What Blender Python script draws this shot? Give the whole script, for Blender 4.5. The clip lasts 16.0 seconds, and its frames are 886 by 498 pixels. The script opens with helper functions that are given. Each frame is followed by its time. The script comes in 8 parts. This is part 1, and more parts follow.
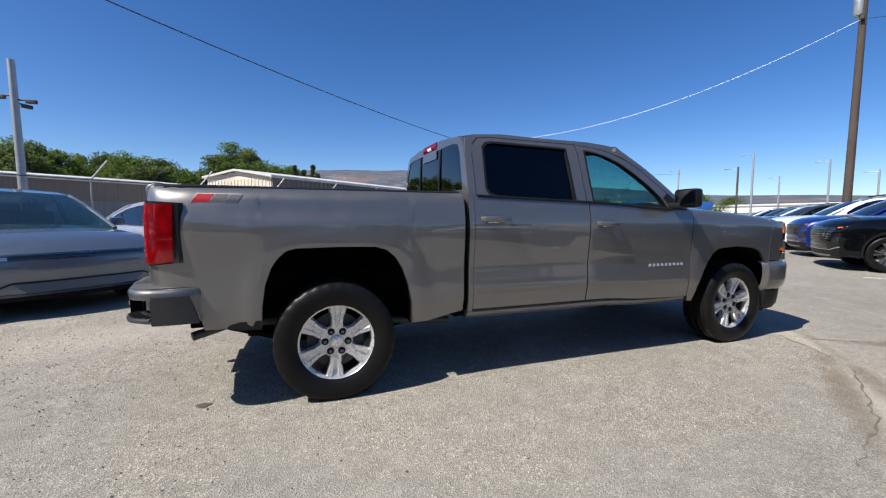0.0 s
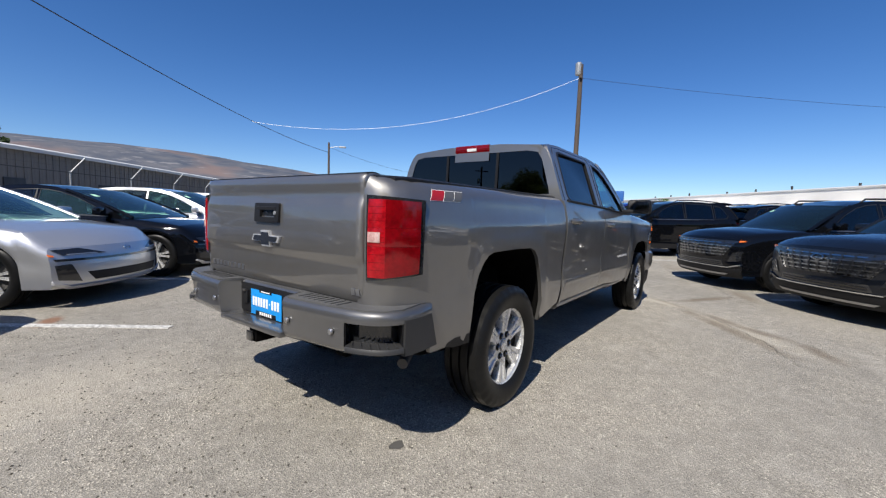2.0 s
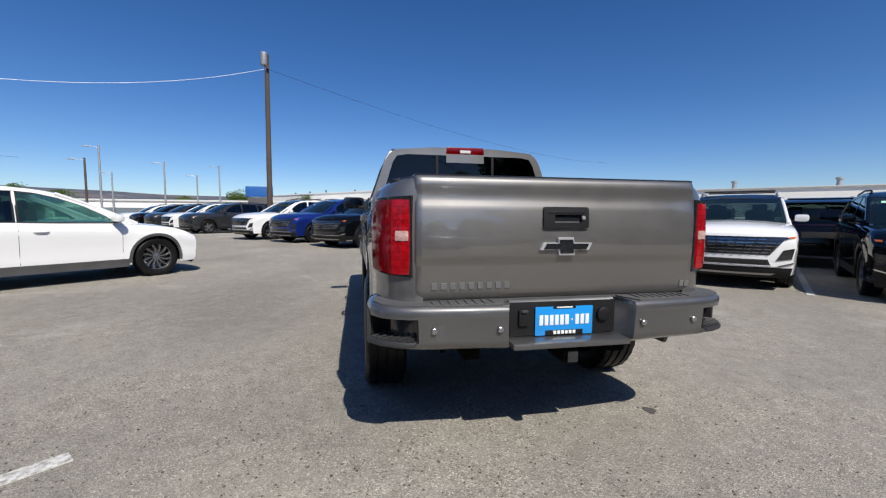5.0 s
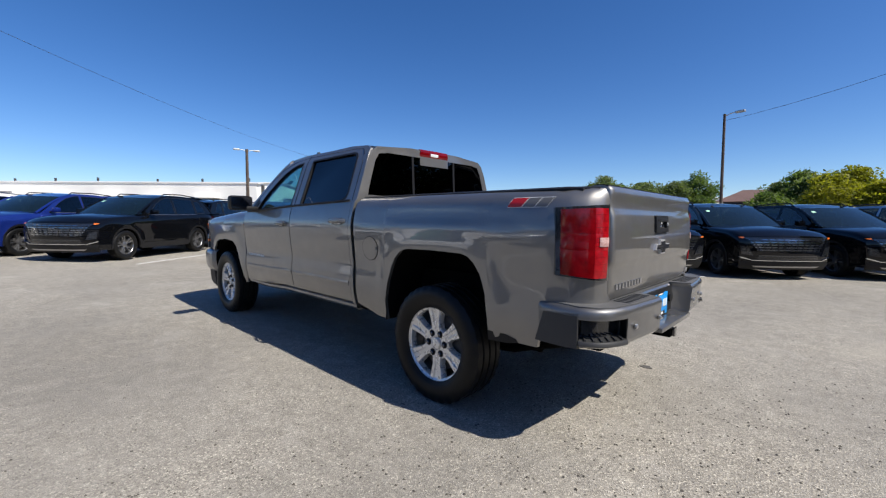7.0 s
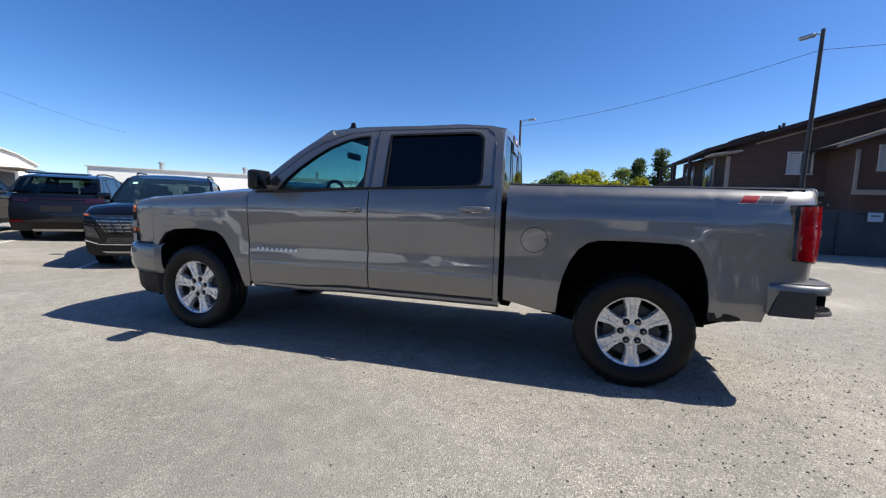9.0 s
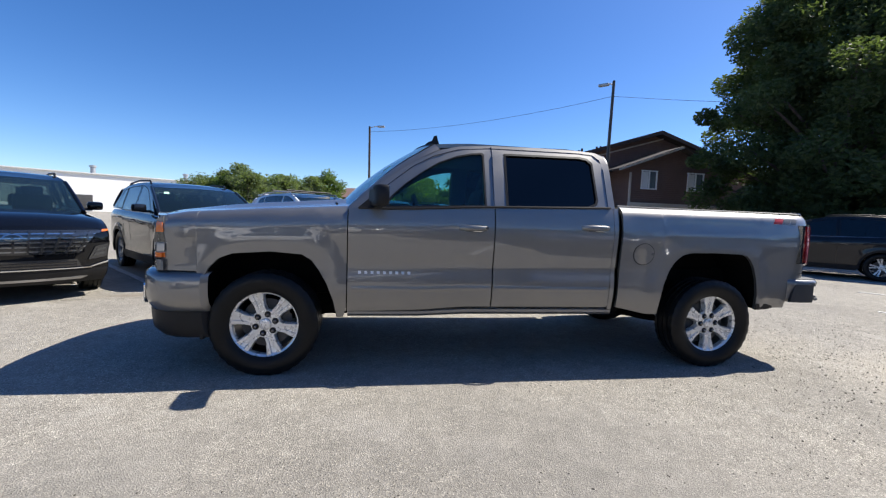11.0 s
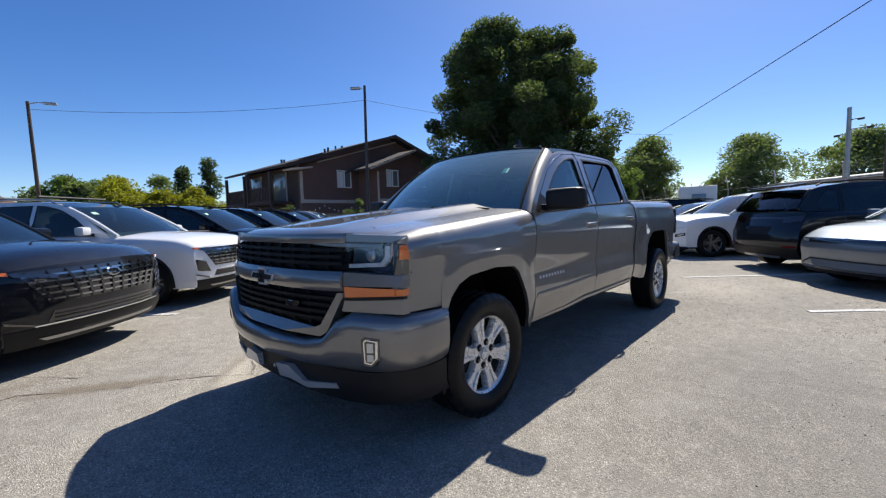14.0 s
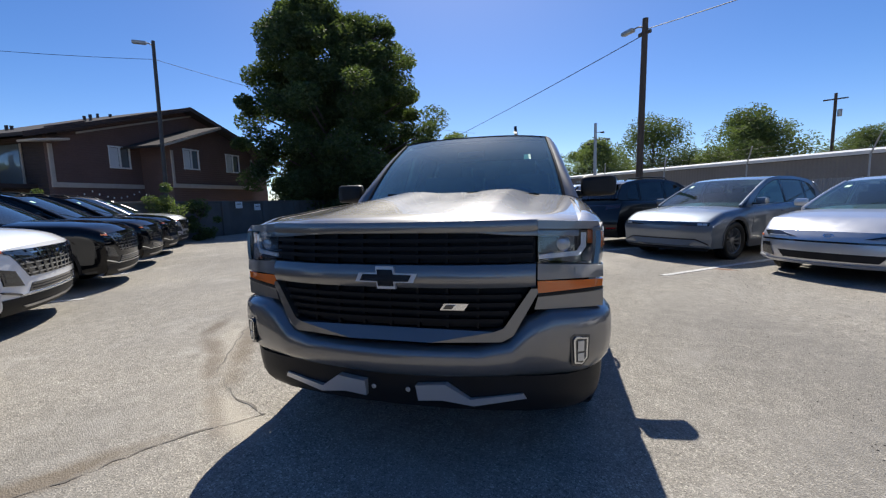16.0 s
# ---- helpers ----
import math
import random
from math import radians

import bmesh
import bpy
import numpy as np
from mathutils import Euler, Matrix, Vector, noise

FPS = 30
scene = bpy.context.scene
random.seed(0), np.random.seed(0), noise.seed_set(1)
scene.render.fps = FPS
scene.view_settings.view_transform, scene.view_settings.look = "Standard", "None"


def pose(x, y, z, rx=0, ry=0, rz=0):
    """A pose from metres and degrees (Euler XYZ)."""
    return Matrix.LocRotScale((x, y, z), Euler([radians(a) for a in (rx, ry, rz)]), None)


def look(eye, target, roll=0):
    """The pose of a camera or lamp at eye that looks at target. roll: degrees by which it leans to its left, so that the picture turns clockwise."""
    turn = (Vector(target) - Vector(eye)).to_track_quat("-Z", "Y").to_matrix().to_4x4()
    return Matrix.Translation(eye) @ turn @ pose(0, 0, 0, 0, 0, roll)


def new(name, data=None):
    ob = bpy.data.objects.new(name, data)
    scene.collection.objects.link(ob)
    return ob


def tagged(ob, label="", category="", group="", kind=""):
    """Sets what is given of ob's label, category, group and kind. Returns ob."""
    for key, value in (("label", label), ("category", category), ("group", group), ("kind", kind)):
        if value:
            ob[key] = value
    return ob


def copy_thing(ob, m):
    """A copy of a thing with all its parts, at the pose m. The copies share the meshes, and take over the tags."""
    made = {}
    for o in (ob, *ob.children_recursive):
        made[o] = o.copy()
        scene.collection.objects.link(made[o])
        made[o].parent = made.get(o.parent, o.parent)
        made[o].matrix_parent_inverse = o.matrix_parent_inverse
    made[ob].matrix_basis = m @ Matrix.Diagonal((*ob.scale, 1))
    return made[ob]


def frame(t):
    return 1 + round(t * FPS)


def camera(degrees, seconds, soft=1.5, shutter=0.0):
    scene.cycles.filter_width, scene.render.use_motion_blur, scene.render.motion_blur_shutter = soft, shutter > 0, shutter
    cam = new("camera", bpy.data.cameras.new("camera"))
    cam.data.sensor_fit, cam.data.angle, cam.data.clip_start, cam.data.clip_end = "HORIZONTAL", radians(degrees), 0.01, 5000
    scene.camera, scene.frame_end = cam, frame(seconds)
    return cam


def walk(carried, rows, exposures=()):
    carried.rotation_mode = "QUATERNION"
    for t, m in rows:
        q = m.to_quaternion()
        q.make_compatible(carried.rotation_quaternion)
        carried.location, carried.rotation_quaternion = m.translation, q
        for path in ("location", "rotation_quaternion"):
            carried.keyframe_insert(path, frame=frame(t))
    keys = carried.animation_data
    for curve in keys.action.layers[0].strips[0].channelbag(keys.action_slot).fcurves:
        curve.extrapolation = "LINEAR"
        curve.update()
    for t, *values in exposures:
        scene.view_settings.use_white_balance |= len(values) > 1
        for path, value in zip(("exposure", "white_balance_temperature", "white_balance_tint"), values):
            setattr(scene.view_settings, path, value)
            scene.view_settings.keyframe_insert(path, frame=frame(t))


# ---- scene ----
cam = camera(94.1, 16.0, soft=1.25)
PATH = [
    (0, (-0.275, -3.574, 1.172), (0.426, -1.707, 1.018), 0.2),
    (0.5, (-0.888, -3.293, 1.197), (0.074, -1.547, 1.031), 0.6),
    (1, (-1.473, -2.918, 1.205), (-0.259, -1.34, 1.02), 1.4),
    (1.5, (-1.919, -2.456, 1.201), (-0.494, -1.064, 1.019), 1.8),
    (2, (-2.286, -2.103, 1.193), (-0.688, -0.913, 1.02), 1.8),
    (2.5, (-2.556, -1.584, 1.161), (-0.811, -0.62, 0.996), 1.7),
    (3, (-2.803, -1.0, 1.151), (-0.943, -0.283, 0.992), 1.6),
    (3.2, (-2.896, -0.773, 1.177), (-0.999, -0.16, 1.021), 1.5),
    (5.3, (-2.917, 1.308, 1.172), (-1.009, 0.731, 1.01), 0.1),
    (5.5, (-2.851, 1.539, 1.188), (-0.985, 0.837, 1.026), -0.1),
    (6, (-2.564, 2.061, 1.185), (-0.837, 1.065, 1.031), -0.1),
    (6.5, (-2.221, 2.479, 1.191), (-0.665, 1.231, 1.047), 0.2),
    (7, (-1.854, 2.786, 1.184), (-0.476, 1.344, 1.039), 0.6),
    (7.5, (-1.352, 3.076, 1.175), (-0.158, 1.479, 1.023), 1.2),
    (8, (-0.775, 3.433, 1.182), (0.216, 1.705, 1.008), 1.4),
    (8.5, (-0.109, 3.672, 1.181), (0.659, 1.835, 0.989), 1.7),
    (9, (0.522, 3.877, 1.163), (1.053, 1.959, 0.964), 1.9),
    (9.5, (1.16, 3.946, 1.179), (1.456, 1.979, 0.973), 2.0),
    (10, (1.761, 4.041, 1.187), (1.846, 2.052, 0.997), 2.2),
    (10.2, (1.984, 4.067, 1.199), (1.99, 2.075, 1.023), 2.3),
    (12.3, (4.241, 3.698, 1.187), (3.398, 1.889, 1.051), 0.7),
    (12.5, (4.463, 3.6, 1.208), (3.534, 1.835, 1.07), 0.4),
    (13, (4.945, 3.207, 1.213), (3.81, 1.567, 1.066), -0.4),
    (13.5, (5.373, 2.794, 1.213), (4.059, 1.294, 1.065), -1.2),
    (14, (5.66, 2.411, 1.225), (4.186, 1.068, 1.072), -1.7),
    (14.5, (5.867, 2.031, 1.221), (4.248, 0.869, 1.058), -1.9),
    (15, (6.1, 1.591, 1.235), (4.349, 0.642, 1.059), -1.9),
    (15.5, (6.207, 1.094, 1.249), (4.354, 0.368, 1.049), -1.8),
    (16, (6.291, 0.733, 1.25), (4.375, 0.21, 1.018), -1.6),
]
EXPOSURES = [(0.0, 0.45), (1.5, 0.4), (3.0, 0.25), (5.5, 0.12), (7.0, 0.45), (8.0, 0.6), (9.5, 0.74), (10.2, 0.80), (12.5, 0.74), (14.0, 0.52), (16.0, 0.43)]
walk(cam, [(t, look(eye, target, roll)) for t, eye, target, roll in PATH], EXPOSURES)

# ---- light ----
SUN = Vector((-0.845, -0.198, 1.0)).normalized()
world = bpy.data.worlds.new("sky")
scene.world = world
world.use_nodes = True
wn = world.node_tree.nodes
sky = wn.new("ShaderNodeTexSky")
sky.sky_type, sky.sun_disc = "NISHITA", False
sky.sun_elevation, sky.sun_rotation = math.asin(SUN.z), math.atan2(SUN.x, SUN.y)
sky.altitude, sky.air_density, sky.dust_density, sky.ozone_density = 900, 0.82, 0.75, 2.8
wn["Background"].inputs["Strength"].default_value = 0.105
deep = wn.new("ShaderNodeHueSaturation")
deep.inputs["Saturation"].default_value, deep.inputs["Hue"].default_value = 1.28, 0.508
world.node_tree.links.new(sky.outputs[0], deep.inputs["Color"])
world.node_tree.links.new(deep.outputs[0], wn["Background"].inputs["Color"])
sun = new("sun", bpy.data.lights.new("sun", "SUN"))
sun.data.energy, sun.data.angle, sun.data.color = 5.0, radians(0.55), (1.0, 0.95, 0.87)
sun.matrix_world = look((0, 0, 30), Vector((0, 0, 30)) - SUN)


# ---- materials ----
class Mat:
    """A small node graph round one Principled shader."""

    def __init__(self, name, color=(0.5, 0.5, 0.5), rough=0.5, metal=0.0, coat=0.0, spec=0.5):
        self.m = bpy.data.materials.new(name)
        self.m.use_nodes = True
        self.t = self.m.node_tree
        self.b = self.t.nodes["Principled BSDF"]
        self.set("Base Color", (*color, 1)), self.set("Roughness", rough), self.set("Metallic", metal)
        self.set("Coat Weight", coat), self.set("Coat Roughness", 0.03), self.set("Specular IOR Level", spec)
        self.m.diffuse_color = (*color, 1)

    def set(self, key, value):
        self.b.inputs[key].default_value = value

    def node(self, kind, **kw):
        n = self.t.nodes.new(kind)
        for k, v in kw.items():
            n.inputs[k].default_value = v
        return n

    def link(self, a, b):
        self.t.links.new(a, b)

    def coords(self, which="Object", scale=(1, 1, 1)):
        c = self.t.nodes.new("ShaderNodeTexCoord")
        mp = self.t.nodes.new("ShaderNodeMapping")
        mp.inputs["Scale"].default_value = scale
        self.link(c.outputs[which], mp.inputs[0])
        return mp.outputs[0]

    def noise(self, co, scale, detail=4, rough=0.55):
        n = self.node("ShaderNodeTexNoise", Scale=scale, Detail=detail, Roughness=rough)
        self.link(co, n.inputs["Vector"])
        return n.outputs[0]

    def ramp(self, fac, stops):
        r = self.t.nodes.new("ShaderNodeValToRGB")
        e = r.color_ramp.elements
        while len(e) < len(stops):
            e.new(0.5)
        for el, (p, c) in zip(e, stops):
            el.position, el.color = p, (*c, 1) if len(c) == 3 else c
        self.link(fac, r.inputs[0])
        return r.outputs[0]

    def mix(self, fac, a, b, mode="MIX"):
        n = self.t.nodes.new("ShaderNodeMix")
        n.data_type, n.blend_type = "RGBA", mode
        for sock, v in ((n.inputs[0], fac), (n.inputs[6], a), (n.inputs[7], b)):
            if isinstance(v, (float, int)):
                sock.default_value = v
            elif isinstance(v, tuple):
                sock.default_value = (*v, 1)
            else:
                self.link(v, sock)
        return n.outputs[2]

    def bump(self, height, strength=0.2, dist=0.01):
        n = self.node("ShaderNodeBump", Strength=strength, Distance=dist)
        self.link(height, n.inputs["Height"])
        self.link(n.outputs[0], self.b.inputs["Normal"])

    def color(self, out):
        self.link(out, self.b.inputs["Base Color"])

    def rough(self, out):
        self.link(out, self.b.inputs["Roughness"])


def varied(name, c1, c2, rough=0.6, scale=3.0, fine=40.0, bump=0.15, metal=0.0, stretch=(1, 1, 1), dist=0.01, which="Object", spec=0.5):
    """A surface with two colours mixed at two scales and a fine relief."""
    k = Mat(name, c1, rough, metal, spec=spec)
    co = k.coords(which, stretch)
    big, small = k.noise(co, scale, 5), k.noise(co, fine, 4)
    f = k.mix(0.35, big, small)
    k.color(k.ramp(f, [(0.32, c1), (0.68, c2)]))
    k.rough(k.ramp(small, [(0.2, (rough * 0.85,) * 3), (0.8, (min(1, rough * 1.15),) * 3)]))
    if bump:
        k.bump(small, bump, dist)
    return k.m


def paint(name, color, metal=0.0, rough=0.4, flake=0.0, dust=0.03, spec=0.4, gloss=1.5):
    """Car paint under a clear coat, with faint dust."""
    k = Mat(name, color, rough, metal, coat=1.0, spec=spec)
    k.set("Coat IOR", gloss)
    co = k.coords()
    d = k.noise(co, 2.5, 5)
    dusty = tuple(min(1, c * 0.85 + 0.05) for c in color)
    k.color(k.mix(k.ramp(d, [(0.4, (0, 0, 0)), (0.9, (dust * 6,) * 3)]), color, dusty))
    k.rough(k.ramp(k.noise(co, 9, 3), [(0.3, (rough * 0.9,) * 3), (0.7, (rough * 1.1,) * 3)]))
    if flake:
        v = k.node("ShaderNodeTexVoronoi", Scale=900.0)
        k.link(co, v.inputs["Vector"])
        k.bump(v.outputs[0], flake, 0.0004)
    return k.m


def pane(name, tint, gloss_rough=0.0, base=0.045, dust=0.0):
    """A thin pane: light passes straight through, tinted, and the surface mirrors more at a flat angle."""
    m = bpy.data.materials.new(name)
    m.use_nodes = True
    t = m.node_tree
    t.nodes.clear()
    out, mixer = t.nodes.new("ShaderNodeOutputMaterial"), t.nodes.new("ShaderNodeMixShader")
    tr, gl, lw = t.nodes.new("ShaderNodeBsdfTransparent"), t.nodes.new("ShaderNodeBsdfGlossy"), t.nodes.new("ShaderNodeLayerWeight")
    tr.inputs[0].default_value = (*tint, 1)
    gl.inputs["Roughness"].default_value = gloss_rough
    lw.inputs[0].default_value = 0.5
    power, scale = t.nodes.new("ShaderNodeMath"), t.nodes.new("ShaderNodeMath")
    power.operation, scale.operation = "POWER", "MULTIPLY_ADD"
    power.inputs[1].default_value, scale.inputs[1].default_value, scale.inputs[2].default_value = 3.6, 0.9, base
    t.links.new(lw.outputs["Facing"], power.inputs[0])
    t.links.new(power.outputs[0], scale.inputs[0])
    t.links.new(scale.outputs[0], mixer.inputs[0])
    t.links.new(tr.outputs[0], mixer.inputs[1])
    t.links.new(gl.outputs[0], mixer.inputs[2])
    # dust film tinted teal: reflected sky sheen is put into its colour
    if dust:
        film, df = t.nodes.new("ShaderNodeMixShader"), t.nodes.new("ShaderNodeBsdfDiffuse")
        film.inputs[0].default_value, df.inputs[0].default_value = dust, (0.34, 0.66, 0.68, 1)
        t.links.new(mixer.outputs[0], film.inputs[1])
        t.links.new(df.outputs[0], film.inputs[2])
        t.links.new(film.outputs[0], out.inputs[0])
    else:
        t.links.new(mixer.outputs[0], out.inputs[0])
    m.diffuse_color = (*tint, 1)
    return m


TRUCK_PAINT = paint("grey_brown_metallic_paint", (0.188, 0.182, 0.173), metal=0.75, rough=0.46, gloss=1.70)
BUMPER_PAINT = paint("dark_grey_bumper_paint", (0.128, 0.127, 0.127), metal=0.7, rough=0.46, gloss=1.6)
BLACK_PAINT = paint("black_car_paint", (0.003, 0.0034, 0.0045), rough=0.4, dust=0.0, spec=0.0, gloss=1.42)
NAVY_PAINT = paint("blue_black_car_paint", (0.005, 0.0065, 0.010), rough=0.4, dust=0.0, spec=0.1, gloss=1.42)
BLUE_PAINT = paint("blue_car_paint", (0.008, 0.025, 0.19), metal=0.4, rough=0.3)
WHITE_PAINT = paint("white_car_paint", (0.78, 0.78, 0.77), rough=0.4)
SILVER_PAINT = paint("silver_car_paint", (0.55, 0.555, 0.565), metal=0.65, rough=0.32, gloss=1.65)
STEEL_PAINT = paint("blue_grey_car_paint", (0.120, 0.148, 0.186), metal=0.65, rough=0.46, gloss=1.6)
GREY_PAINT = paint("dark_grey_car_paint", (0.035, 0.037, 0.04), metal=0.5, rough=0.35, dust=0.005)
BLACK_PLASTIC = varied("black_plastic", (0.007, 0.007, 0.008), (0.014, 0.014, 0.015), 0.5, 4, 160, 0.12, dist=0.002, spec=0.25)
GREY_PLASTIC = varied("grey_plastic", (0.055, 0.055, 0.057), (0.09, 0.09, 0.09), 0.6, 4, 160, 0.12, dist=0.002)
DARK_PLASTIC = varied("dark_grey_plastic", (0.018, 0.018, 0.019), (0.030, 0.030, 0.030), 0.55, 4, 160, 0.12, dist=0.002)
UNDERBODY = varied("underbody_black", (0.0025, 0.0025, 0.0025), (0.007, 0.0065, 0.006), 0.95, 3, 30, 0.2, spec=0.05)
TYRE_WALL = varied("dressed_tyre_sidewall", (0.006, 0.006, 0.006), (0.011, 0.011, 0.011), 0.4, 6, 120, 0.1, dist=0.002, spec=0.18)
ALLOY = varied("polished_alloy", (0.64, 0.64, 0.63), (0.70, 0.70, 0.69), 0.28, 4, 30, 0.0, metal=0.55)
DARK_ALLOY = varied("dark_alloy", (0.10, 0.10, 0.105), (0.17, 0.17, 0.175), 0.35, 5, 200, 0.03, metal=0.8, dist=0.001)
MACHINED = varied("machined_dark_alloy", (0.16, 0.16, 0.165), (0.42, 0.42, 0.425), 0.3, 9, 60, 0.03, metal=0.85, dist=0.001)
CHROME = Mat("chrome", (0.75, 0.76, 0.77), 0.08, 1.0).m
SATIN = Mat("satin_silver_trim", (0.42, 0.42, 0.43), 0.3, 0.9).m
STEEL = varied("galvanised_steel", (0.32, 0.33, 0.34), (0.45, 0.46, 0.46), 0.5, 3, 50, 0.1, metal=0.6)
DARK_STEEL = varied("dark_weathered_steel", (0.04, 0.04, 0.042), (0.09, 0.085, 0.08), 0.6, 3, 50, 0.1, metal=0.4)
# the strong teal film paints in a sky reflection
GLASS_FRONT = pane("windscreen_glass", (0.52, 0.84, 0.83), base=0.26, dust=0.12)
GLASS_SIDE = pane("side_glass", (0.60, 0.80, 0.78))
GLASS_DARK = pane("privacy_glass", (0.035, 0.04, 0.042))
GLASS_CLEAR = pane("clear_car_glass", (0.52, 0.70, 0.65), dust=0.018)
GLASS_CAR = pane("car_glass", (0.34, 0.40, 0.40), base=0.06)
GLASS_SCREEN = pane("car_windscreen_glass", (0.16, 0.23, 0.22), base=0.055, dust=0.012)
LENS = pane("clear_lens", (0.92, 0.93, 0.94))
INTERIOR = varied("black_cabin_trim", (0.014, 0.014, 0.015), (0.03, 0.03, 0.03), 0.8, 6, 120, 0.2)
HEADLINER = varied("grey_headliner", (0.20, 0.19, 0.18), (0.26, 0.25, 0.23), 0.95, 6, 160, 0.1)
RED_LENS = varied("red_lens", (0.085, 0.001, 0.002), (0.21, 0.002, 0.005), 0.08, 16, 60, 0.25, dist=0.001)
BRIGHT_RED = varied("bright_red_lens", (0.17, 0.002, 0.005), (0.42, 0.006, 0.012), 0.08, 34, 110, 0.5, dist=0.0015)
SMOKED_RED = Mat("smoked_red_lens", (0.018, 0.0015, 0.002), 0.12, 0.0, coat=1.0).m
DARK_RED = varied("dark_red_lens", (0.10, 0.002, 0.003), (0.22, 0.003, 0.005), 0.12, 20, 140, 0.2, dist=0.001)
REVERSE_LENS = varied("reverse_lens", (0.34, 0.16, 0.15), (0.62, 0.46, 0.42), 0.12, 40, 160, 0.2, dist=0.001)
AMBER = Mat("amber_lens", (0.75, 0.16, 0.02), 0.2, 0.0, coat=1.0).m
LAMP_GREY = Mat("lamp_reflector", (0.55, 0.56, 0.57), 0.3, 0.8).m
DARK_CHROME = Mat("dark_chrome", (0.16, 0.16, 0.165), 0.14, 1.0).m
GRILLE_CHROME = Mat("bright_grille_chrome", (0.40, 0.41, 0.42), 0.18, 1.0).m
LAMP_SMOKE = Mat("smoked_lamp_reflector", (0.12, 0.125, 0.13), 0.15, 0.9).m
BRIGHT_TRIM = Mat("bright_silver_trim", (0.62, 0.62, 0.63), 0.38, 0.6).m
GRILLE_BLACK = Mat("grille_black", (0.006, 0.006, 0.007), 0.55, spec=0.2).m
LAMP_DARK = Mat("lamp_housing", (0.015, 0.016, 0.018), 0.15, 0.0, coat=1.0).m
WHITE_MARK = varied("white_mark", (0.72, 0.72, 0.70), (0.8, 0.8, 0.78), 0.5, 6, 60, 0.0)
RED_MARK = Mat("red_mark", (0.36, 0.012, 0.016), 0.35).m
GREY_MARK = Mat("grey_mark", (0.13, 0.128, 0.125), 0.35, 0.3).m
PLATE_BLUE = Mat("blue_plate", (0.01, 0.26, 0.68), 0.35).m
OIL = Mat("old_oil", (0.075, 0.07, 0.063), 0.85).m
STICKER = Mat("green_white_sticker", (0.45, 0.75, 0.55), 0.6).m


SEAM = (0.13, 0.10, 0.072)
BROWN_DIRT, SAND, RUST_RED = (0.17, 0.135, 0.095), (0.47, 0.425, 0.345), (0.22, 0.10, 0.055)
DIRT_AND_SHADE = [((5.15, -1.62), 150, (0.9, 0.17), BROWN_DIRT, 0.75), ((3.3, -2.15), 36, (1.4, 0.28), SAND, 0.5), ((3.3, -1.95), 34, (1.5, 0.16), BROWN_DIRT, 0.7), ((5.9, -2.1), 20, (0.9, 0.22), BROWN_DIRT, 0.6), ((6.0, -3.2), 123, (1.0, 0.13), BROWN_DIRT, 0.6),
        ((4.35, -1.15), 60, (0.7, 0.22), SAND, 0.7), ((-1.9, 1.3), 20, (1.6, 0.9), SAND, 0.4), ((2.8, 2.5), 4, (2.9, 1.6), (0.16, 0.149, 0.132), 0.5), ((-1.4, 3.4), 60, (0.35, 0.14), RUST_RED, 0.8), ((-3.0, -3.0), 30, (1.8, 0.8), SAND, 0.4), ((8.5, -1.0), 24, (2.5, 0.5), BROWN_DIRT, 0.35),
        ((4.3, -1.33), 47, (0.75, 0.10), SEAM, 0.4), ((3.7, -1.92), 40, (0.55, 0.14), SEAM, 0.6), ((3.32, -2.30), 54, (0.45, 0.17), SEAM, 0.65), ((2.85, -2.70), 25, (0.55, 0.14), SEAM, 0.6),
        # by the fence row: brown dirt, with the cars' merged shadows painted in
        ((-3.2, 5.2), 40, (3.2, 0.9), BROWN_DIRT, 0.5), ((-5.5, 4.0), 40, (3.0, 0.6), BROWN_DIRT, 0.45), ((0.2, 6.2), 40, (2.0, 0.5), BROWN_DIRT, 0.45)]


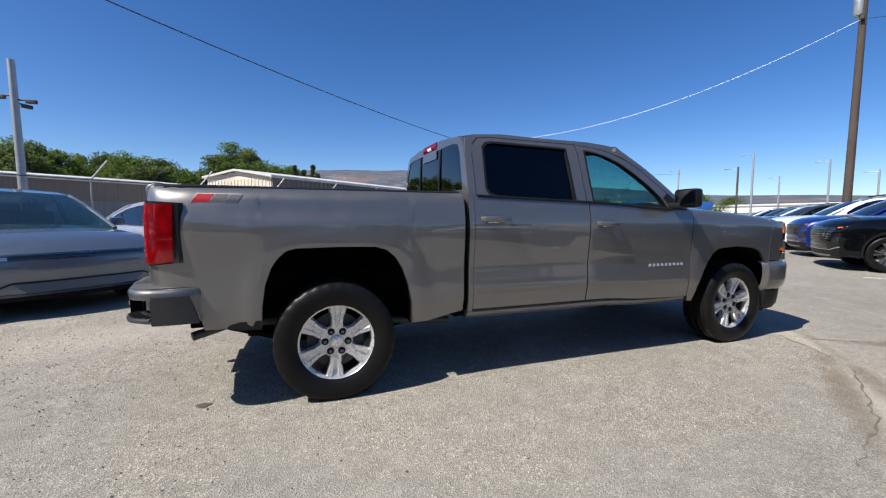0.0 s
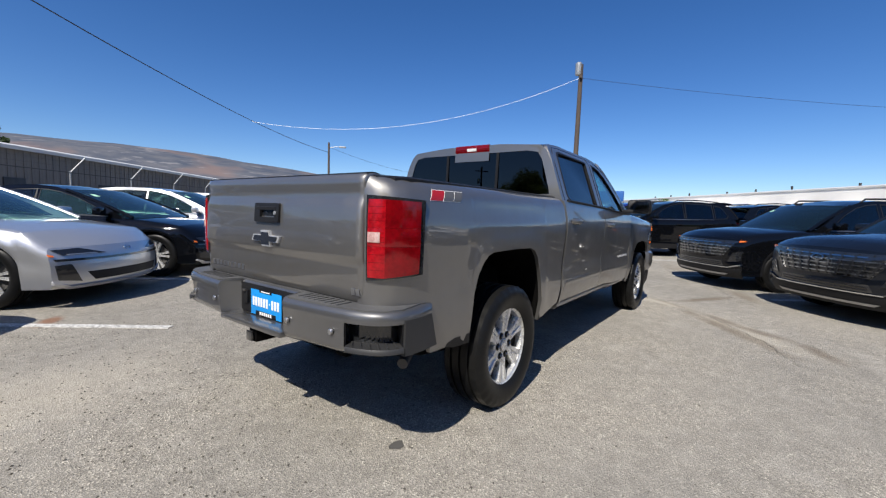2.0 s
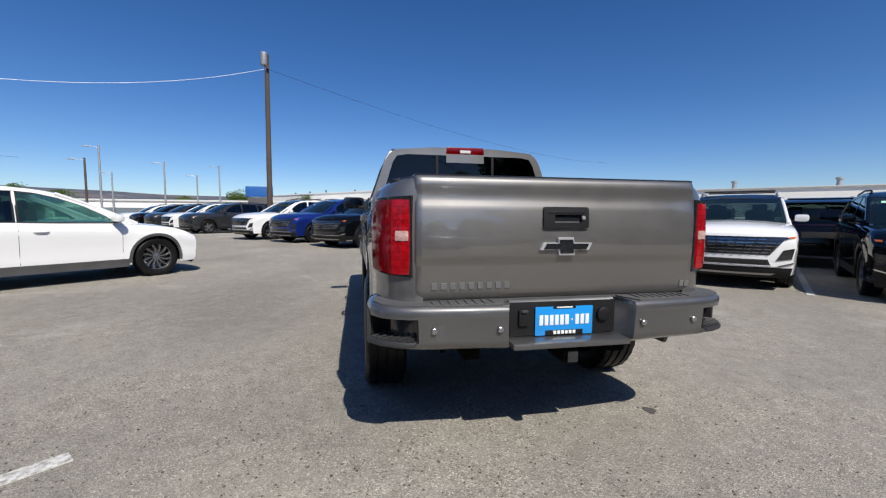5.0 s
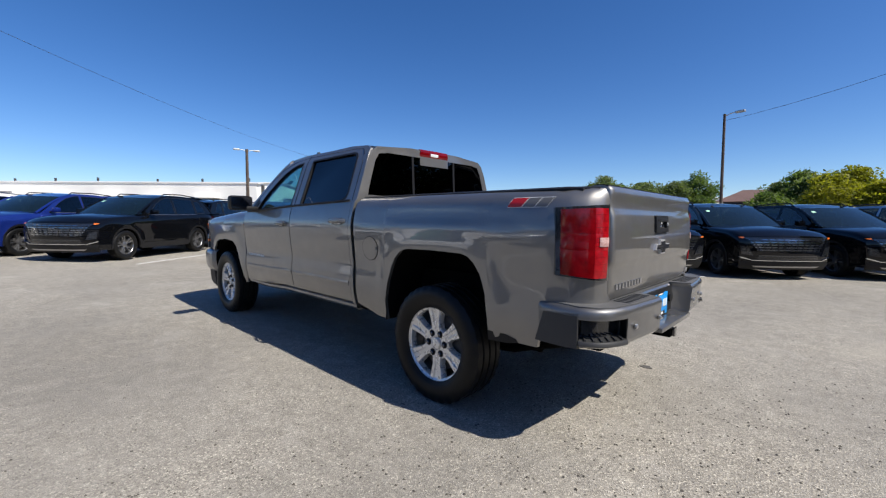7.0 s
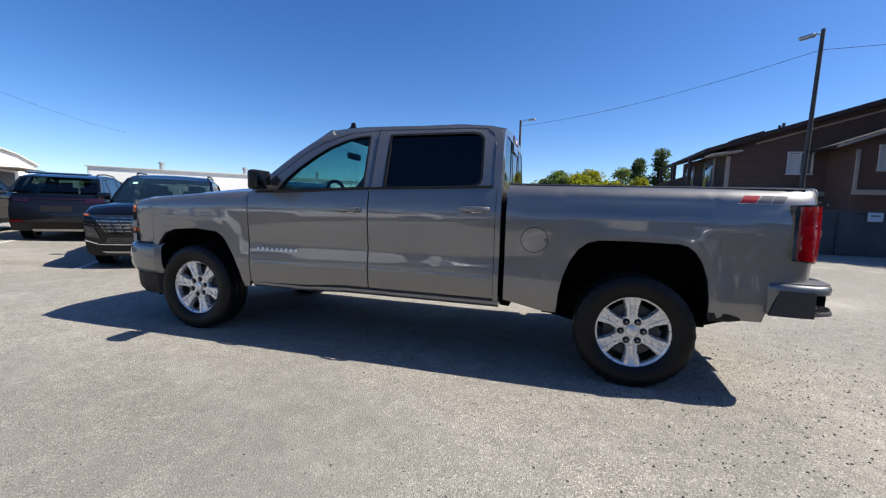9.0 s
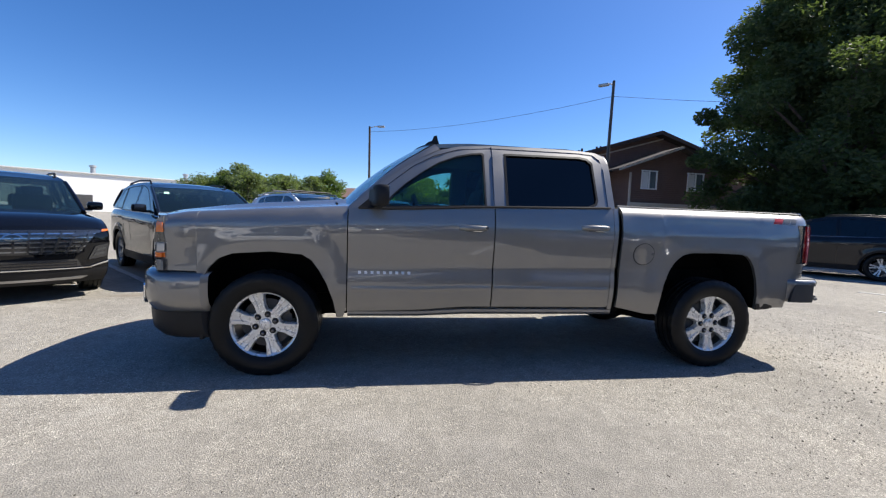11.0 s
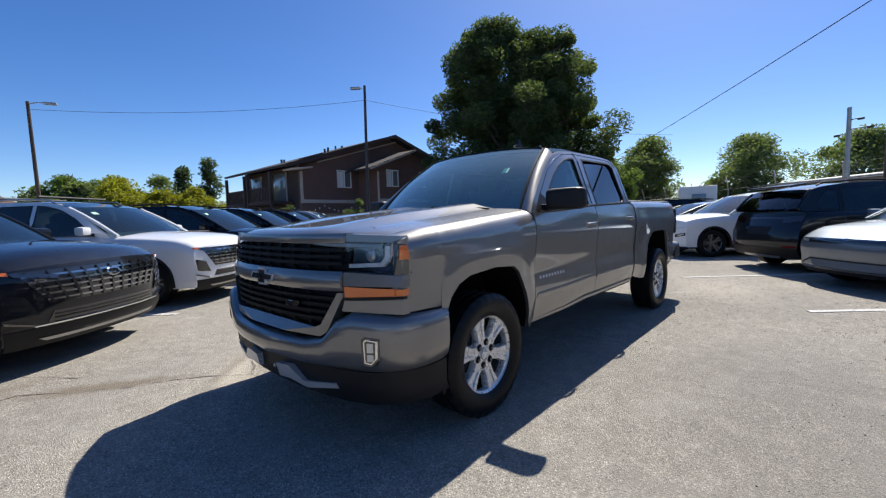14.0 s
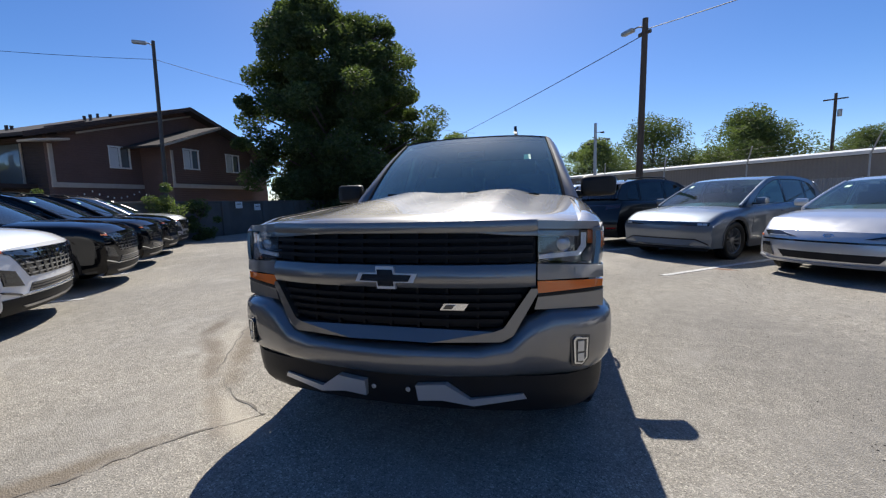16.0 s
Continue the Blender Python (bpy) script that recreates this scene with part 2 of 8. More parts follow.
def asphalt():
    k = Mat("worn_asphalt", (0.2, 0.2, 0.19), 0.92, spec=0.25)
    co = k.coords()
    stones = k.node("ShaderNodeTexVoronoi", Scale=130.0)
    k.link(co, stones.inputs["Vector"])
    grit = k.noise(co, 190, 2, 0.7)
    mid = k.noise(co, 7.0, 6, 0.65)
    big = k.noise(co, 0.33, 6, 0.6)
    base = k.ramp(big, [(0.30, (0.195, 0.182, 0.160)), (0.50, (0.30, 0.280, 0.245)), (0.70, (0.385, 0.355, 0.305))])
    base = k.mix(0.45, base, k.ramp(mid, [(0.3, (0.20, 0.187, 0.165)), (0.7, (0.39, 0.366, 0.32))]))
    chips = k.ramp(stones.outputs["Color"], [(0.0, (0.24, 0.235, 0.23)), (0.25, (0.72, 0.71, 0.69)), (0.7, (1.10, 1.09, 1.06)), (1.0, (2.2, 2.16, 2.06))])
    out = k.mix(k.ramp(k.noise(co, 0.7, 4), [(0.35, (0.4, 0.4, 0.4)), (0.6, (0.9, 0.9, 0.9))]), base, chips, "MULTIPLY")
    out = k.mix(0.55, out, k.ramp(grit, [(0.28, (0.35, 0.35, 0.35)), (0.5, (1, 1, 1)), (0.75, (1.35, 1.33, 1.3))]), "MULTIPLY")
    # pale dusty drifts, oil spots
    dust = k.ramp(k.noise(co, 0.8, 7, 0.7), [(0.56, (0, 0, 0)), (0.72, (0.55, 0.55, 0.55))])
    out = k.mix(dust, out, (0.47, 0.44, 0.39))
    # dirt caught along the old cracks, pale drifts of sand, a rusty spill, one broad darker patch, dirt with painted
    # car shadow by the fence row
    ragged = k.noise(co, 5.0, 6, 0.7)
    for place, turn, size, tone, most in DIRT_AND_SHADE:
        at = k.node("ShaderNodeMapping")
        at.vector_type = "TEXTURE"
        at.inputs["Location"].default_value, at.inputs["Rotation"].default_value, at.inputs["Scale"].default_value = (*place, 0), (0, 0, radians(turn)), (*size, 1)
        k.link(co, at.inputs["Vector"])
        far = k.node("ShaderNodeVectorMath")
        far.operation = "LENGTH"
        k.link(at.outputs[0], far.inputs[0])
        reach = k.ramp(far.outputs["Value"], [(0.1, (1, 1, 1)), (1.0, (0, 0, 0))])
        out = k.mix(k.ramp(k.mix(1.0, reach, ragged, "MULTIPLY"), [(0.12, (0, 0, 0)), (0.42, (most,) * 3)]), out, tone)
    k.color(out)
    k.bump(k.mix(0.5, stones.outputs["Distance"], grit), 0.8, 0.010)
    return k.m


ASPHALT = asphalt()
CRACK = varied("crack_fill", (0.10, 0.088, 0.072), (0.21, 0.19, 0.16), 0.95, 8, 60, 0.4)


def worn_line():
    k = Mat("worn_white_line", (0.6, 0.6, 0.58), 0.85)
    co = k.coords()
    k.color(k.mix(k.ramp(k.noise(co, 30, 5, 0.7), [(0.42, (0, 0, 0)), (0.62, (1, 1, 1))]), (0.62, 0.61, 0.58), (0.27, 0.26, 0.24)))
    k.bump(k.noise(co, 120, 3), 0.3, 0.004)
    return k.m


LINE = worn_line()


def bark(name, a, b):
    return varied(name, a, b, 0.95, 4, 30, 0.8, stretch=(1, 1, 0.2), dist=0.03)


def leafy(name, a, b, c):
    k = Mat(name, a, 0.65, spec=0.3)
    g = k.t.nodes.new("ShaderNodeNewGeometry")
    k.color(k.ramp(g.outputs["Random Per Island"], [(0.0, a), (0.55, b), (1.0, c)]))
    k.set("Subsurface Weight", 0.0)
    tl = k.t.nodes.new("ShaderNodeBsdfTranslucent")
    ms = k.t.nodes.new("ShaderNodeMixShader")
    ms.inputs[0].default_value = 0.45
    tl.inputs[0].default_value = (b[0] * 1.8, b[1] * 1.9, b[2] * 0.8, 1)
    out = k.t.nodes["Material Output"]
    k.link(k.b.outputs[0], ms.inputs[1]), k.link(tl.outputs[0], ms.inputs[2]), k.link(ms.outputs[0], out.inputs[0])
    return k.m


BARK = bark("tree_bark", (0.07, 0.055, 0.042), (0.15, 0.12, 0.095))
POLE_WOOD = bark("weathered_pole_wood", (0.051, 0.037, 0.029), (0.109, 0.083, 0.065))
LEAF_DARK = leafy("dark_leaves", (0.042, 0.058, 0.028), (0.078, 0.104, 0.048), (0.145, 0.175, 0.085))
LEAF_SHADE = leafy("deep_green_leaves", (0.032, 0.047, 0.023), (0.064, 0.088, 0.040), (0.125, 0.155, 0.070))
LEAF_MID = leafy("green_leaves", (0.050, 0.078, 0.024), (0.090, 0.135, 0.040), (0.16, 0.20, 0.07))
LEAF_PALE = leafy("pale_green_leaves", (0.075, 0.100, 0.050), (0.12, 0.155, 0.075), (0.19, 0.22, 0.12))
LEAF_YELLOW = leafy("yellow_green_leaves", (0.09, 0.10, 0.010), (0.20, 0.20, 0.020), (0.30, 0.29, 0.035))
LEAF_BLUE = leafy("grey_green_needles", (0.03, 0.05, 0.03), (0.06, 0.085, 0.05), (0.09, 0.12, 0.07))


def siding(name, a, b, pitch, axis):
    """Boards or ribs: a relief that repeats at the pitch, with stains."""
    k = Mat(name, a, 0.75)
    co = k.coords()
    w = k.node("ShaderNodeTexWave", Scale=1.0 / pitch / 6.2832 * 2 * math.pi / 2 * 1.0, Distortion=0.0)
    w.wave_type, w.bands_direction = "BANDS", axis
    k.link(co, w.inputs["Vector"])
    f = k.mix(0.4, k.noise(co, 0.7, 5), k.noise(co, 14, 4))
    k.color(k.ramp(f, [(0.3, a), (0.7, b)]))
    k.bump(w.outputs[0], 0.6, 0.02)
    return k.m


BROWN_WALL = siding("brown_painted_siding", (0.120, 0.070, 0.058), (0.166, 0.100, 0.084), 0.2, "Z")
DARK_WALL = siding("dark_and_shaded_brown_siding", (0.045, 0.028, 0.024), (0.07, 0.045, 0.038), 0.2, "Z")
HOUSE_TRIM = varied("pale_trim_board", (0.42, 0.36, 0.31), (0.52, 0.46, 0.40), 0.7)
WINDOW_WHITE = varied("white_window_frame", (0.7, 0.7, 0.69), (0.78, 0.78, 0.77), 0.5)
WINDOW_DARK = Mat("house_window_glass", (0.16, 0.19, 0.21), 0.06, 0.0, coat=1.0).m
SHINGLE = varied("asphalt_shingles", (0.028, 0.022, 0.02), (0.055, 0.045, 0.04), 0.95, 2, 25, 0.5)
GREY_METAL = siding("grey_ribbed_metal", (0.16, 0.145, 0.13), (0.21, 0.19, 0.17), 0.3, "X")
CREAM_METAL = siding("cream_ribbed_metal", (0.62, 0.54, 0.43), (0.72, 0.64, 0.52), 0.3, "X")
PALE_ROOF = varied("pale_metal_roof", (0.55, 0.54, 0.52), (0.66, 0.65, 0.62), 0.5, 1.0, 20, 0.1)
WHITE_WALL = varied("white_painted_block", (0.80, 0.775, 0.72), (0.86, 0.835, 0.78), 0.8, 0.6, 12, 0.15)
# the tree's shade is put into this block colour
WALL_SHADE = varied("shade_toned_block_wall", (0.075, 0.07, 0.065), (0.13, 0.12, 0.11), 0.9, 1.2, 18, 0.3)
SLATS = siding("grey_fence_slats", (0.22, 0.215, 0.20), (0.29, 0.28, 0.265), 0.09, "X")
BLUE_SIGN = varied("blue_sign", (0.015, 0.09, 0.30), (0.02, 0.11, 0.36), 0.5)


def hillside():
    """Dry hills, haze painted in as slate over the scrub, with pale tracks along the slope and a bare reddish patch."""
    k = Mat("haze_tinted_hillside", (0.10, 0.11, 0.13), 1.0, spec=0.1)
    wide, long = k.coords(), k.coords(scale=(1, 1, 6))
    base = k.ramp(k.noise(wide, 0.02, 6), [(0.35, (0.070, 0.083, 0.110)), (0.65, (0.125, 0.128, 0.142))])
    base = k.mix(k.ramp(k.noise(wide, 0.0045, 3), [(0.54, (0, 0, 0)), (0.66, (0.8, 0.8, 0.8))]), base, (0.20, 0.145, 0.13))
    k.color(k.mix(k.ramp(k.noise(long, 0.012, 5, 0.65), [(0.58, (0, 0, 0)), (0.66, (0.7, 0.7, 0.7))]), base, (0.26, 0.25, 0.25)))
    return k.m


HILL = hillside()


# ---- geometry helpers ----
class G:
    """Vertices and faces of one mesh."""

    def __init__(self):
        self.v, self.f = [], []

    def add(self, v, f):
        o = len(self.v)
        self.v += [tuple(p) for p in v]
        self.f += [tuple(i + o for i in q) for q in f]
        return self

    def grid(self, rows, close=False):
        n, m = len(rows), len(rows[0])
        v = [p for r in rows for p in r]
        f = [(i * m + j, i * m + (j + 1) % m, (i + 1) * m + (j + 1) % m, (i + 1) * m + j) for i in range(n - 1) for j in range(m if close else m - 1)]
        return self.add(v, f)

    def solid(self, rows, back):
        """A sheet and its back, joined round the rim."""
        n, m = len(rows), len(rows[0])
        self.grid(rows)
        self.grid(back)
        o = len(self.v) - 2 * n * m
        rim = [(0, j) for j in range(m)] + [(i, m - 1) for i in range(1, n)] + [(n - 1, j) for j in range(m - 2, -1, -1)] + [(i, 0) for i in range(n - 2, 0, -1)]
        for (a, b), (c, d) in zip(rim, rim[1:] + rim[:1]):
            p, q = o + a * m + b, o + c * m + d
            self.f.append((p, q, q + n * m, p + n * m))
        return self

    def patch(self, corners, nu, nv, fn, depth):
        """A four-cornered patch of a surface fn(a, b), with a depth vector."""
        (a0, b0), (a1, b1), (a2, b2), (a3, b3) = corners
        rows = []
        for i in range(nu + 1):
            u = i / nu
            r = []
            for j in range(nv + 1):
                w = j / nv
                a = (a0 * (1 - u) + a1 * u) * (1 - w) + (a3 * (1 - u) + a2 * u) * w
                b = (b0 * (1 - u) + b1 * u) * (1 - w) + (b3 * (1 - u) + b2 * u) * w
                r.append(Vector(fn(a, b)))
            rows.append(r)
        d = Vector(depth)
        return self.solid(rows, [[p + d for p in r] for r in rows])

    def lathe(self, prof, n=32, axis="y"):
        """prof: (radius, place along the axis)."""
        rows = []
        for r, a in prof:
            ring = []
            for i in range(n):
                c, s = math.cos(2 * math.pi * i / n), math.sin(2 * math.pi * i / n)
                ring.append({"y": (r * c, a, r * s), "z": (r * c, r * s, a), "x": (a, r * c, r * s)}[axis])
            rows.append(ring)
        return self.grid(rows, True)

    def tube(self, path, r, n=8, r2=None, cap=True):
        path = [Vector(p) for p in path]
        rows = []
        for i, p in enumerate(path):
            d = (path[min(i + 1, len(path) - 1)] - path[max(i - 1, 0)]).normalized()
            a = d.cross(Vector((0, 0, 1)) if abs(d.z) < 0.9 else Vector((1, 0, 0))).normalized()
            b = d.cross(a)
            k = i / max(1, len(path) - 1)
            rr = r + ((r2 if r2 is not None else r) - r) * k
            rows.append([p + (a * math.cos(t) + b * math.sin(t)) * rr for t in [2 * math.pi * j / n for j in range(n)]])
        self.grid(rows, True)
        if cap:
            o = len(self.v) - n * len(path)
            self.f.append(tuple(range(o, o + n)))
            self.f.append(tuple(range(len(self.v) - n, len(self.v))))
        return self

    def box(self, c, size, bevel=0.0, rz=0.0, ry=0.0, rx=0.0):
        bm = bmesh.new()
        bmesh.ops.create_cube(bm, size=1.0)
        bmesh.ops.scale(bm, vec=size, verts=bm.verts)
        if bevel:
            bmesh.ops.bevel(bm, geom=list(bm.edges), offset=bevel, segments=2, affect="EDGES", profile=0.6)
        m = pose(*c, rx, ry, rz)
        bm.verts.index_update()
        self.add([m @ v.co for v in bm.verts], [[v.index for v in q.verts] for q in bm.faces])
        bm.free()
        return self

    def prism(self, outline, fn, depth, holes=()):
        """A flat outline (with holes), laid on fn(a, b) and given depth."""
        bm = bmesh.new()
        loops = []
        for loop in (outline, *holes):
            vs = [bm.verts.new((a, b, 0)) for a, b in loop]
            loops.append(vs)
            for p, q in zip(vs, vs[1:] + vs[:1]):
                bm.edges.new((p, q))
        bmesh.ops.triangle_fill(bm, use_beauty=True, edges=list(bm.edges), normal=(0, 0, 1))
        bm.verts.index_update()
        d = Vector(depth)
        front = [Vector(fn(v.co.x, v.co.y)) for v in bm.verts]
        n = len(front)
        fs = [tuple(v.index for v in q.verts) for q in bm.faces]
        self.add(front + [p + d for p in front], fs + [tuple(i + n for i in q) for q in fs]
                 + [(p.index, q.index, q.index + n, p.index + n) for vs in loops for p, q in zip(vs, vs[1:] + vs[:1])])
        bm.free()
        return self

    def moved(self, m):
        self.v = [tuple(m @ Vector(p)) for p in self.v]
        return self

    def mesh(self, name, mat, angle=35):
        me = bpy.data.meshes.new(name)
        me.from_pydata(self.v, [], self.f)
        me.validate()
        bm = bmesh.new()
        bm.from_mesh(me)
        if len(bm.faces) < 60000:
            bmesh.ops.recalc_face_normals(bm, faces=bm.faces)
        bm.to_mesh(me)
        bm.free()
        me.polygons.foreach_set("use_smooth", [angle > 0] * len(me.polygons))
        if angle:
            me.set_sharp_from_angle(angle=radians(angle))
        me.materials.append(mat)
        return me


def part(name, g, mat, parent=None, label="", m=None, angle=35):
    ob = new(name, g.mesh(name, mat, angle) if isinstance(g, G) else g)
    if parent:
        ob.parent = parent
    if m is not None:
        ob.matrix_basis = m
    if label:
        ob["label"] = label
    return ob


def thing(name, label, category, group="", kind="", m=None):
    ob = new(name)
    ob.empty_display_size = 0.2
    if m is not None:
        ob.matrix_basis = m
    return tagged(ob, label, category, group, kind)


def lerp(table):
    """A piecewise straight function from a table of (x, y)."""
    xs, ys = [p[0] for p in table], [p[1] for p in table]
    if xs[0] > xs[-1]:
        xs, ys = xs[::-1], ys[::-1]

    return lambda x: float(np.interp(x, xs, ys))


def span(a, b, n):
    return [a + (b - a) * i / n for i in range(n + 1)]


def side_panel(xs, zb, zt, yf, sign, depth=0.025, steps=(0, 0.03, 0.08, 0.14, 0.2, 0.26, 0.32, 0.38, 0.44, 0.5, 0.56, 0.62, 0.68, 0.74, 0.8, 0.86, 0.91, 0.95, 0.98, 1)):
    """A body panel: columns along x from the lower to the upper edge."""
    rows, back = [], []
    for x in xs:
        lo, hi = zb(x), zt(x)
        r = [(x, yf(x, lo + (hi - lo) * t), lo + (hi - lo) * t) for t in steps]
        rows.append([(p[0], sign * p[1], p[2]) for p in r])
        back.append([(p[0], sign * (p[1] - depth), p[2]) for p in r])
    return G().solid(rows, back)


# ---- wheels ----
def tyre_geo(r, rim, w, blocks=True):
    h = w / 2
    prof = [(rim - 0.012, -h * 0.78), (rim + 0.006, -h * 0.86), (rim + 0.02, -h * 0.93), (rim + (r - rim) * 0.5, -h), (r - 0.035, -h * 0.97), (r - 0.012, -h * 0.88)]
    tread = [(r - 0.002, -h * 0.8)]
    for k in (-0.45, 0.0, 0.45):
        tread += [(r, h * (k - 0.06)), (r - 0.012, h * (k - 0.045)), (r - 0.012, h * (k + 0.045)), (r, h * (k + 0.06))]
    full = prof + tread + [(a, -b) for a, b in [(r - 0.002, -h * 0.8)] + prof[::-1]]
    if not blocks:
        return G().lathe(full, 56)
    # shoulder blocks moulded into the tread
    n = 128
    rows = []
    for i, (p, y) in enumerate(full):
        shoulder = abs(y) > h * 0.6 and p > r - 0.05
        ring = []
        for j in range(n):
            a = 2 * math.pi * j / n
            q = p + (0.0045 if shoulder and (j + (0 if y > 0 else 2)) % 4 < 2 else 0) - (0.003 if shoulder else 0)
            ring.append((q * math.cos(a), y, q * math.sin(a)))
        rows.append(ring)
    return G().grid(rows, True)


def rim_geo(kind, rim, w, face):
    """A wheel's bright face: lip, spokes and hub. The outer face looks along +y."""
    g = G()
    g.lathe([(rim * 0.93, face - 0.06), (rim * 0.94, face - 0.005), (rim * 0.97, face + 0.004), (rim * 1.01, face + 0.006), (rim * 1.02, face - 0.006), (rim * 1.0, face - 0.03)], 48)

    def spoke(ang, r0, r1, w0, wm, w1, dish0, dish1, t=0.022, bow=0.0):
        rows, back = [], []
        for i in range(7):
            u = i / 6
            r = r0 + (r1 - r0) * u
            ww = (w0 + (wm - w0) * u * 2 if u < 0.5 else wm + (w1 - wm) * (u - 0.5) * 2) / 2
            d = dish0 + (dish1 - dish0) * u
            row = []
            cut = -0.009 * min(1, max(0, (u - 0.36) / 0.12)) * min(1, max(0, (0.98 - u) / 0.1)) if kind == "truck" else -0.005
            for s, e in ((-1, -0.016), (-0.84, 0), (-0.36, 0), (-0.27, cut), (0.27, cut), (0.36, 0), (0.84, 0), (1, -0.016)):
                x, z = r, s * ww + bow * math.sin(u * math.pi)
                c, sn = math.cos(ang), math.sin(ang)
                row.append((x * c - z * sn, face + d + e, x * sn + z * c))
            rows.append(row)
            back.append([(p[0], p[1] - t, p[2]) for p in row])
        g.solid(rows, back)

    if kind == "truck":
        g.lathe([(rim * 0.95, face - 0.002), (rim * 0.905, face - 0.008), (rim * 0.888, face - 0.03), (rim * 0.9, face - 0.05)], 48)
        for i in range(6):
            spoke(math.pi / 6 + i * math.pi / 3, 0.045, rim * 0.955, 0.084, 0.078, 0.130, -0.024, -0.004, t=0.03)
        g.lathe([(0.106, face - 0.06), (0.106, face - 0.030), (0.100, face - 0.022), (0.046, face - 0.022), (0.044, face - 0.027), (0.040, face - 0.027), (0.038, face - 0.012), (0.030, face - 0.009), (0.001, face - 0.008)], 36)
    elif kind == "blade":
        for i in range(12):
            spoke(i * math.pi / 6, 0.045, rim * 0.95, 0.02, 0.026, 0.04, -0.03, -0.006, bow=0.02)
        g.lathe([(0.06, face - 0.06), (0.06, face - 0.026), (0.03, face - 0.018), (0.001, face - 0.016)], 28)
    else:
        for i in range(5):
            for d in (-0.17, 0.17):
                spoke(i * 2 * math.pi / 5 + math.pi / 2 + d, 0.04, rim * 0.955, 0.03, 0.03, 0.044, -0.032, -0.005)
        g.lathe([(0.066, face - 0.06), (0.066, face - 0.03), (0.03, face - 0.022), (0.001, face - 0.02)], 28)
    return g


WHEELS = {}


def wheel(parent, place, sign, kind, r, rim, w, rim_mat, turn=0.0):
    """hub with brake disc > tyre, rim, lug nuts; the face looks outwards."""
    key = (kind, r, rim, w, rim_mat.name)
    if key not in WHEELS:
        face = w * 0.36
        hub = G().lathe([(0.001, face - 0.075), (rim * 0.72, face - 0.075), (rim * 0.72, face - 0.095), (0.05, face - 0.11), (0.05, -w / 2)], 32)
        barrel = G().lathe([(rim * 0.97, face - 0.01), (rim * 0.92, face - 0.05), (rim * 0.9, -w * 0.4), (rim * 0.96, -w * 0.46)], 40)
        nut = G().lathe([(0.0125, -0.004), (0.0125, 0.012), (0.008, 0.016), (0.001, 0.016)], 6)
        seat = G().lathe([(0.0235, 0.0005), (0.022, 0.003), (0.001, 0.003)], 18)
        WHEELS[key] = (hub.mesh("brake_disc", DARK_STEEL), tyre_geo(r, rim, w, kind == "truck").mesh("tyre", TYRE_WALL), rim_geo(kind, rim, w, face).mesh("rim", rim_mat, 28),
                       barrel.mesh("barrel", DARK_ALLOY), nut.mesh("lug_nut", DARK_CHROME), seat.mesh("lug_seat", GRILLE_BLACK), face)
    hub, tyre, rimm, barrel, nut, seat, face = WHEELS[key]
    root = part("wheel", hub, None, parent, m=pose(*place, 0, 0, 0 if sign > 0 else 180) @ pose(0, 0, 0, 0, turn, 0))
    part("tyre", tyre, None, root, "black tyre with moulded tread")
    part("rim", rimm, None, root)
    part("barrel", barrel, None, root)
    if kind == "truck":
        for i in range(6):
            a = i * math.pi / 3
            at = pose(0.072 * math.cos(a), face - 0.0215, 0.072 * math.sin(a))
            part("lug_nut", nut, None, root, m=at)
            part("lug_seat", seat, None, root, m=at)
    return root


# ---- the pickup truck ----
# x forward from the rear axle, y to the truck's left, z up
HUB_Z, WB = 0.374, 3.645
ARCH_R = [(-0.436, 0.49), (-0.430, 0.62), (-0.412, 0.74), (-0.375, 0.84), (-0.335, 0.90), (-0.29, 0.94), (-0.24, 0.955), (0.0, 0.960), (0.21, 0.955), (0.275, 0.935), (0.335, 0.88), (0.38, 0.80), (0.415, 0.70), (0.438, 0.58), (0.446, 0.44)]
ARCH_F = [(3.10, 0.40), (3.125, 0.53), (3.175, 0.67), (3.23, 0.77), (3.285, 0.845), (3.355, 0.888), (3.58, 0.908), (3.82, 0.892), (3.91, 0.858), (3.975, 0.79), (4.02, 0.70), (4.045, 0.60), (4.05, 0.45)]
BED_TOP, FENDER_TOP = 1.318, lerp([(3.0, 1.245), (3.6, 1.215), (4.15, 1.175), (4.36, 1.14)])
BELT = lerp([(0.84, 1.295), (1.9, 1.262), (2.75, 1.228), (3.06, 1.225)])
ROUND = lerp([(0, 0.072), (0.008, 0.050), (0.02, 0.029), (0.04, 0.013), (0.07, 0.004), (0.12, 0.0), (0.25, 0.0)])
LOWER = lerp([(0.36, 0.075), (0.42, 0.052), (0.50, 0.034), (0.58, 0.022), (0.66, 0.020), (0.80, 0.023), (0.92, 0.014), (1.02, 0.004), (1.08, 0.0), (1.12, 0.001), (1.16, 0.008), (1.20, 0.017), (1.28, 0.036), (1.34, 0.05)])


def flare(x, z):
    out = 0.0
    for hx in (0.005, WB - 0.07):
        k = ((abs(x - hx) / 0.47) ** 3.5 + (max(0.0, z - 0.42) / 0.54) ** 3.5) ** (1 / 3.5)
        t = min(1.0, max(0.0, (k - 1.02) / 0.24))
        out = max(out, 0.011 * (1 - t * t * (3 - 2 * t)))
    return out


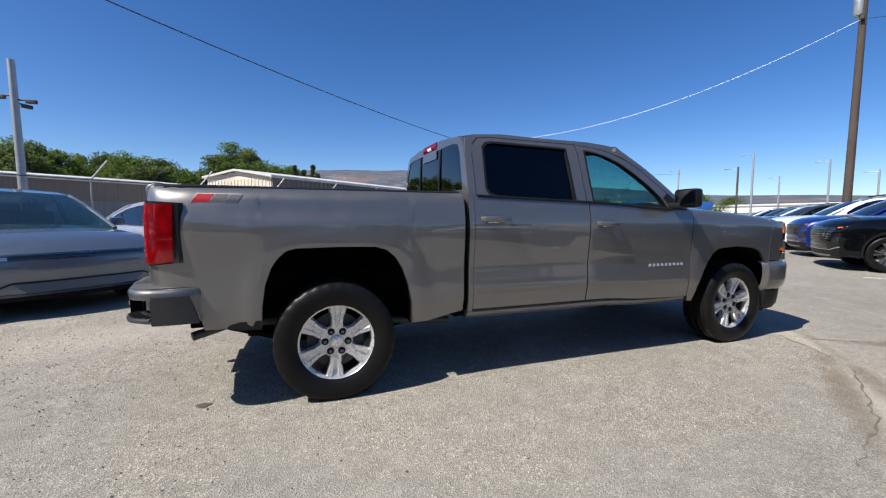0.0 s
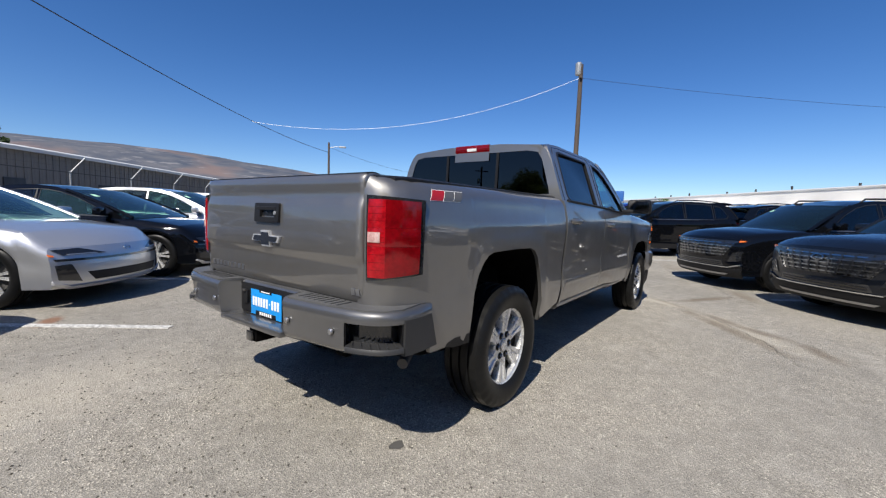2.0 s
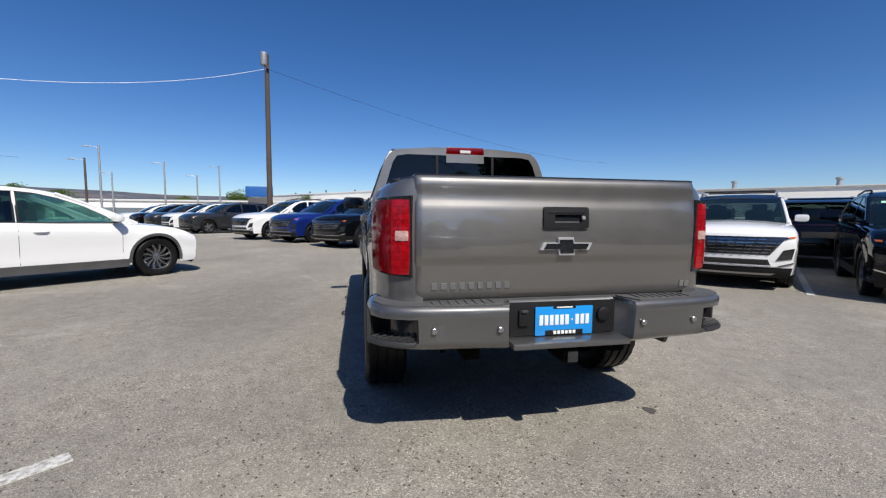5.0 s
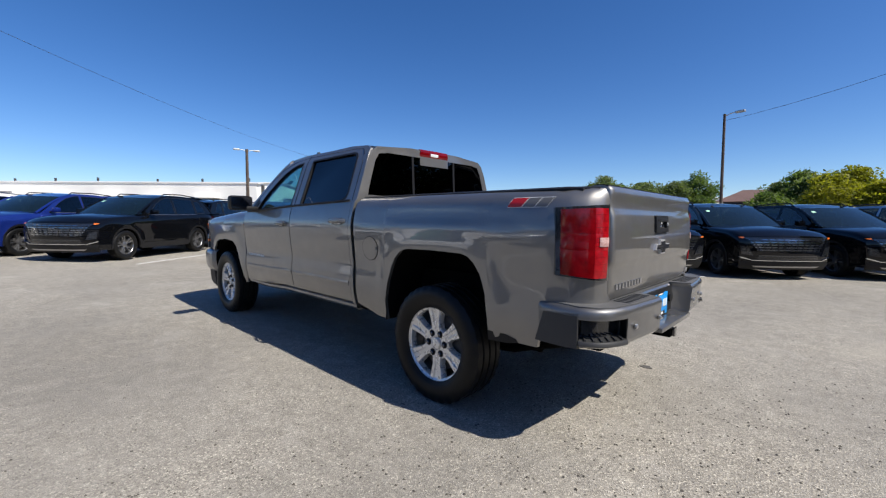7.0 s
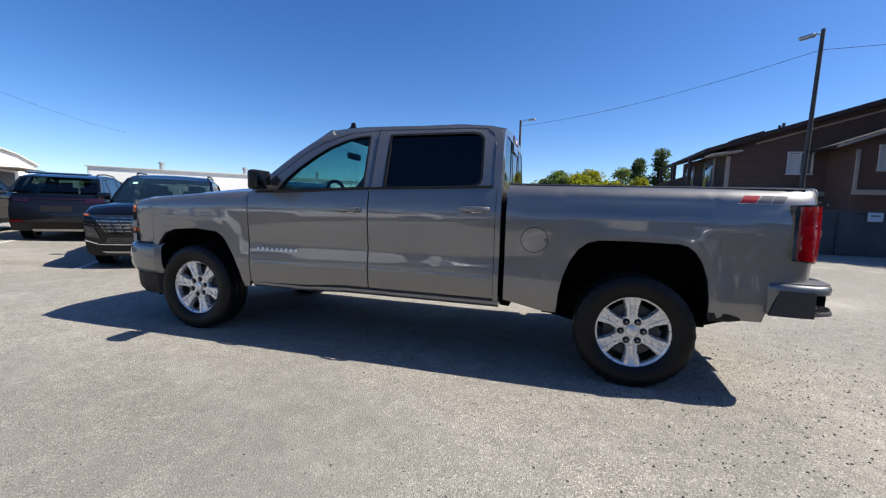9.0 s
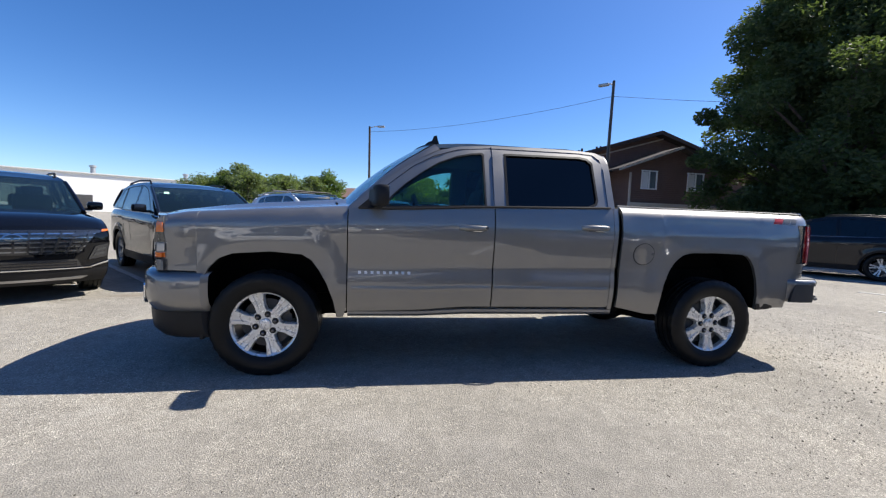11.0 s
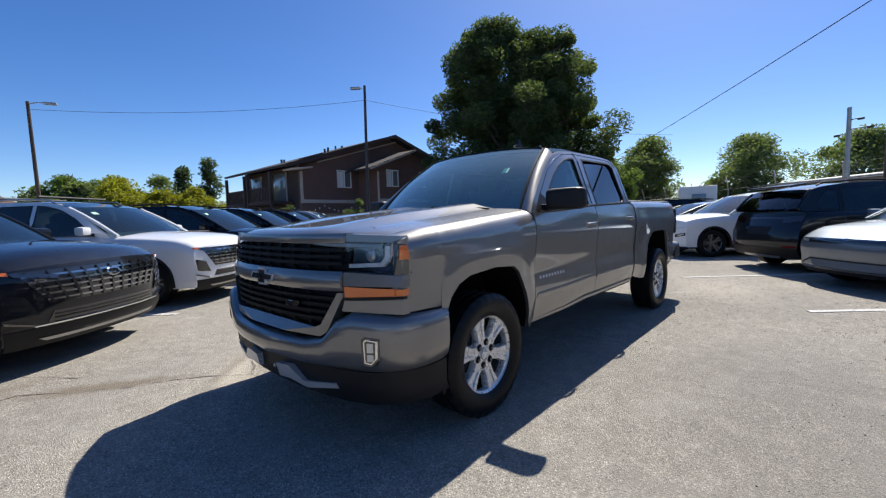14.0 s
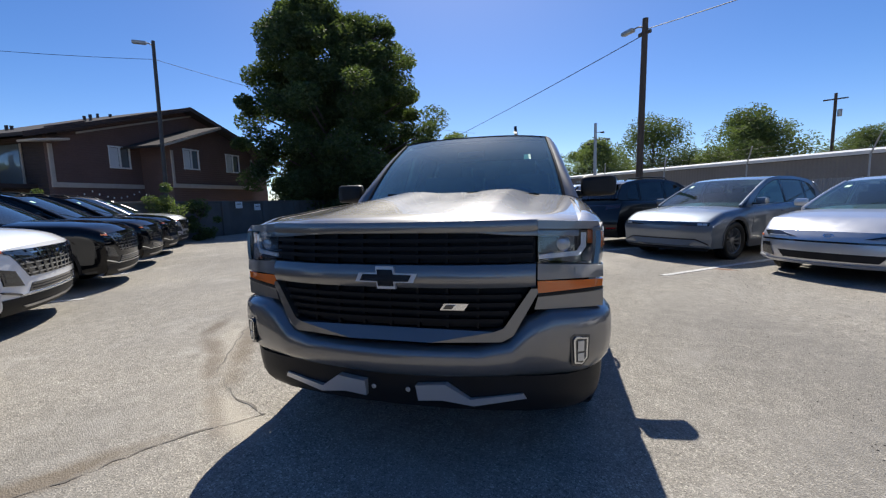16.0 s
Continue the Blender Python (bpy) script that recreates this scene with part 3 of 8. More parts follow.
def body_side(x, z, top):
    wide = lerp([(-1.036, 0.745), (-1.03, 0.775), (-1.01, 0.82), (-0.97, 0.868), (-0.90, 0.905), (-0.80, 0.925), (-0.5, 0.94), (3.0, 0.945), (3.25, 0.962), (3.6, 0.97), (4.1, 0.968), (4.25, 0.957), (4.36, 0.93)])(x)
    return wide - ROUND(top - z) * (1 if x > -0.9 else max(0.45, 1 - (-0.9 - x) * 4)) - LOWER(z) + flare(x, z)


def bed_side(x, z):
    # a soft shoulder below the rail and a shallow scoop
    along = min(1.0, max(0.0, (x + 0.66) / 0.10)) * min(1.0, max(0.0, (0.78 - x) / 0.08))
    return body_side(x, z, BED_TOP) + 0.006 * math.exp(-((z - 1.255) / 0.035) ** 2) - 0.007 * along * math.exp(-((z - 1.185) / 0.05) ** 4)


def fender_side(x, z):
    return body_side(x, z, FENDER_TOP(x))


def door_side(x, z):
    return body_side(x, z, 1.36) - 0.006 * math.exp(-((z - 0.79) / 0.05) ** 2)


def upper_side(z):
    return 0.893 - 0.352 * (z - 1.25) - 0.75 * max(0, z - 1.675) ** 1.0 * 0.55


def front_x(y):
    return 4.582 - 0.278 * abs(y) ** 2.6


def face(y, z, off=0.0):
    return (front_x(y) - 0.10 * max(0, z - 0.90) + off, y, z)


def pickup():
    truck = thing("pickup_truck", "grey-brown metallic crew-cab pickup truck with tailgate closed, parked on asphalt", "pickup truck")
    P = TRUCK_PAINT

    def both(name, build, mat, label="", angle=35):
        for s in (1, -1):
            part(name, build(s), mat, truck, label, angle=angle)

    # bed sides, cab doors and wings
    xr = [-1.036, -1.033, -1.028, -1.02, -1.01, -0.995, -0.98, -0.96, -0.94, -0.91, -0.88, -0.84, -0.80, -0.78, -0.76, -0.74, -0.70, -0.66, -0.62, -0.59, -0.56, -0.535, -0.51, -0.485, -0.46]
    xb = sorted(set(xr + [p[0] for p in ARCH_R] + span(-0.43, 0.44, 26) + [0.4465, 0.47, 0.49, 0.51, 0.535, 0.56, 0.6, 0.65, 0.7, 0.74, 0.78, 0.805]))
    arch_r = lerp(ARCH_R)
    low_b = lambda x: 0.748 if x < -0.8 else (0.50 + 0.248 * max(0, (-0.74 - x) / 0.06) if x < -0.437 else (arch_r(x) if x <= 0.446 else 0.455))
    both("bed_side", lambda s: side_panel(xb, low_b, lambda x: BED_TOP, bed_side, s), P)
    xd = span(0.925, 1.885, 14)
    low_d = lambda x: 0.455 if x < 2.2 else 0.455 + (2.2 - x) * 0.02
    both("rear_door", lambda s: side_panel(xd, low_d, BELT, door_side, s), P)
    both("front_door", lambda s: side_panel(span(1.895, 3.022, 16), low_d, BELT, door_side, s), P)
    both("cab_corner", lambda s: side_panel([0.842, 0.87, 0.9, 0.918], lambda x: 0.44, BELT, door_side, s), P)
    arch_f = lerp(ARCH_F)
    xf = sorted(set([3.030, 3.04] + [p[0] for p in ARCH_F] + span(3.05, 4.05, 30) + [4.051, 4.1, 4.16, 4.22, 4.27, 4.31, 4.335]))
    low_f = lambda x: 0.44 if x < 3.045 else (arch_f(x) if x <= 4.05 else 0.762)
    both("front_wing", lambda s: side_panel(xf, low_f, FENDER_TOP, fender_side, s), P)
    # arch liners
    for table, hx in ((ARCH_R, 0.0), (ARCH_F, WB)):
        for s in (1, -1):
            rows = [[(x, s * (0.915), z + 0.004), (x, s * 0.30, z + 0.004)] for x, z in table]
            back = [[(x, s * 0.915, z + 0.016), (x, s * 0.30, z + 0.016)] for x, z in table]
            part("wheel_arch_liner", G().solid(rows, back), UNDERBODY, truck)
    # sills and the bright line under the doors
    both("sill", lambda s: G().patch([(0.84, 0.40), (3.02, 0.40), (3.02, 0.452), (0.84, 0.452)], 12, 3, lambda x, z: (x, s * (0.865 + 0.025 * math.sin((z - 0.40) / 0.052 * math.pi)), z), (0, -s * 0.12, 0)), P)
    # door mouldings, handles and locks
    for s in (1, -1):
        for x0, x1 in ((0.945, 1.875), (1.905, 2.99)):
            part("door_moulding", G().patch([(x0, 0.598), (x1, 0.598), (x1, 0.645), (x0, 0.645)], 12, 4, lambda x, z: (x, s * (door_side(x, z) + 0.0025 + 0.003 * math.sin((z - 0.598) / 0.047 * math.pi)), z), (0, -s * 0.015, 0)), P, truck)
        for xc, zc in ((1.08, 1.138), (2.07, 1.105)):
            y = door_side(xc, zc)
            rows, n = [], 12
            for i in range(n + 1):
                u = i / n
                x = xc - 0.118 + 0.236 * u
                lift = 0.040 * abs(math.sin(math.pi * u)) ** 0.45
                hw = 0.021 * (0.75 + 0.25 * math.sin(math.pi * u))
                rows.append([(x, s * (y - 0.008 + lift + 0.012 * math.cos(a)), zc + hw * math.sin(a)) for a in [k * math.pi / 4 for k in range(8)]])
            part("door_handle", G().grid(rows, True), P, truck)
            part("handle_recess", G().patch([(xc - 0.075, zc - 0.03), (xc + 0.06, zc - 0.03), (xc + 0.06, zc + 0.024), (xc - 0.075, zc + 0.024)], 6, 4, lambda x, z: (x, s * (door_side(x, z) + 0.0025), z), (0, -s * 0.004, 0)), GREY_PLASTIC, truck)
            part("handle_insert", G().box((xc - 0.03, s * (y + 0.012), zc - 0.022), (0.08, 0.012, 0.008), 0.003), CHROME, truck)
    part("door_lock", G().lathe([(0.011, 0), (0.011, 0.004), (0.001, 0.005)], 14), DARK_STEEL, truck, m=pose(1.965, door_side(1.96, 1.105) + 0.028, 1.108))
    # fuel flap
    ring = [(0.61 + 0.092 * math.cos(a), 0.935 + 0.092 * math.sin(a)) for a in [i * math.pi / 18 for i in range(36)]]
    ring_in = [(0.61 + 0.087 * math.cos(a), 0.935 + 0.087 * math.sin(a)) for a in [i * math.pi / 18 for i in range(36)]]
    part("fuel_flap", G().prism(ring_in, lambda x, z: (x, bed_side(x, z) + 0.003, z), (0, -0.01, 0)), P, truck)
    part("fuel_flap_joint", G().prism(ring, lambda x, z: (x, bed_side(x, z) + 0.0012, z), (0, -0.008, 0), [ring_in]), BLACK_PLASTIC, truck)
    part("fuel_flap_grip", G().box((0.535, bed_side(0.535, 0.935) + 0.004, 0.937), (0.022, 0.008, 0.022), 0.004), GREY_PLASTIC, truck)
    # cab uppers: pillars and window frames
    outer = [(3.03, 1.222), (2.95, 1.30), (2.80, 1.42), (2.63, 1.545), (2.47, 1.645), (2.33, 1.705), (2.16, 1.738), (1.9, 1.755), (1.5, 1.765), (1.15, 1.763), (1.0, 1.752), (0.94, 1.725), (0.905, 1.66), (0.885, 1.50), (0.866, 1.296), (0.95, 1.292), (1.9, 1.262), (2.75, 1.228)]
    win_f = [(2.755, 1.246), (2.70, 1.335), (2.60, 1.43), (2.47, 1.525), (2.34, 1.60), (2.20, 1.65), (2.08, 1.675), (1.985, 1.685), (1.972, 1.67), (1.965, 1.28), (1.975, 1.273)]
    win_r = [(1.79, 1.268), (1.782, 1.275), (1.785, 1.68), (1.775, 1.69), (1.15, 1.70), (1.095, 1.69), (1.06, 1.655), (1.046, 1.36), (1.06, 1.325), (1.11, 1.30)]
    for s in (1, -1):
        fn = lambda x, z: (x, s * upper_side(z), z)
        part("pillar_frame", G().prism(outer, fn, (0, -s * 0.055, 0), [win_f, win_r]), P, truck)
        part("front_side_window", G().prism(win_f, lambda x, z: (x, s * (upper_side(z) - 0.014), z), (0, -s * 0.004, 0)), GLASS_SIDE, truck, "clear door glass")
        part("rear_side_window", G().prism(win_r, lambda x, z: (x, s * (upper_side(z) - 0.014), z), (0, -s * 0.004, 0)), GLASS_DARK, truck, "dark privacy door glass")
        for win in (win_f, win_r):
            cx, cz = sum(p[0] for p in win) / len(win), sum(p[1] for p in win) / len(win)
            grow = [(cx + (x - cx) * 1.035, cz + (z - cz) * 1.05) for x, z in win]
            part("window_seal", G().prism(grow, lambda x, z: (x, s * (upper_side(z) + 0.003), z), (0, -s * 0.022, 0), [[(cx + (x - cx) * 0.985, cz + (z - cz) * 0.975) for x, z in win]]), BLACK_PLASTIC, truck)
        # belt strip, door gap up the pillar, drip rail
        part("belt_strip", G().tube([(x, s * (door_side(x, BELT(x)) + 0.004), BELT(x) + 0.006) for x in span(0.95, 2.95, 10)], 0.009, 6), BLACK_PLASTIC, truck)
        part("door_gap", G().tube([(1.89, s * (upper_side(z) + 0.0005), z) for z in span(1.27, 1.742, 6)], 0.0045, 6), LAMP_DARK, truck)
        part("door_gap", G().tube([(x, s * (upper_side(z) + 0.0005), z) for x, z in ((0.955, 1.30), (0.962, 1.6), (0.985, 1.69), (1.03, 1.728), (1.15, 1.738), (1.9, 1.732), (2.18, 1.71), (2.38, 1.655), (2.55, 1.565), (2.8, 1.365), (2.93, 1.25))], 0.0028, 6), LAMP_DARK, truck)
        part("mirror_sail", G().prism([(2.96, 1.232), (2.80, 1.24), (2.742, 1.33), (2.80, 1.372)], lambda x, z: (x, s * (upper_side(z) + 0.004), z), (0, -s * 0.02, 0)), BLACK_PLASTIC, truck)
        # mirror: head, arm, glass
        rows = []
        for i, (x, k) in enumerate(((2.842, 0.55), (2.840, 0.74), (2.830, 0.89), (2.810, 0.98), (2.775, 1.0), (2.755, 0.97))):
            rows.append([(x + 0.04 - 0.26 * (1.06 + 0.135 * k * math.cos(a) - 0.95), s * (1.06 + 0.135 * k * math.copysign(abs(math.cos(a)) ** 0.34, math.cos(a))), 1.318 + 0.078 * k * math.copysign(abs(math.sin(a)) ** 0.34, math.sin(a))) for a in [j * math.pi / 10 for j in range(20)]])
        mir = part("mirror", G().grid(rows, True).add([rows[-1][0], *rows[-1][1:]], [tuple(range(20))]).add(rows[0], [tuple(range(20))]), BLACK_PLASTIC, truck, "black door mirror")
        part("mirror_glass", G().box((2.763, s * 1.06, 1.318), (0.006, 0.235, 0.128), 0.002, rz=s * 14.5), DARK_CHROME, mir)
        part("mirror_arm", G().box((2.81, s * 0.94, 1.262), (0.075, 0.14, 0.045), 0.015), BLACK_PLASTIC, mir)
    # roof, windscreen, rear wall and rear window
    roof_front = lambda y: 2.47 - 0.12 * (abs(y) / 0.65) ** 2
    roof_z = lambda x, y: 1.803 - (0.035 + 0.02 * min(1, max(0, x - 0.9) / 0.6)) * (abs(y) / 0.66) ** 3 + 0.02 * (abs(y) / 0.66) ** 3 - 0.056 * max(0, (1.35 - x) / 0.46) ** 2 - 0.02 * max(0, (x - 1.95) / 0.5) ** 2
    ys = span(-0.665, 0.665, 16)
    rows = [[(0.885 + (roof_front(y) - 0.885) * u, y, roof_z(0.885 + (roof_front(y) - 0.885) * u, y)) for y in ys] for u in (0, 0.02, 0.06, 0.12, 0.25, 0.45, 0.65, 0.8, 0.9, 0.96, 1)]
    part("roof", G().solid(rows, [[(x, y, z - 0.03) for x, y, z in r] for r in rows]), P, truck)
    base_x = lambda y: 3.20 - 0.20 * (abs(y) / 0.8) ** 2
    rows, frame_rows = [], []
    for v in span(0, 1, 10):
        r = []
        for k in span(-1, 1, 16):
            y0, y1 = 0.80 * k, 0.655 * k
            x = base_x(y0) * (1 - v) + (roof_front(y1) + 0.02) * v
            z = 1.245 * (1 - v) + roof_z(roof_front(y1), y1) * v + 0.035 * math.sin(math.pi * v)
            r.append((x + 0.02 * math.sin(math.pi * v), y0 * (1 - v) + y1 * v, z))
        rows.append(r)
    part("windscreen", G().grid(rows), GLASS_FRONT, truck, "tinted windscreen with small inspection sticker")
    for s, k0, k1 in ((-1, 0, 0), (1, -1, -1)):
        edge = [r[k0] for r in rows]
        part("windscreen_trim", G().tube([(p[0] + 0.003, p[1], p[2] - 0.004) for p in edge], 0.014, 6), BLACK_PLASTIC, truck)
    part("windscreen_trim", G().tube([(p[0], p[1], p[2] - 0.004) for p in rows[-1]], 0.010, 6), BLACK_PLASTIC, truck)
    lead_x, lead_z = lerp([(0, 3.03), (0.2, 2.95), (0.4, 2.80), (0.62, 2.63), (0.82, 2.47), (1, 2.33)]), lerp([(0, 1.222), (0.2, 1.30), (0.4, 1.42), (0.62, 1.545), (0.82, 1.645), (1, 1.71)])

    def a_pillar(s):
        strip, back = [], []
        for v, r in zip(span(0, 1, 10), rows):
            p = Vector(r[0 if s < 0 else -1])
            q = Vector((lead_x(v), s * upper_side(lead_z(v)), lead_z(v)))
            strip.append([p.lerp(q, u) + Vector((0.010, s * 0.006, 0.010)) * math.sin(math.pi * u) + Vector((0, 0, 0.002)) for u in span(0, 1, 5)])
            back.append([w - Vector((0.03, s * 0.03, 0.02)) for w in strip[-1]])
        return G().solid([[tuple(w) for w in q] for q in strip], [[tuple(w) for w in q] for q in back])

    both("a_pillar", a_pillar, P)
    part("inspection_sticker", G().patch([(0, 0), (0.055, 0), (0.055, 0.06), (0, 0.06)], 1, 1, lambda a, b: tuple(Vector(rows[5][14]).lerp(Vector(rows[6][14]), b / 0.07) + Vector((0.0, -a, 0.004))), (0, 0, -0.001)), STICKER, truck)
    part("cowl", G().patch([(-0.79, 0), (0.79, 0), (0.79, 1), (-0.79, 1)], 16, 3, lambda y, v: (base_x(y) - 0.06 + 0.16 * v, y, 1.235 - 0.01 * v), (0, 0, -0.03)), BLACK_PLASTIC, truck)
    for y0 in (0.62, -0.05):
        part("wiper", G().tube([(base_x(y0) + 0.06, y0, 1.262), (base_x(y0 - 0.25) + 0.03, y0 - 0.25, 1.285), (base_x(y0 - 0.52) + 0.015, y0 - 0.52, 1.29)], 0.009, 6), BLACK_PLASTIC, truck)
    # rear of the cab
    rear = lambda y, z: (0.862 + 0.105 * (z - 1.30) - 0.05 * (1 - (abs(y) / 0.85) ** 4) * 0.6, y, z)
    outline = [(-0.875, 1.28), (0.875, 1.28), (0.852, 1.36), (0.76, 1.62), (0.715, 1.70), (0.66, 1.738), (0.3, 1.765), (-0.3, 1.765), (-0.66, 1.738), (-0.715, 1.70), (-0.76, 1.62), (-0.852, 1.36)]
    hole = [(-0.765, 1.345), (0.765, 1.345), (0.755, 1.40), (0.685, 1.625), (0.645, 1.685), (0.55, 1.70), (-0.55, 1.70), (-0.645, 1.685), (-0.685, 1.625), (-0.755, 1.40)]
    part("cab_rear_frame", G().prism(outline, rear, (0.05, 0, 0), [hole]), P, truck)
    part("rear_window", G().prism(hole, lambda y, z: (rear(y, z)[0] + 0.012, y, z), (0.004, 0, 0)), GLASS_DARK, truck, "dark sliding rear window")
    for y0 in (-0.27, 0.27):
        part("rear_window_divider", G().patch([(y0 - 0.012, 1.345), (y0 + 0.012, 1.345), (y0 + 0.012, 1.70), (y0 - 0.012, 1.70)], 1, 4, lambda y, z: (rear(y, z)[0] + 0.004, y, z), (0.012, 0, 0)), BLACK_PLASTIC, truck)
    part("cab_rear_wall", G().patch([(-0.875, 0.5), (0.875, 0.5), (0.875, 1.285), (-0.875, 1.285)], 4, 4, lambda y, z: (0.852, y, z), (0.03, 0, 0)), P, truck)
    # high brake light with its pale lower lens
    bl = part("high_brake_light", G().patch([(-0.185, 1.712), (0.185, 1.712), (0.178, 1.772), (-0.178, 1.772)], 10, 4, lambda y, z: (0.880 - 0.016 * math.sin((z - 1.712) / 0.06 * math.pi), y, z), (0.05, 0, 0)), RED_LENS, truck, "red high brake light")
    part("cargo_lamp_lens", G().patch([(-0.05, 1.722), (0.05, 1.722), (0.05, 1.745), (-0.05, 1.745)], 4, 2, lambda y, z: (0.880 - 0.019 * math.sin((z - 1.712) / 0.06 * math.pi), y, z), (0.01, 0, 0)), WHITE_MARK, bl)
    part("brake_light_panel", G().patch([(-0.183, 1.635), (0.183, 1.635), (0.183, 1.706), (-0.183, 1.706)], 6, 3, lambda y, z: (rear(y, z)[0] - 0.004, y, z), (0.012, 0, 0)), P, truck)
    # roof antenna
    part("roof_antenna", G().prism([(2.26, 0), (2.385, 0), (2.36, 0.02), (2.325, 0.033), (2.31, 0.075), (2.285, 0.078), (2.27, 0.03)], lambda x, z: (x + 0.03, 0.40 - 0.1 * z, 1.797 + z), (0, -0.024, 0)), BLACK_PLASTIC, truck)
    # bonnet
    def bonnet_z(x, y):
        u = (4.50 - x) / 1.45
        z = 1.172 + 0.108 * max(0, u) ** 0.85 - 0.032 * (abs(y) / 0.8) ** 3
        z += 0.034 * min(1, max(0, (0.60 - abs(y)) / 0.17)) ** 1.2 * min(1, max(0.25, u * 2.2)) - 0.014 * min(1, max(0, (0.30 - abs(y)) / 0.16)) * min(1, max(0, u * 2))
        return z
    bx = lambda y, u: (3.10 - 0.10 * (abs(y) / 0.8) ** 2) * (1 - u) + (front_x(y) - 0.035) * u
    yb = sorted(set(span(-0.835, 0.835, 30) + [-0.60, -0.52, -0.43, 0.43, 0.52, 0.60, -0.825, 0.825]))
    us = [0, 0.08, 0.2, 0.35, 0.5, 0.65, 0.78, 0.88, 0.94, 0.975, 0.992, 1.0]
    nose = lerp([(0.9, 0), (0.96, 0.006), (0.985, 0.018), (1.0, 0.05)])
    rows = [[(bx(y, u), y, bonnet_z(bx(y, u), y) - nose(u)) for y in yb] for u in us]
    part("bonnet", G().solid(rows, [[(x, y, z - 0.022) for x, y, z in r] for r in rows]), P, truck)
    both("wing_top_strip", lambda s: G().patch([(3.05, 0), (4.32, 0), (4.32, 1), (3.05, 1)], 12, 2, lambda x, v: (x, s * (0.815 + (fender_side(x, FENDER_TOP(x)) - 0.820) * v), FENDER_TOP(x) - 0.012 + 0.008 * v), (0, 0, -0.02)), P)
    # front face
    part("front_backing", G().patch([(-0.88, 0.42), (0.88, 0.42), (0.88, 1.14), (-0.88, 1.14)], 20, 6, lambda y, z: face(y, z, -0.075), (-0.03, 0, 0)), UNDERBODY, truck)
    part("nose_panel", G().patch([(-0.661, 1.112), (0.661, 1.112), (0.661, 1.160), (-0.661, 1.160)], 20, 4, lambda y, z: face(y, z, 0.006 * math.sin((z - 1.112) / 0.05 * math.pi)), (-0.05, 0, 0)), P, truck)
    both("lamp_brow", lambda s: G().patch([(s * 0.662, 1.118), (s * 0.934, 1.108), (s * 0.92, 1.142), (s * 0.662, 1.156)], 10, 3, lambda y, z: face(y, z, -0.003), (-0.05, 0, 0)), P)
    part("grille_bar", G().patch([(-0.655, 0.868), (0.655, 0.868), (0.655, 0.968), (-0.655, 0.968)], 24, 6, lambda y, z: face(y, z, 0.016 * abs(math.sin((z - 0.868) / 0.10 * math.pi)) ** 0.6), (-0.06, 0, 0)), P, truck)
    surround = lambda y, z: face(y, z, 0.012)
    part("grille_surround", G().prism([(-0.66, 0.862), (-0.635, 0.862), (-0.52, 0.69), (-0.48, 0.675), (0.48, 0.675), (0.52, 0.69), (0.635, 0.862), (0.66, 0.862), (0.665, 0.845), (0.56, 0.655), (0.51, 0.628), (0.2, 0.622), (-0.2, 0.622), (-0.51, 0.628), (-0.56, 0.655), (-0.665, 0.845)], surround, (-0.06, 0, 0)), P, truck)
    for z0, z1, w0, w1, n in ((0.972, 1.110, 0.65, 0.65, 4), (0.682, 0.864, 0.50, 0.63, 5)):
        part("grille_mesh", G().patch([(-w0, z0), (w0, z0), (w1, z1), (-w1, z1)], 20, 2, lambda y, z: face(y, z, -0.045), (-0.01, 0, 0)), GRILLE_BLACK, truck)
        for k in range(1, n):
            z = z0 + (z1 - z0) * k / n
            w = w0 + (w1 - w0) * k / n - 0.01
            part("grille_slat", G().patch([(-w, z - 0.009), (w, z - 0.009), (w, z + 0.009), (-w, z + 0.009)], 20, 2, lambda y, zz: face(y, zz, -0.006), (-0.025, 0, 0)), GRILLE_BLACK, truck)
        for k in range(-4, 5):
            y = k * 0.135
            if abs(y) < w0 - 0.03:
                part("grille_upright", G().patch([(y - 0.006, z0), (y + 0.006, z0), (y + 0.006, z1), (y - 0.006, z1)], 1, 3, lambda yy, z: face(yy, z, -0.02), (-0.02, 0, 0)), GRILLE_BLACK, truck)
    # cross-shaped maker's badges, front and rear
    def cross(w, h):
        return [(-w, -h * 0.38), (-w * 0.30, -h * 0.42), (-w * 0.27, -h), (w * 0.33, -h), (w * 0.30, -h * 0.42), (w * 0.88, -h * 0.42), (w, h * 0.38), (w * 0.30, h * 0.42), (w * 0.27, h), (-w * 0.33, h), (-w * 0.30, h * 0.42), (-w * 0.88, h * 0.42)]
    part("front_badge", G().prism(cross(0.148, 0.05), lambda y, z: face(y, 0.915 + z, 0.024), (-0.02, 0, 0)), BRIGHT_TRIM, truck, "black cross badge with chrome edge")
    part("front_badge_fill", G().prism(cross(0.124, 0.037), lambda y, z: face(y, 0.915 + z, 0.028), (-0.01, 0, 0)), LAMP_DARK, truck)
    part("grille_emblem", G().prism([(0.245, 0.772), (0.352, 0.772), (0.372, 0.802), (0.265, 0.802)], lambda y, z: face(y, z, 0.012), (-0.012, 0, 0)), CHROME, truck)
    part("grille_emblem_mark", G().prism([(0.258, 0.777), (0.298, 0.777), (0.315, 0.797), (0.275, 0.797)], lambda y, z: face(y, z, 0.0145), (-0.004, 0, 0)), LAMP_DARK, truck)
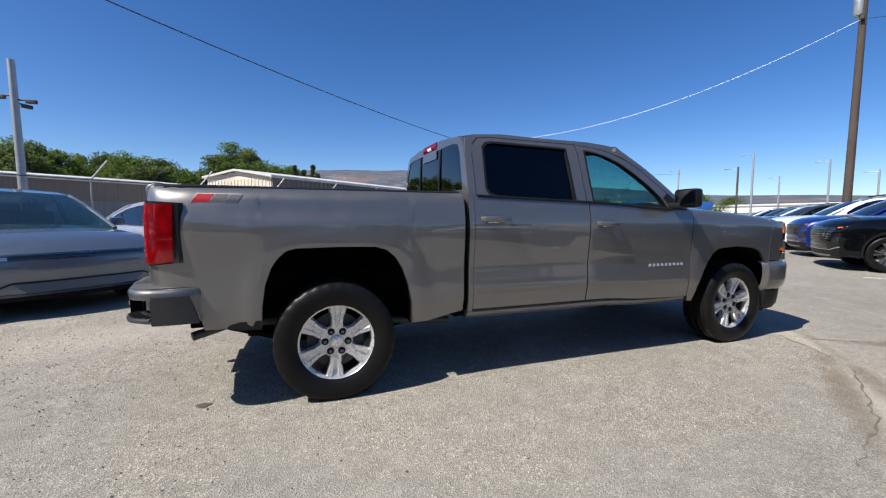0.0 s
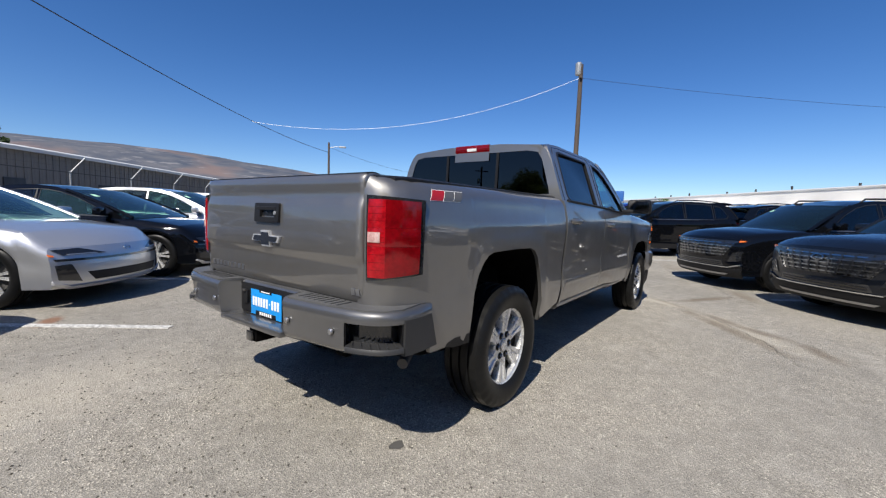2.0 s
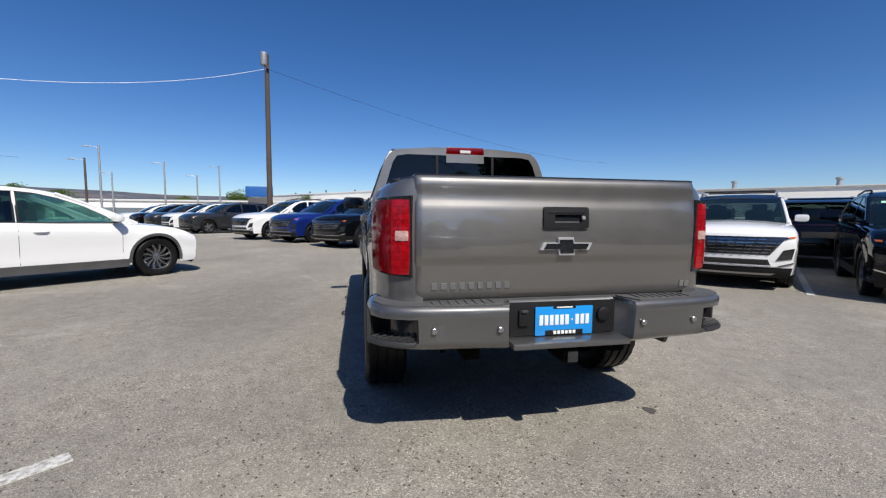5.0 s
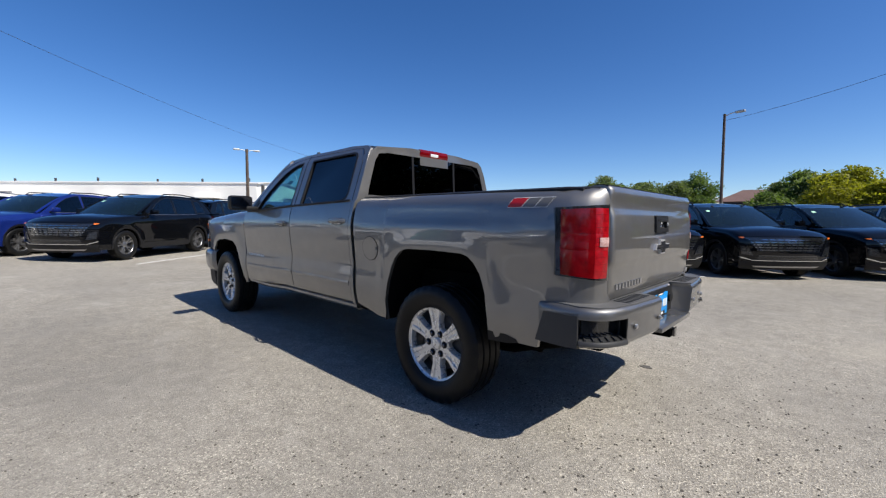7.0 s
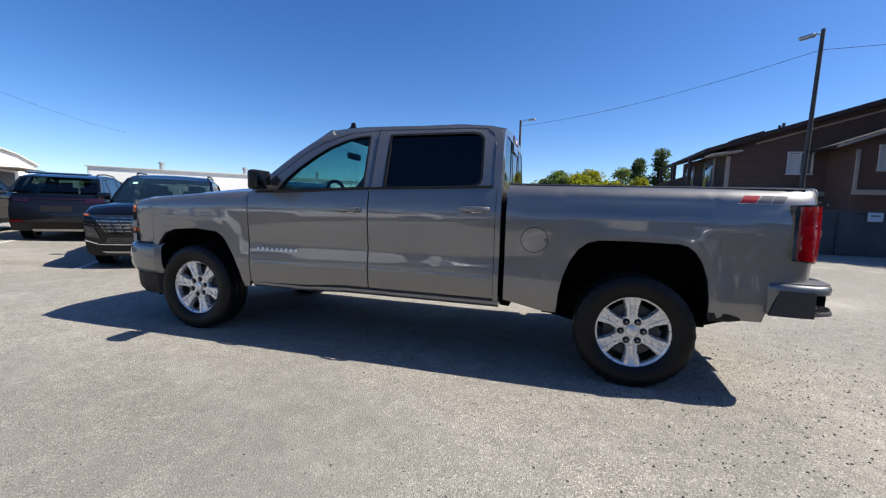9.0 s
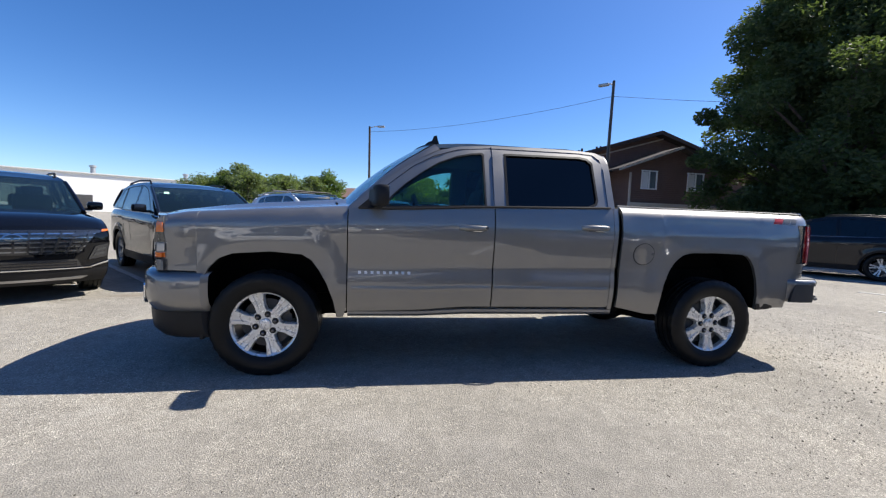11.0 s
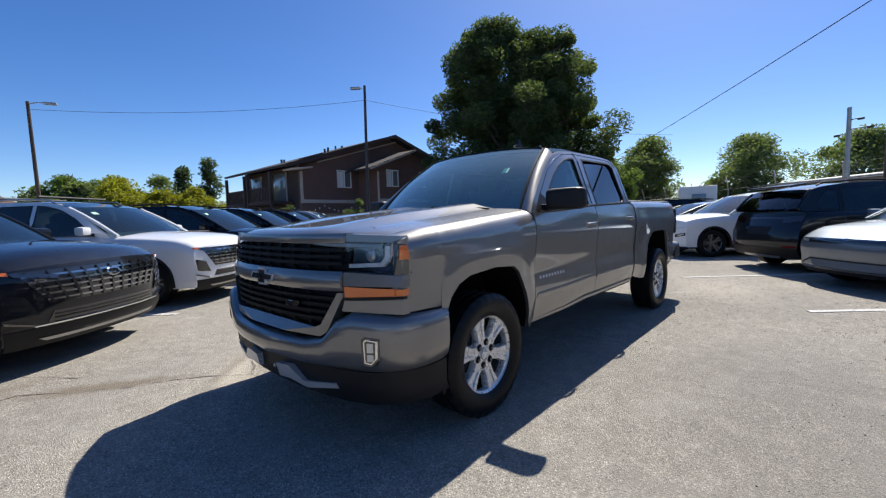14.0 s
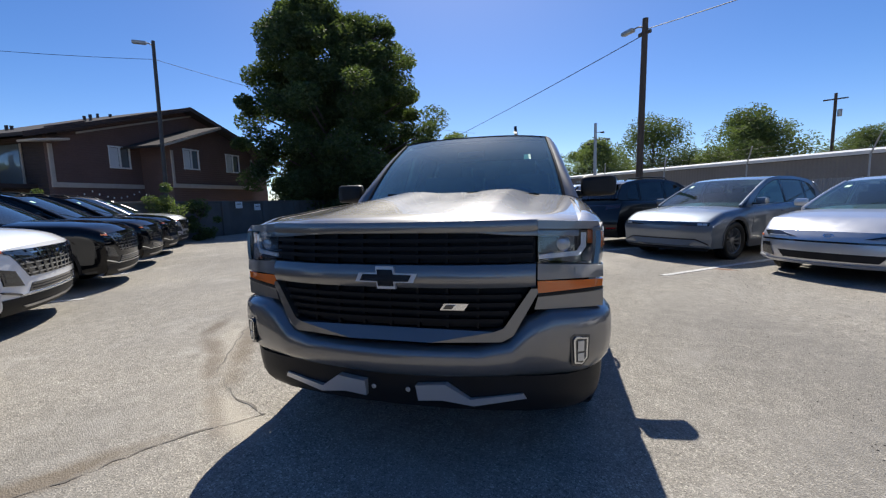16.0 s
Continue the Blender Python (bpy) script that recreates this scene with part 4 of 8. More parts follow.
    for s in (1, -1):
        # headlamp: housing, reflectors, bright line, amber corner, lens
        hl = part("headlamp", G().patch([(s * 0.662, 0.972), (s * 0.940, 0.955), (s * 0.937, 1.104), (s * 0.662, 1.112)], 12, 4, lambda y, z: face(y, z, -0.055), (-0.02, 0, 0)), LAMP_DARK, truck, "clear headlamp with amber corner")
        part("lamp_reflector", G().patch([(s * 0.68, 1.02), (s * 0.815, 1.01), (s * 0.815, 1.085), (s * 0.68, 1.095)], 6, 4, lambda y, z: face(y, z, -0.04), (-0.012, 0, 0)), LAMP_SMOKE, hl)
        part("lamp_projector", G().lathe([(0.034, -0.02), (0.034, 0.012), (0.024, 0.022), (0.001, 0.026)], 20, "x"), LAMP_GREY, hl, m=pose(face(s * 0.80, 1.04)[0] - 0.035, s * 0.765, 1.045))
        part("lamp_line", G().prism([(s * 0.668, 0.985), (s * 0.84, 0.992), (s * 0.868, 1.03), (s * 0.868, 1.092), (s * 0.846, 1.094), (s * 0.846, 1.04), (s * 0.826, 1.012), (s * 0.668, 1.003)], lambda y, z: face(y, z, -0.022), (-0.015, 0, 0)), WHITE_MARK, hl)
        part("lamp_corner", G().patch([(s * 0.874, 1.045), (s * 0.934, 1.04), (s * 0.932, 1.102), (s * 0.874, 1.104)], 4, 4, lambda y, z: face(y, z, -0.02), (-0.012, 0, 0)), AMBER, hl)
        part("lamp_lens", G().patch([(s * 0.662, 0.972), (s * 0.944, 0.955), (s * 0.938, 1.105), (s * 0.662, 1.112)], 14, 4, lambda y, z: face(y, z, 0.0), (-0.003, 0, 0)), LENS, hl)
        part("lamp_side_lens", G().patch([(4.295, 0.958), (4.372, 0.956), (4.352, 1.105), (4.305, 1.10)], 4, 4, lambda x, z: (x, s * (fender_side(4.3, min(z, 1.09)) - (x - 4.3) * 0.28 + 0.004), z), (0, -s * 0.02, 0)), LAMP_SMOKE, hl)
        on_corner = lambda x, z: (x, s * (fender_side(4.3, min(z, 1.09)) - (x - 4.3) * 0.28 + 0.008), z)
        part("lamp_side_marker", G().patch([(4.298, 1.028), (4.352, 1.028), (4.346, 1.098), (4.306, 1.096)], 4, 4, on_corner, (0, -s * 0.01, 0)), AMBER, hl, "amber side marker")
        part("indicator_side", G().patch([(4.298, 0.853), (4.366, 0.852), (4.366, 0.884), (4.298, 0.884)], 4, 3, on_corner, (0, -s * 0.02, 0)), AMBER, truck, "amber indicator lens")
        part("lamp_band", G().patch([(s * 0.662, 0.898), (s * 0.944, 0.895), (s * 0.942, 0.950), (s * 0.662, 0.967)], 12, 4, lambda y, z: face(y, z, 0.004), (-0.05, 0, 0)), P, truck)
        part("indicator", G().patch([(s * 0.662, 0.838), (s * 0.940, 0.852), (s * 0.942, 0.884), (s * 0.662, 0.893)], 12, 3, lambda y, z: face(y, z, -0.001), (-0.03, 0, 0)), AMBER, truck, "amber indicator lens")
        part("indicator_trim", G().patch([(s * 0.664, 0.826), (s * 0.944, 0.838), (s * 0.944, 0.849), (s * 0.662, 0.835)], 12, 2, lambda y, z: face(y, z, 0.004), (-0.03, 0, 0)), BLACK_PLASTIC, truck)
        part("bumper_strip", G().patch([(s * 0.648, 0.768), (s * 0.944, 0.762), (s * 0.944, 0.834), (s * 0.664, 0.823)], 12, 3, lambda y, z: face(y, z, 0.002), (-0.04, 0, 0)), P, truck)
        part("front_side_fill", G().patch([(4.30, 0.762), (4.366, 0.762), (4.352, 1.115), (4.30, 1.135)], 4, 6, lambda x, z: (x, s * (fender_side(4.3, min(z, 1.07)) - (x - 4.3) * 0.28), z), (0, -s * 0.03, 0)), P, truck)
    # front bumper, swept round the corners
    plan = [(4.055, 0.975), (4.12, 0.985), (4.22, 0.988), (4.30, 0.975), (4.37, 0.943), (4.43, 0.89), (4.475, 0.82), (4.51, 0.735), (4.54, 0.64), (4.562, 0.55), (4.588, 0.42), (4.61, 0.25), (4.62, 0.1), (4.622, 0)]
    full = plan + [(x, -y) for x, y in plan[-2::-1]]
    top = lerp([(0, 0.60), (0.46, 0.603), (0.55, 0.628), (0.66, 0.745), (0.70, 0.764), (0.80, 0.764), (1.0, 0.752)])

    def bumper_point(k, v):
        x, y = full[k]
        zt, zb = top(abs(y)), 0.452 + 0.02 * min(1, abs(y) / 0.95)
        z = zt + (zb - zt) * v
        inset = 0.035 * max(0, 1 - v / 0.12) ** 2 + 0.045 * max(0, (v - 0.72) / 0.28) ** 2 - 0.012 * math.sin(min(1, v * 1.2) * math.pi)
        d = (Vector((x, y)) - Vector((3.6, 0))).normalized()
        return (x - d.x * inset, y - d.y * inset, z)

    vs = [0, 0.03, 0.07, 0.12, 0.25, 0.45, 0.65, 0.8, 0.9, 0.96, 1]
    rows = [[bumper_point(k, v) for v in vs] for k in range(len(full))]
    part("front_bumper", G().solid(rows, [[(p[0] - 0.04, p[1] * 0.96, p[2]) for p in r] for r in rows]), P, truck)

    def on_bumper(y, z, off):
        x = lerp([(b, a) for a, b in reversed(plan)])(abs(y))
        d = (Vector((x, abs(y))) - Vector((3.6, 0))).normalized()
        return (x + d.x * off, math.copysign(abs(y) + d.y * off, y), z)

    for s in (1, -1):
        pocket = [(s * 0.796, 0.525), (s * 0.838, 0.518), (s * 0.868, 0.55), (s * 0.872, 0.655), (s * 0.806, 0.664), (s * 0.790, 0.648)]
        cy, cz = s * 0.832, 0.592
        inner = [(cy + (a - cy) * 0.74, cz + (b - cz) * 0.84) for a, b in pocket]
        core = [(cy + (a - cy) * 0.58, cz + (b - cz) * 0.76) for a, b in pocket]
        fog = part("fog_lamp", G().prism(pocket, lambda y, z: on_bumper(y, z, 0.014), (-0.02, 0, 0)), LAMP_DARK, truck, "fog lamp with bright rim")
        part("fog_rim", G().prism(inner, lambda y, z: on_bumper(y, z, 0.019), (-0.008, 0, 0), [core]), CHROME, fog)
        part("fog_reflector", G().prism(core, lambda y, z: on_bumper(y, z, 0.0165), (-0.006, 0, 0)), LAMP_SMOKE, fog)
        for z0, z1 in ((0.545, 0.578), (0.588, 0.634)):
            part("fog_bulb", G().patch([(cy - s * 0.013, z0), (cy + s * 0.013, z0), (cy + s * 0.013, z1), (cy - s * 0.013, z1)], 2, 2, lambda y, z: on_bumper(y, z, 0.0185), (-0.004, 0, 0)), LAMP_GREY, fog)
        hook = [(s * 0.125, 0.422), (s * 0.265, 0.436), (s * 0.37, 0.362), (s * 0.60, 0.392), (s * 0.615, 0.366), (s * 0.385, 0.328), (s * 0.245, 0.352), (s * 0.13, 0.342)]
        part("skid_trim", G().prism(hook, lambda y, z: (front_x(y) + 0.012 + (z - 0.36) * 0.25, y, z), (-0.07, 0, 0)), BRIGHT_TRIM, truck, "silver skid trim")
        part("tow_recess", G().patch([(s * 0.28, 0.40), (s * 0.64, 0.405), (s * 0.66, 0.45), (s * 0.24, 0.452)], 6, 2, lambda y, z: (front_x(y) - 0.012, y, z), (-0.03, 0, 0)), LAMP_DARK, truck)
        part("plate_screw", G().lathe([(0.012, 0.012), (0.009, 0.016), (0.001, 0.017)], 10, "x"), STEEL, truck, m=pose(4.584, s * 0.085 - 0.0, 0.395))
    valance = [(4.06, 0.955), (4.2, 0.96), (4.29, 0.94), (4.38, 0.885), (4.46, 0.79), (4.515, 0.64), (4.55, 0.45), (4.57, 0.25), (4.578, 0)]
    vfull = valance + [(x, -y) for x, y in valance[-2::-1]]
    rows = [[(x - k * 0.02 - (0.02 if z < 0.3 else 0), y * (1 - 0.02 * k), z) for k, z in ((0, 0.472), (0.2, 0.40), (0.6, 0.33), (1.4, 0.285))] for x, y in vfull]
    part("front_valance", G().solid(rows, [[(p[0] - 0.05, p[1] * 0.95, p[2]) for p in r] for r in rows]), BLACK_PLASTIC, truck)
    # tail lamps on the bed corners
    corner = [(-0.808, 0.921), (-0.84, 0.919), (-0.88, 0.912), (-0.92, 0.897), (-0.955, 0.878), (-0.985, 0.855), (-1.008, 0.828), (-1.026, 0.795), (-1.035, 0.752)]
    for s in (1, -1):
        def lamp(u, z, off):
            i = min(len(corner) - 2, int(u * (len(corner) - 1)))
            f = u * (len(corner) - 1) - i
            a, b = Vector(corner[i]), Vector(corner[i + 1])
            p = a.lerp(b, f)
            d = (b - a).normalized()
            nrm = Vector((d.y, -d.x)) * (1 if d.x < 0 else -1)
            nrm = nrm if nrm.y > 0 or nrm.x < 0 else -nrm
            p += nrm * off
            return (p.x, s * (p.y), z)
        tl = part("tail_lamp", G().patch([(0.15, 0.885), (1, 0.858), (1, 1.243), (0.12, 1.228)], 14, 8, lambda u, z: lamp(u, z, 0.005), (0.02, -s * 0.02, 0)), LAMP_DARK, truck, "red tail lamp with black surround")
        bulge = lambda u, z, z0, z1, k: lamp(u, z, 0.008 + 0.005 * math.sin((z - 0.86) / 0.36 * math.pi) + k * abs(math.sin((z - z0) / (z1 - z0) * math.pi)) ** 0.6)
        for z0, z1 in ((0.874, 1.0146), (1.0152, 1.0988), (1.0994, 1.226)):
            part("lamp_segment", G().patch([(0.235 if z0 < 1 else 0.225, z0 + (0.018 if z0 < 1 else 0)), (0.72, z0), (0.72, z1), (0.225 if z0 < 1.05 else 0.21, z1 - 0.006 if z0 > 1.05 else z1)], 12, 8, lambda u, z: bulge(u, z, z0, z1, 0.0008), (0.012, -s * 0.012, 0)), RED_LENS, tl)
            part("lamp_column", G().patch([(0.722, z0), (0.965, z0), (0.965, z1), (0.722, z1)], 8, 8, lambda u, z: bulge(u, z, z0, z1, 0.0016), (0.012, -s * 0.012, 0)), BRIGHT_RED, tl, "bright red ribbed lens")
            for k in range(1, 4):
                z = z0 + (z1 - z0) * k / 4
                part("lens_rib", G().patch([(0.74, z - 0.0014), (0.95, z - 0.0014), (0.95, z + 0.0014), (0.74, z + 0.0014)], 6, 1, lambda u, zz: bulge(u, zz, z0, z1, 0.0022), (0.004, -s * 0.004, 0)), DARK_RED, tl)
        part("reverse_lens", G().patch([(0.79, 1.034), (0.955, 1.034), (0.955, 1.08), (0.79, 1.08)], 5, 4, lambda u, z: bulge(u, z, 1.016, 1.098, 0.0065), (0.006, -s * 0.006, 0)), REVERSE_LENS, tl, "clear pink-tinted reverse lens")
    # tailgate
    prof = [(1.335, -0.985), (1.336, -1.01), (1.328, -1.032), (1.31, -1.043), (1.285, -1.044), (1.262, -1.040), (1.24, -1.040), (1.222, -1.044), (1.205, -1.050), (1.18, -1.056), (1.05, -1.061), (0.965, -1.061), (0.945, -1.057), (0.925, -1.047), (0.905, -1.045), (0.80, -1.045), (0.765, -1.036), (0.745, -1.015)]
    ty = [-0.738, -0.735, -0.725, -0.7, -0.5, -0.25, 0, 0.25, 0.5, 0.7, 0.725, 0.735, 0.738]
    edge = lerp([(0, 0), (0.70, 0), (0.725, 0.004), (0.735, 0.012), (0.738, 0.025)])
    rows = [[(x + edge(abs(y)), y, z) for y in ty] for z, x in prof]
    part("tailgate", G().solid(rows, [[(x + 0.045, y, z) for x, y, z in r] for r in rows]), P, truck, angle=50)
    part("tailgate_cap", G().patch([(-0.735, 0), (0.735, 0), (0.735, 1), (-0.735, 1)], 8, 3, lambda y, v: (-1.022 + 0.075 * v, y, 1.337 + 0.006 * math.sin(v * math.pi)), (0, 0, -0.012)), BLACK_PLASTIC, truck)
    back_x = lerp([(p[0], p[1]) for p in reversed(prof)])
    on_gate = lambda y, z, off: (back_x(z) - off, y, z)
    bez = part("tailgate_handle", G().prism([(-0.118, 1.102), (-0.110, 1.094), (0.110, 1.094), (0.118, 1.102), (0.118, 1.192), (0.110, 1.200), (-0.110, 1.200), (-0.118, 1.192)], lambda y, z: on_gate(y, z, 0.014), (0.02, 0, 0), [[(-0.078, 1.122), (0.062, 1.122), (0.062, 1.162), (-0.078, 1.162)]]), BLACK_PLASTIC, truck, "black tailgate handle")
    part("handle_pocket", G().box((-1.052, 0, 1.142), (0.012, 0.16, 0.05)), LAMP_DARK, bez)
    part("handle_lever", G().box((-1.066, 0.0, 1.172), (0.012, 0.19, 0.018), 0.005), BLACK_PLASTIC, bez)
    part("lock_cylinder", G().lathe([(0.011, 0.004), (0.009, -0.002), (0.001, -0.003)], 12, "x"), STEEL, bez, m=pose(-1.076, -0.088, 1.146))
    part("rear_badge", G().prism(cross(0.136, 0.044), lambda y, z: on_gate(-y, 1.004 + z, 0.016), (0.02, 0, 0)), BRIGHT_TRIM, truck, "black cross badge with chrome edge")
    part("rear_badge_fill", G().prism(cross(0.118, 0.034), lambda y, z: on_gate(-y, 1.004 + z, 0.020), (0.008, 0, 0)), LAMP_DARK, truck)
    for i in range(9):
        y = 0.66 - i * 0.0445
        part("badge_bar", G().prism([(y, 0.803), (y - 0.026, 0.803), (y - 0.026, 0.830), (y, 0.830)], lambda a, b: on_gate(a, b, 0.005), (0.006, 0, 0)), SATIN, truck)
    for y in (-0.668, -0.698):
        part("badge_bar", G().prism([(y, 0.785), (y - 0.024, 0.785), (y - 0.024, 0.815), (y, 0.815)], lambda a, b: on_gate(a, b, 0.005), (0.006, 0, 0)), SATIN, truck)
    # slanted three-mark badges on the bed sides, lettering bars on the doors
    for s in (1, -1):
        fwd = 1 if s > 0 else -1
        x_mid = -0.665
        for k, (mt, a0, a1) in enumerate(((RED_MARK, 0.0, 0.088), (GREY_MARK, 0.095, 0.165), (GREY_MARK, 0.172, 0.235))):
            x0, x1 = x_mid - fwd * (-0.12 + a0), x_mid - fwd * (-0.12 + a1)
            sk = -fwd * 0.034
            quad = [(x0, 1.232), (x1, 1.232), (x1 + sk, 1.277), (x0 + sk, 1.277)]
            cx, cz = sum(p[0] for p in quad) / 4, 1.2545
            rim = [(cx + (x - cx) * 1.04, cz + (z - cz) * 1.08) for x, z in quad]
            part("side_decal_edge", G().patch(rim, 3, 6, lambda x, z: (x, s * (bed_side(x, z) + 0.0012), z), (0, -s * 0.001, 0)), WHITE_MARK, truck)
            part("side_decal", G().patch(quad, 3, 6, lambda x, z: (x, s * (bed_side(x, z) + 0.0022), z), (0, -s * 0.001, 0)), mt, truck, "slanted red and grey side decal")
        for i in range(9):
            x = 2.945 - i * 0.0465
            part("badge_bar", G().prism([(x, 0.745), (x - 0.022, 0.745), (x - 0.022, 0.767), (x, 0.767)], lambda a, b: (a, s * (door_side(a, b) + 0.005), b), (0, -s * 0.006, 0)), BRIGHT_TRIM, truck)
    # rear bumper, with a step hollowed out of each corner
    rp = [(-0.80, 0.945), (-0.90, 0.952), (-0.985, 0.944), (-0.99, 0.943), (-1.02, 0.934), (-1.055, 0.914), (-1.083, 0.889), (-1.105, 0.858), (-1.122, 0.82), (-1.138, 0.78), (-1.145, 0.742), (-1.146, 0.737), (-1.155, 0.68), (-1.17, 0.5), (-1.178, 0.36)]
    rmid = [(-1.178, 0.325), (-1.06, 0.285), (-1.052, 0.26), (-1.052, 0.0), (-1.052, -0.26), (-1.06, -0.285), (-1.178, -0.325)]
    rfull = rp + rmid + [(x, -y) for x, y in reversed(rp)]
    hollow = lambda x, y: 0.74 < abs(y) and x < -0.987

    def bumper_in(x, y, i):
        d = Vector((x + 0.4, y)).normalized()
        return x - d.x * i, y - d.y * i

    rows = []
    for x, y in rfull:
        low = 0.568 - 0.02 * max(0, 1 - abs(y) / 0.5)
        k = 1 if hollow(x, y) else 0
        zs = [0.768, 0.764, 0.745, 0.712, 0.706 - 0.002 * k, 0.66, 0.612 - 0.002 * k, 0.604, low + 0.02, low]
        deep = (0.03, 0.012, 0, 0.003, 0.004 + 0.085 * k, 0.006 + 0.095 * k, 0.009 + 0.085 * k, 0.009 - 0.012 * k, 0.015 - 0.012 * k, 0.04)
        rows.append([(*bumper_in(x, y, i), z) for z, i in zip(zs, deep)])
    bump = part("rear_bumper", G().solid(rows, [[(p[0] + 0.05, p[1] * 0.96, p[2]) for p in r] for r in rows]), BUMPER_PAINT, truck, "dark grey painted step bumper", angle=55)
    part("bumper_pad", G().prism([(-0.83, 0.90), (-0.98, 0.925), (-1.06, 0.89), (-1.11, 0.82), (-1.145, 0.64), (-1.165, 0.35), (-1.058, 0.305), (-1.04, 0.30), (-1.04, -0.30), (-1.058, -0.305), (-1.165, -0.35), (-1.145, -0.64), (-1.11, -0.82), (-1.06, -0.89), (-0.98, -0.925), (-0.83, -0.90), (-0.9, -0.80), (-1.0, -0.72), (-1.0, 0.72), (-0.9, 0.80)], lambda x, y: (x, y, 0.773), (0, 0, -0.02)), GREY_PLASTIC, bump, "ribbed grey step pad")
    for i in range(34):
        y = -0.66 + i * 0.04
        if abs(y) > 0.36:
            part("pad_rib", G().box((-1.085, y, 0.775), (0.085, 0.012, 0.006), 0.002), GREY_PLASTIC, bump)
    part("plate_ledge", G().box((-1.112, 0.0, 0.572), (0.135, 0.60, 0.03), 0.010), BUMPER_PAINT, bump)
    part("plate_recess", G().box((-1.062, 0.0, 0.675), (0.008, 0.56, 0.165), 0.003), BLACK_PLASTIC, bump)
    pl = part("number_plate", G().box((-1.074, 0.0, 0.662), (0.004, 0.305, 0.142), 0.0015), PLATE_BLUE, bump, "bright blue dealer plate with white bars")
    for i in range(10):
        part("plate_bar", G().box((-1.077, 0.122 - i * 0.0272, 0.667), (0.002, 0.019 if i != 6 else 0.006, 0.050 if i != 6 else 0.010), 0.0005), WHITE_MARK, pl)
    part("plate_strip", G().box((-1.0765, 0.0, 0.604), (0.002, 0.20, 0.024), 0.0005), BLACK_PLASTIC, pl)
    for i in range(6):
        part("plate_bar", G().box((-1.078, 0.05 - i * 0.0205, 0.605), (0.002, 0.015, 0.017), 0.0005), WHITE_MARK, pl)
    part("plate_strip", G().box((-1.0765, 0.0, 0.729), (0.002, 0.12, 0.014), 0.0005), BLACK_PLASTIC, pl)
    part("plate_bar", G().box((-1.078, 0.0, 0.729), (0.002, 0.085, 0.006), 0.0005), WHITE_MARK, pl)
    part("tow_socket", G().lathe([(0.034, 0.01), (0.034, -0.014), (0.026, -0.018), (0.001, -0.018)], 20, "x"), BLACK_PLASTIC, bump, m=pose(-1.068, -0.212, 0.688))
    part("socket_cover", G().box((-1.072, 0.212, 0.682), (0.02, 0.052, 0.078), 0.006), BLACK_PLASTIC, bump)
    part("cover_hinge", G().box((-1.085, 0.212, 0.716), (0.012, 0.034, 0.014), 0.004), DARK_STEEL, bump)
    rear_x = lerp([(b, a) for a, b in reversed(rp)])
    for s in (1, -1):
        cave = [(x, s * y) for x, y in rp if hollow(x, y)]
        back = [[(*bumper_in(x, y, 0.082), z) for z in (0.608, 0.64, 0.68, 0.706)] for x, y in cave]
        part("step_pocket", G().solid(back, [[(p[0] + 0.01, p[1] * 0.985, p[2]) for p in r] for r in back]), LAMP_DARK, bump, "black corner step pocket")
        for x, y in (cave[0], cave[-1]):
            wall = [[(*bumper_in(x, y, i), z) for z in (0.609, 0.705)] for i in (0.008, 0.04, 0.08)]
            dx, dy = (-0.004, 0) if y == cave[0][1] else (0, s * 0.004)
            part("pocket_wall", G().solid([[(p[0] + dx, p[1] + dy, p[2]) for p in r] for r in wall], wall), BLACK_PLASTIC, bump)
        floor_rows = [[(*bumper_in(x, y, i), 0.611 + h) for i, h in ((-0.012, -0.010), (-0.006, 0.0), (0.04, 0.002), (0.08, 0.004))] for x, y in cave]
        st = part("step_tread", G().solid(floor_rows, [[(p[0], p[1], p[2] - 0.012) for p in r] for r in floor_rows]), DARK_PLASTIC, bump, "dark grey ribbed corner step")
        for i, (x, y) in enumerate(cave[1:-1]):
            (xa, ya), (xb2, yb2) = bumper_in(x, y, 0.0), bumper_in(x, y, 0.06)
            part("tread_rib", G().tube([(xa, ya, 0.615), (xb2, yb2, 0.617)], 0.005, 6), DARK_PLASTIC, st)
        end = [[(x, s * y + s * 0.004, z) for x, y in ((-0.755 - (z - 0.568) * 0.28, 0.94), (-0.86, 0.9495), (-0.92, 0.951), (-0.985, 0.944))] for z in (0.57, 0.60, 0.66, 0.70, 0.728)]
        part("bumper_end_cap", G().solid(end, [[(p[0], p[1] - s * 0.02, p[2]) for p in r] for r in end]), DARK_PLASTIC, bump, "dark grey bumper end")
        for y, z in ((0.665, 0.662), (0.335 + 0.03, 0.662)):
            part("parking_sensor", G().lathe([(0.014, 0.004), (0.014, -0.004), (0.010, -0.007), (0.001, -0.007)], 16, "x"), SATIN, bump, m=pose(rear_x(y) - 0.003, s * y, z))
    # bed: floor, inner walls, rails
    for x0, x1, w in ((-0.96, -0.47, 1.56), (-0.47, 0.47, 1.02), (0.47, 0.82, 1.62)):
        part("bed_floor", G().box(((x0 + x1) / 2, 0, 0.80), (x1 - x0, w, 0.03), 0.004), BLACK_PLASTIC, truck)
    for x0, x1, z0 in ((-0.93, -0.47, 0.80), (-0.47, 0.47, 0.985), (0.47, 0.81, 0.80)):
        both("bed_inner_wall", lambda s: G().box(((x0 + x1) / 2, s * 0.80, (z0 + 1.32) / 2), (x1 - x0, 0.03, 1.32 - z0), 0.006), BLACK_PLASTIC)
    part("bed_front_wall", G().box((0.80, 0, 1.06), (0.025, 1.70, 0.50), 0.006), P, truck)
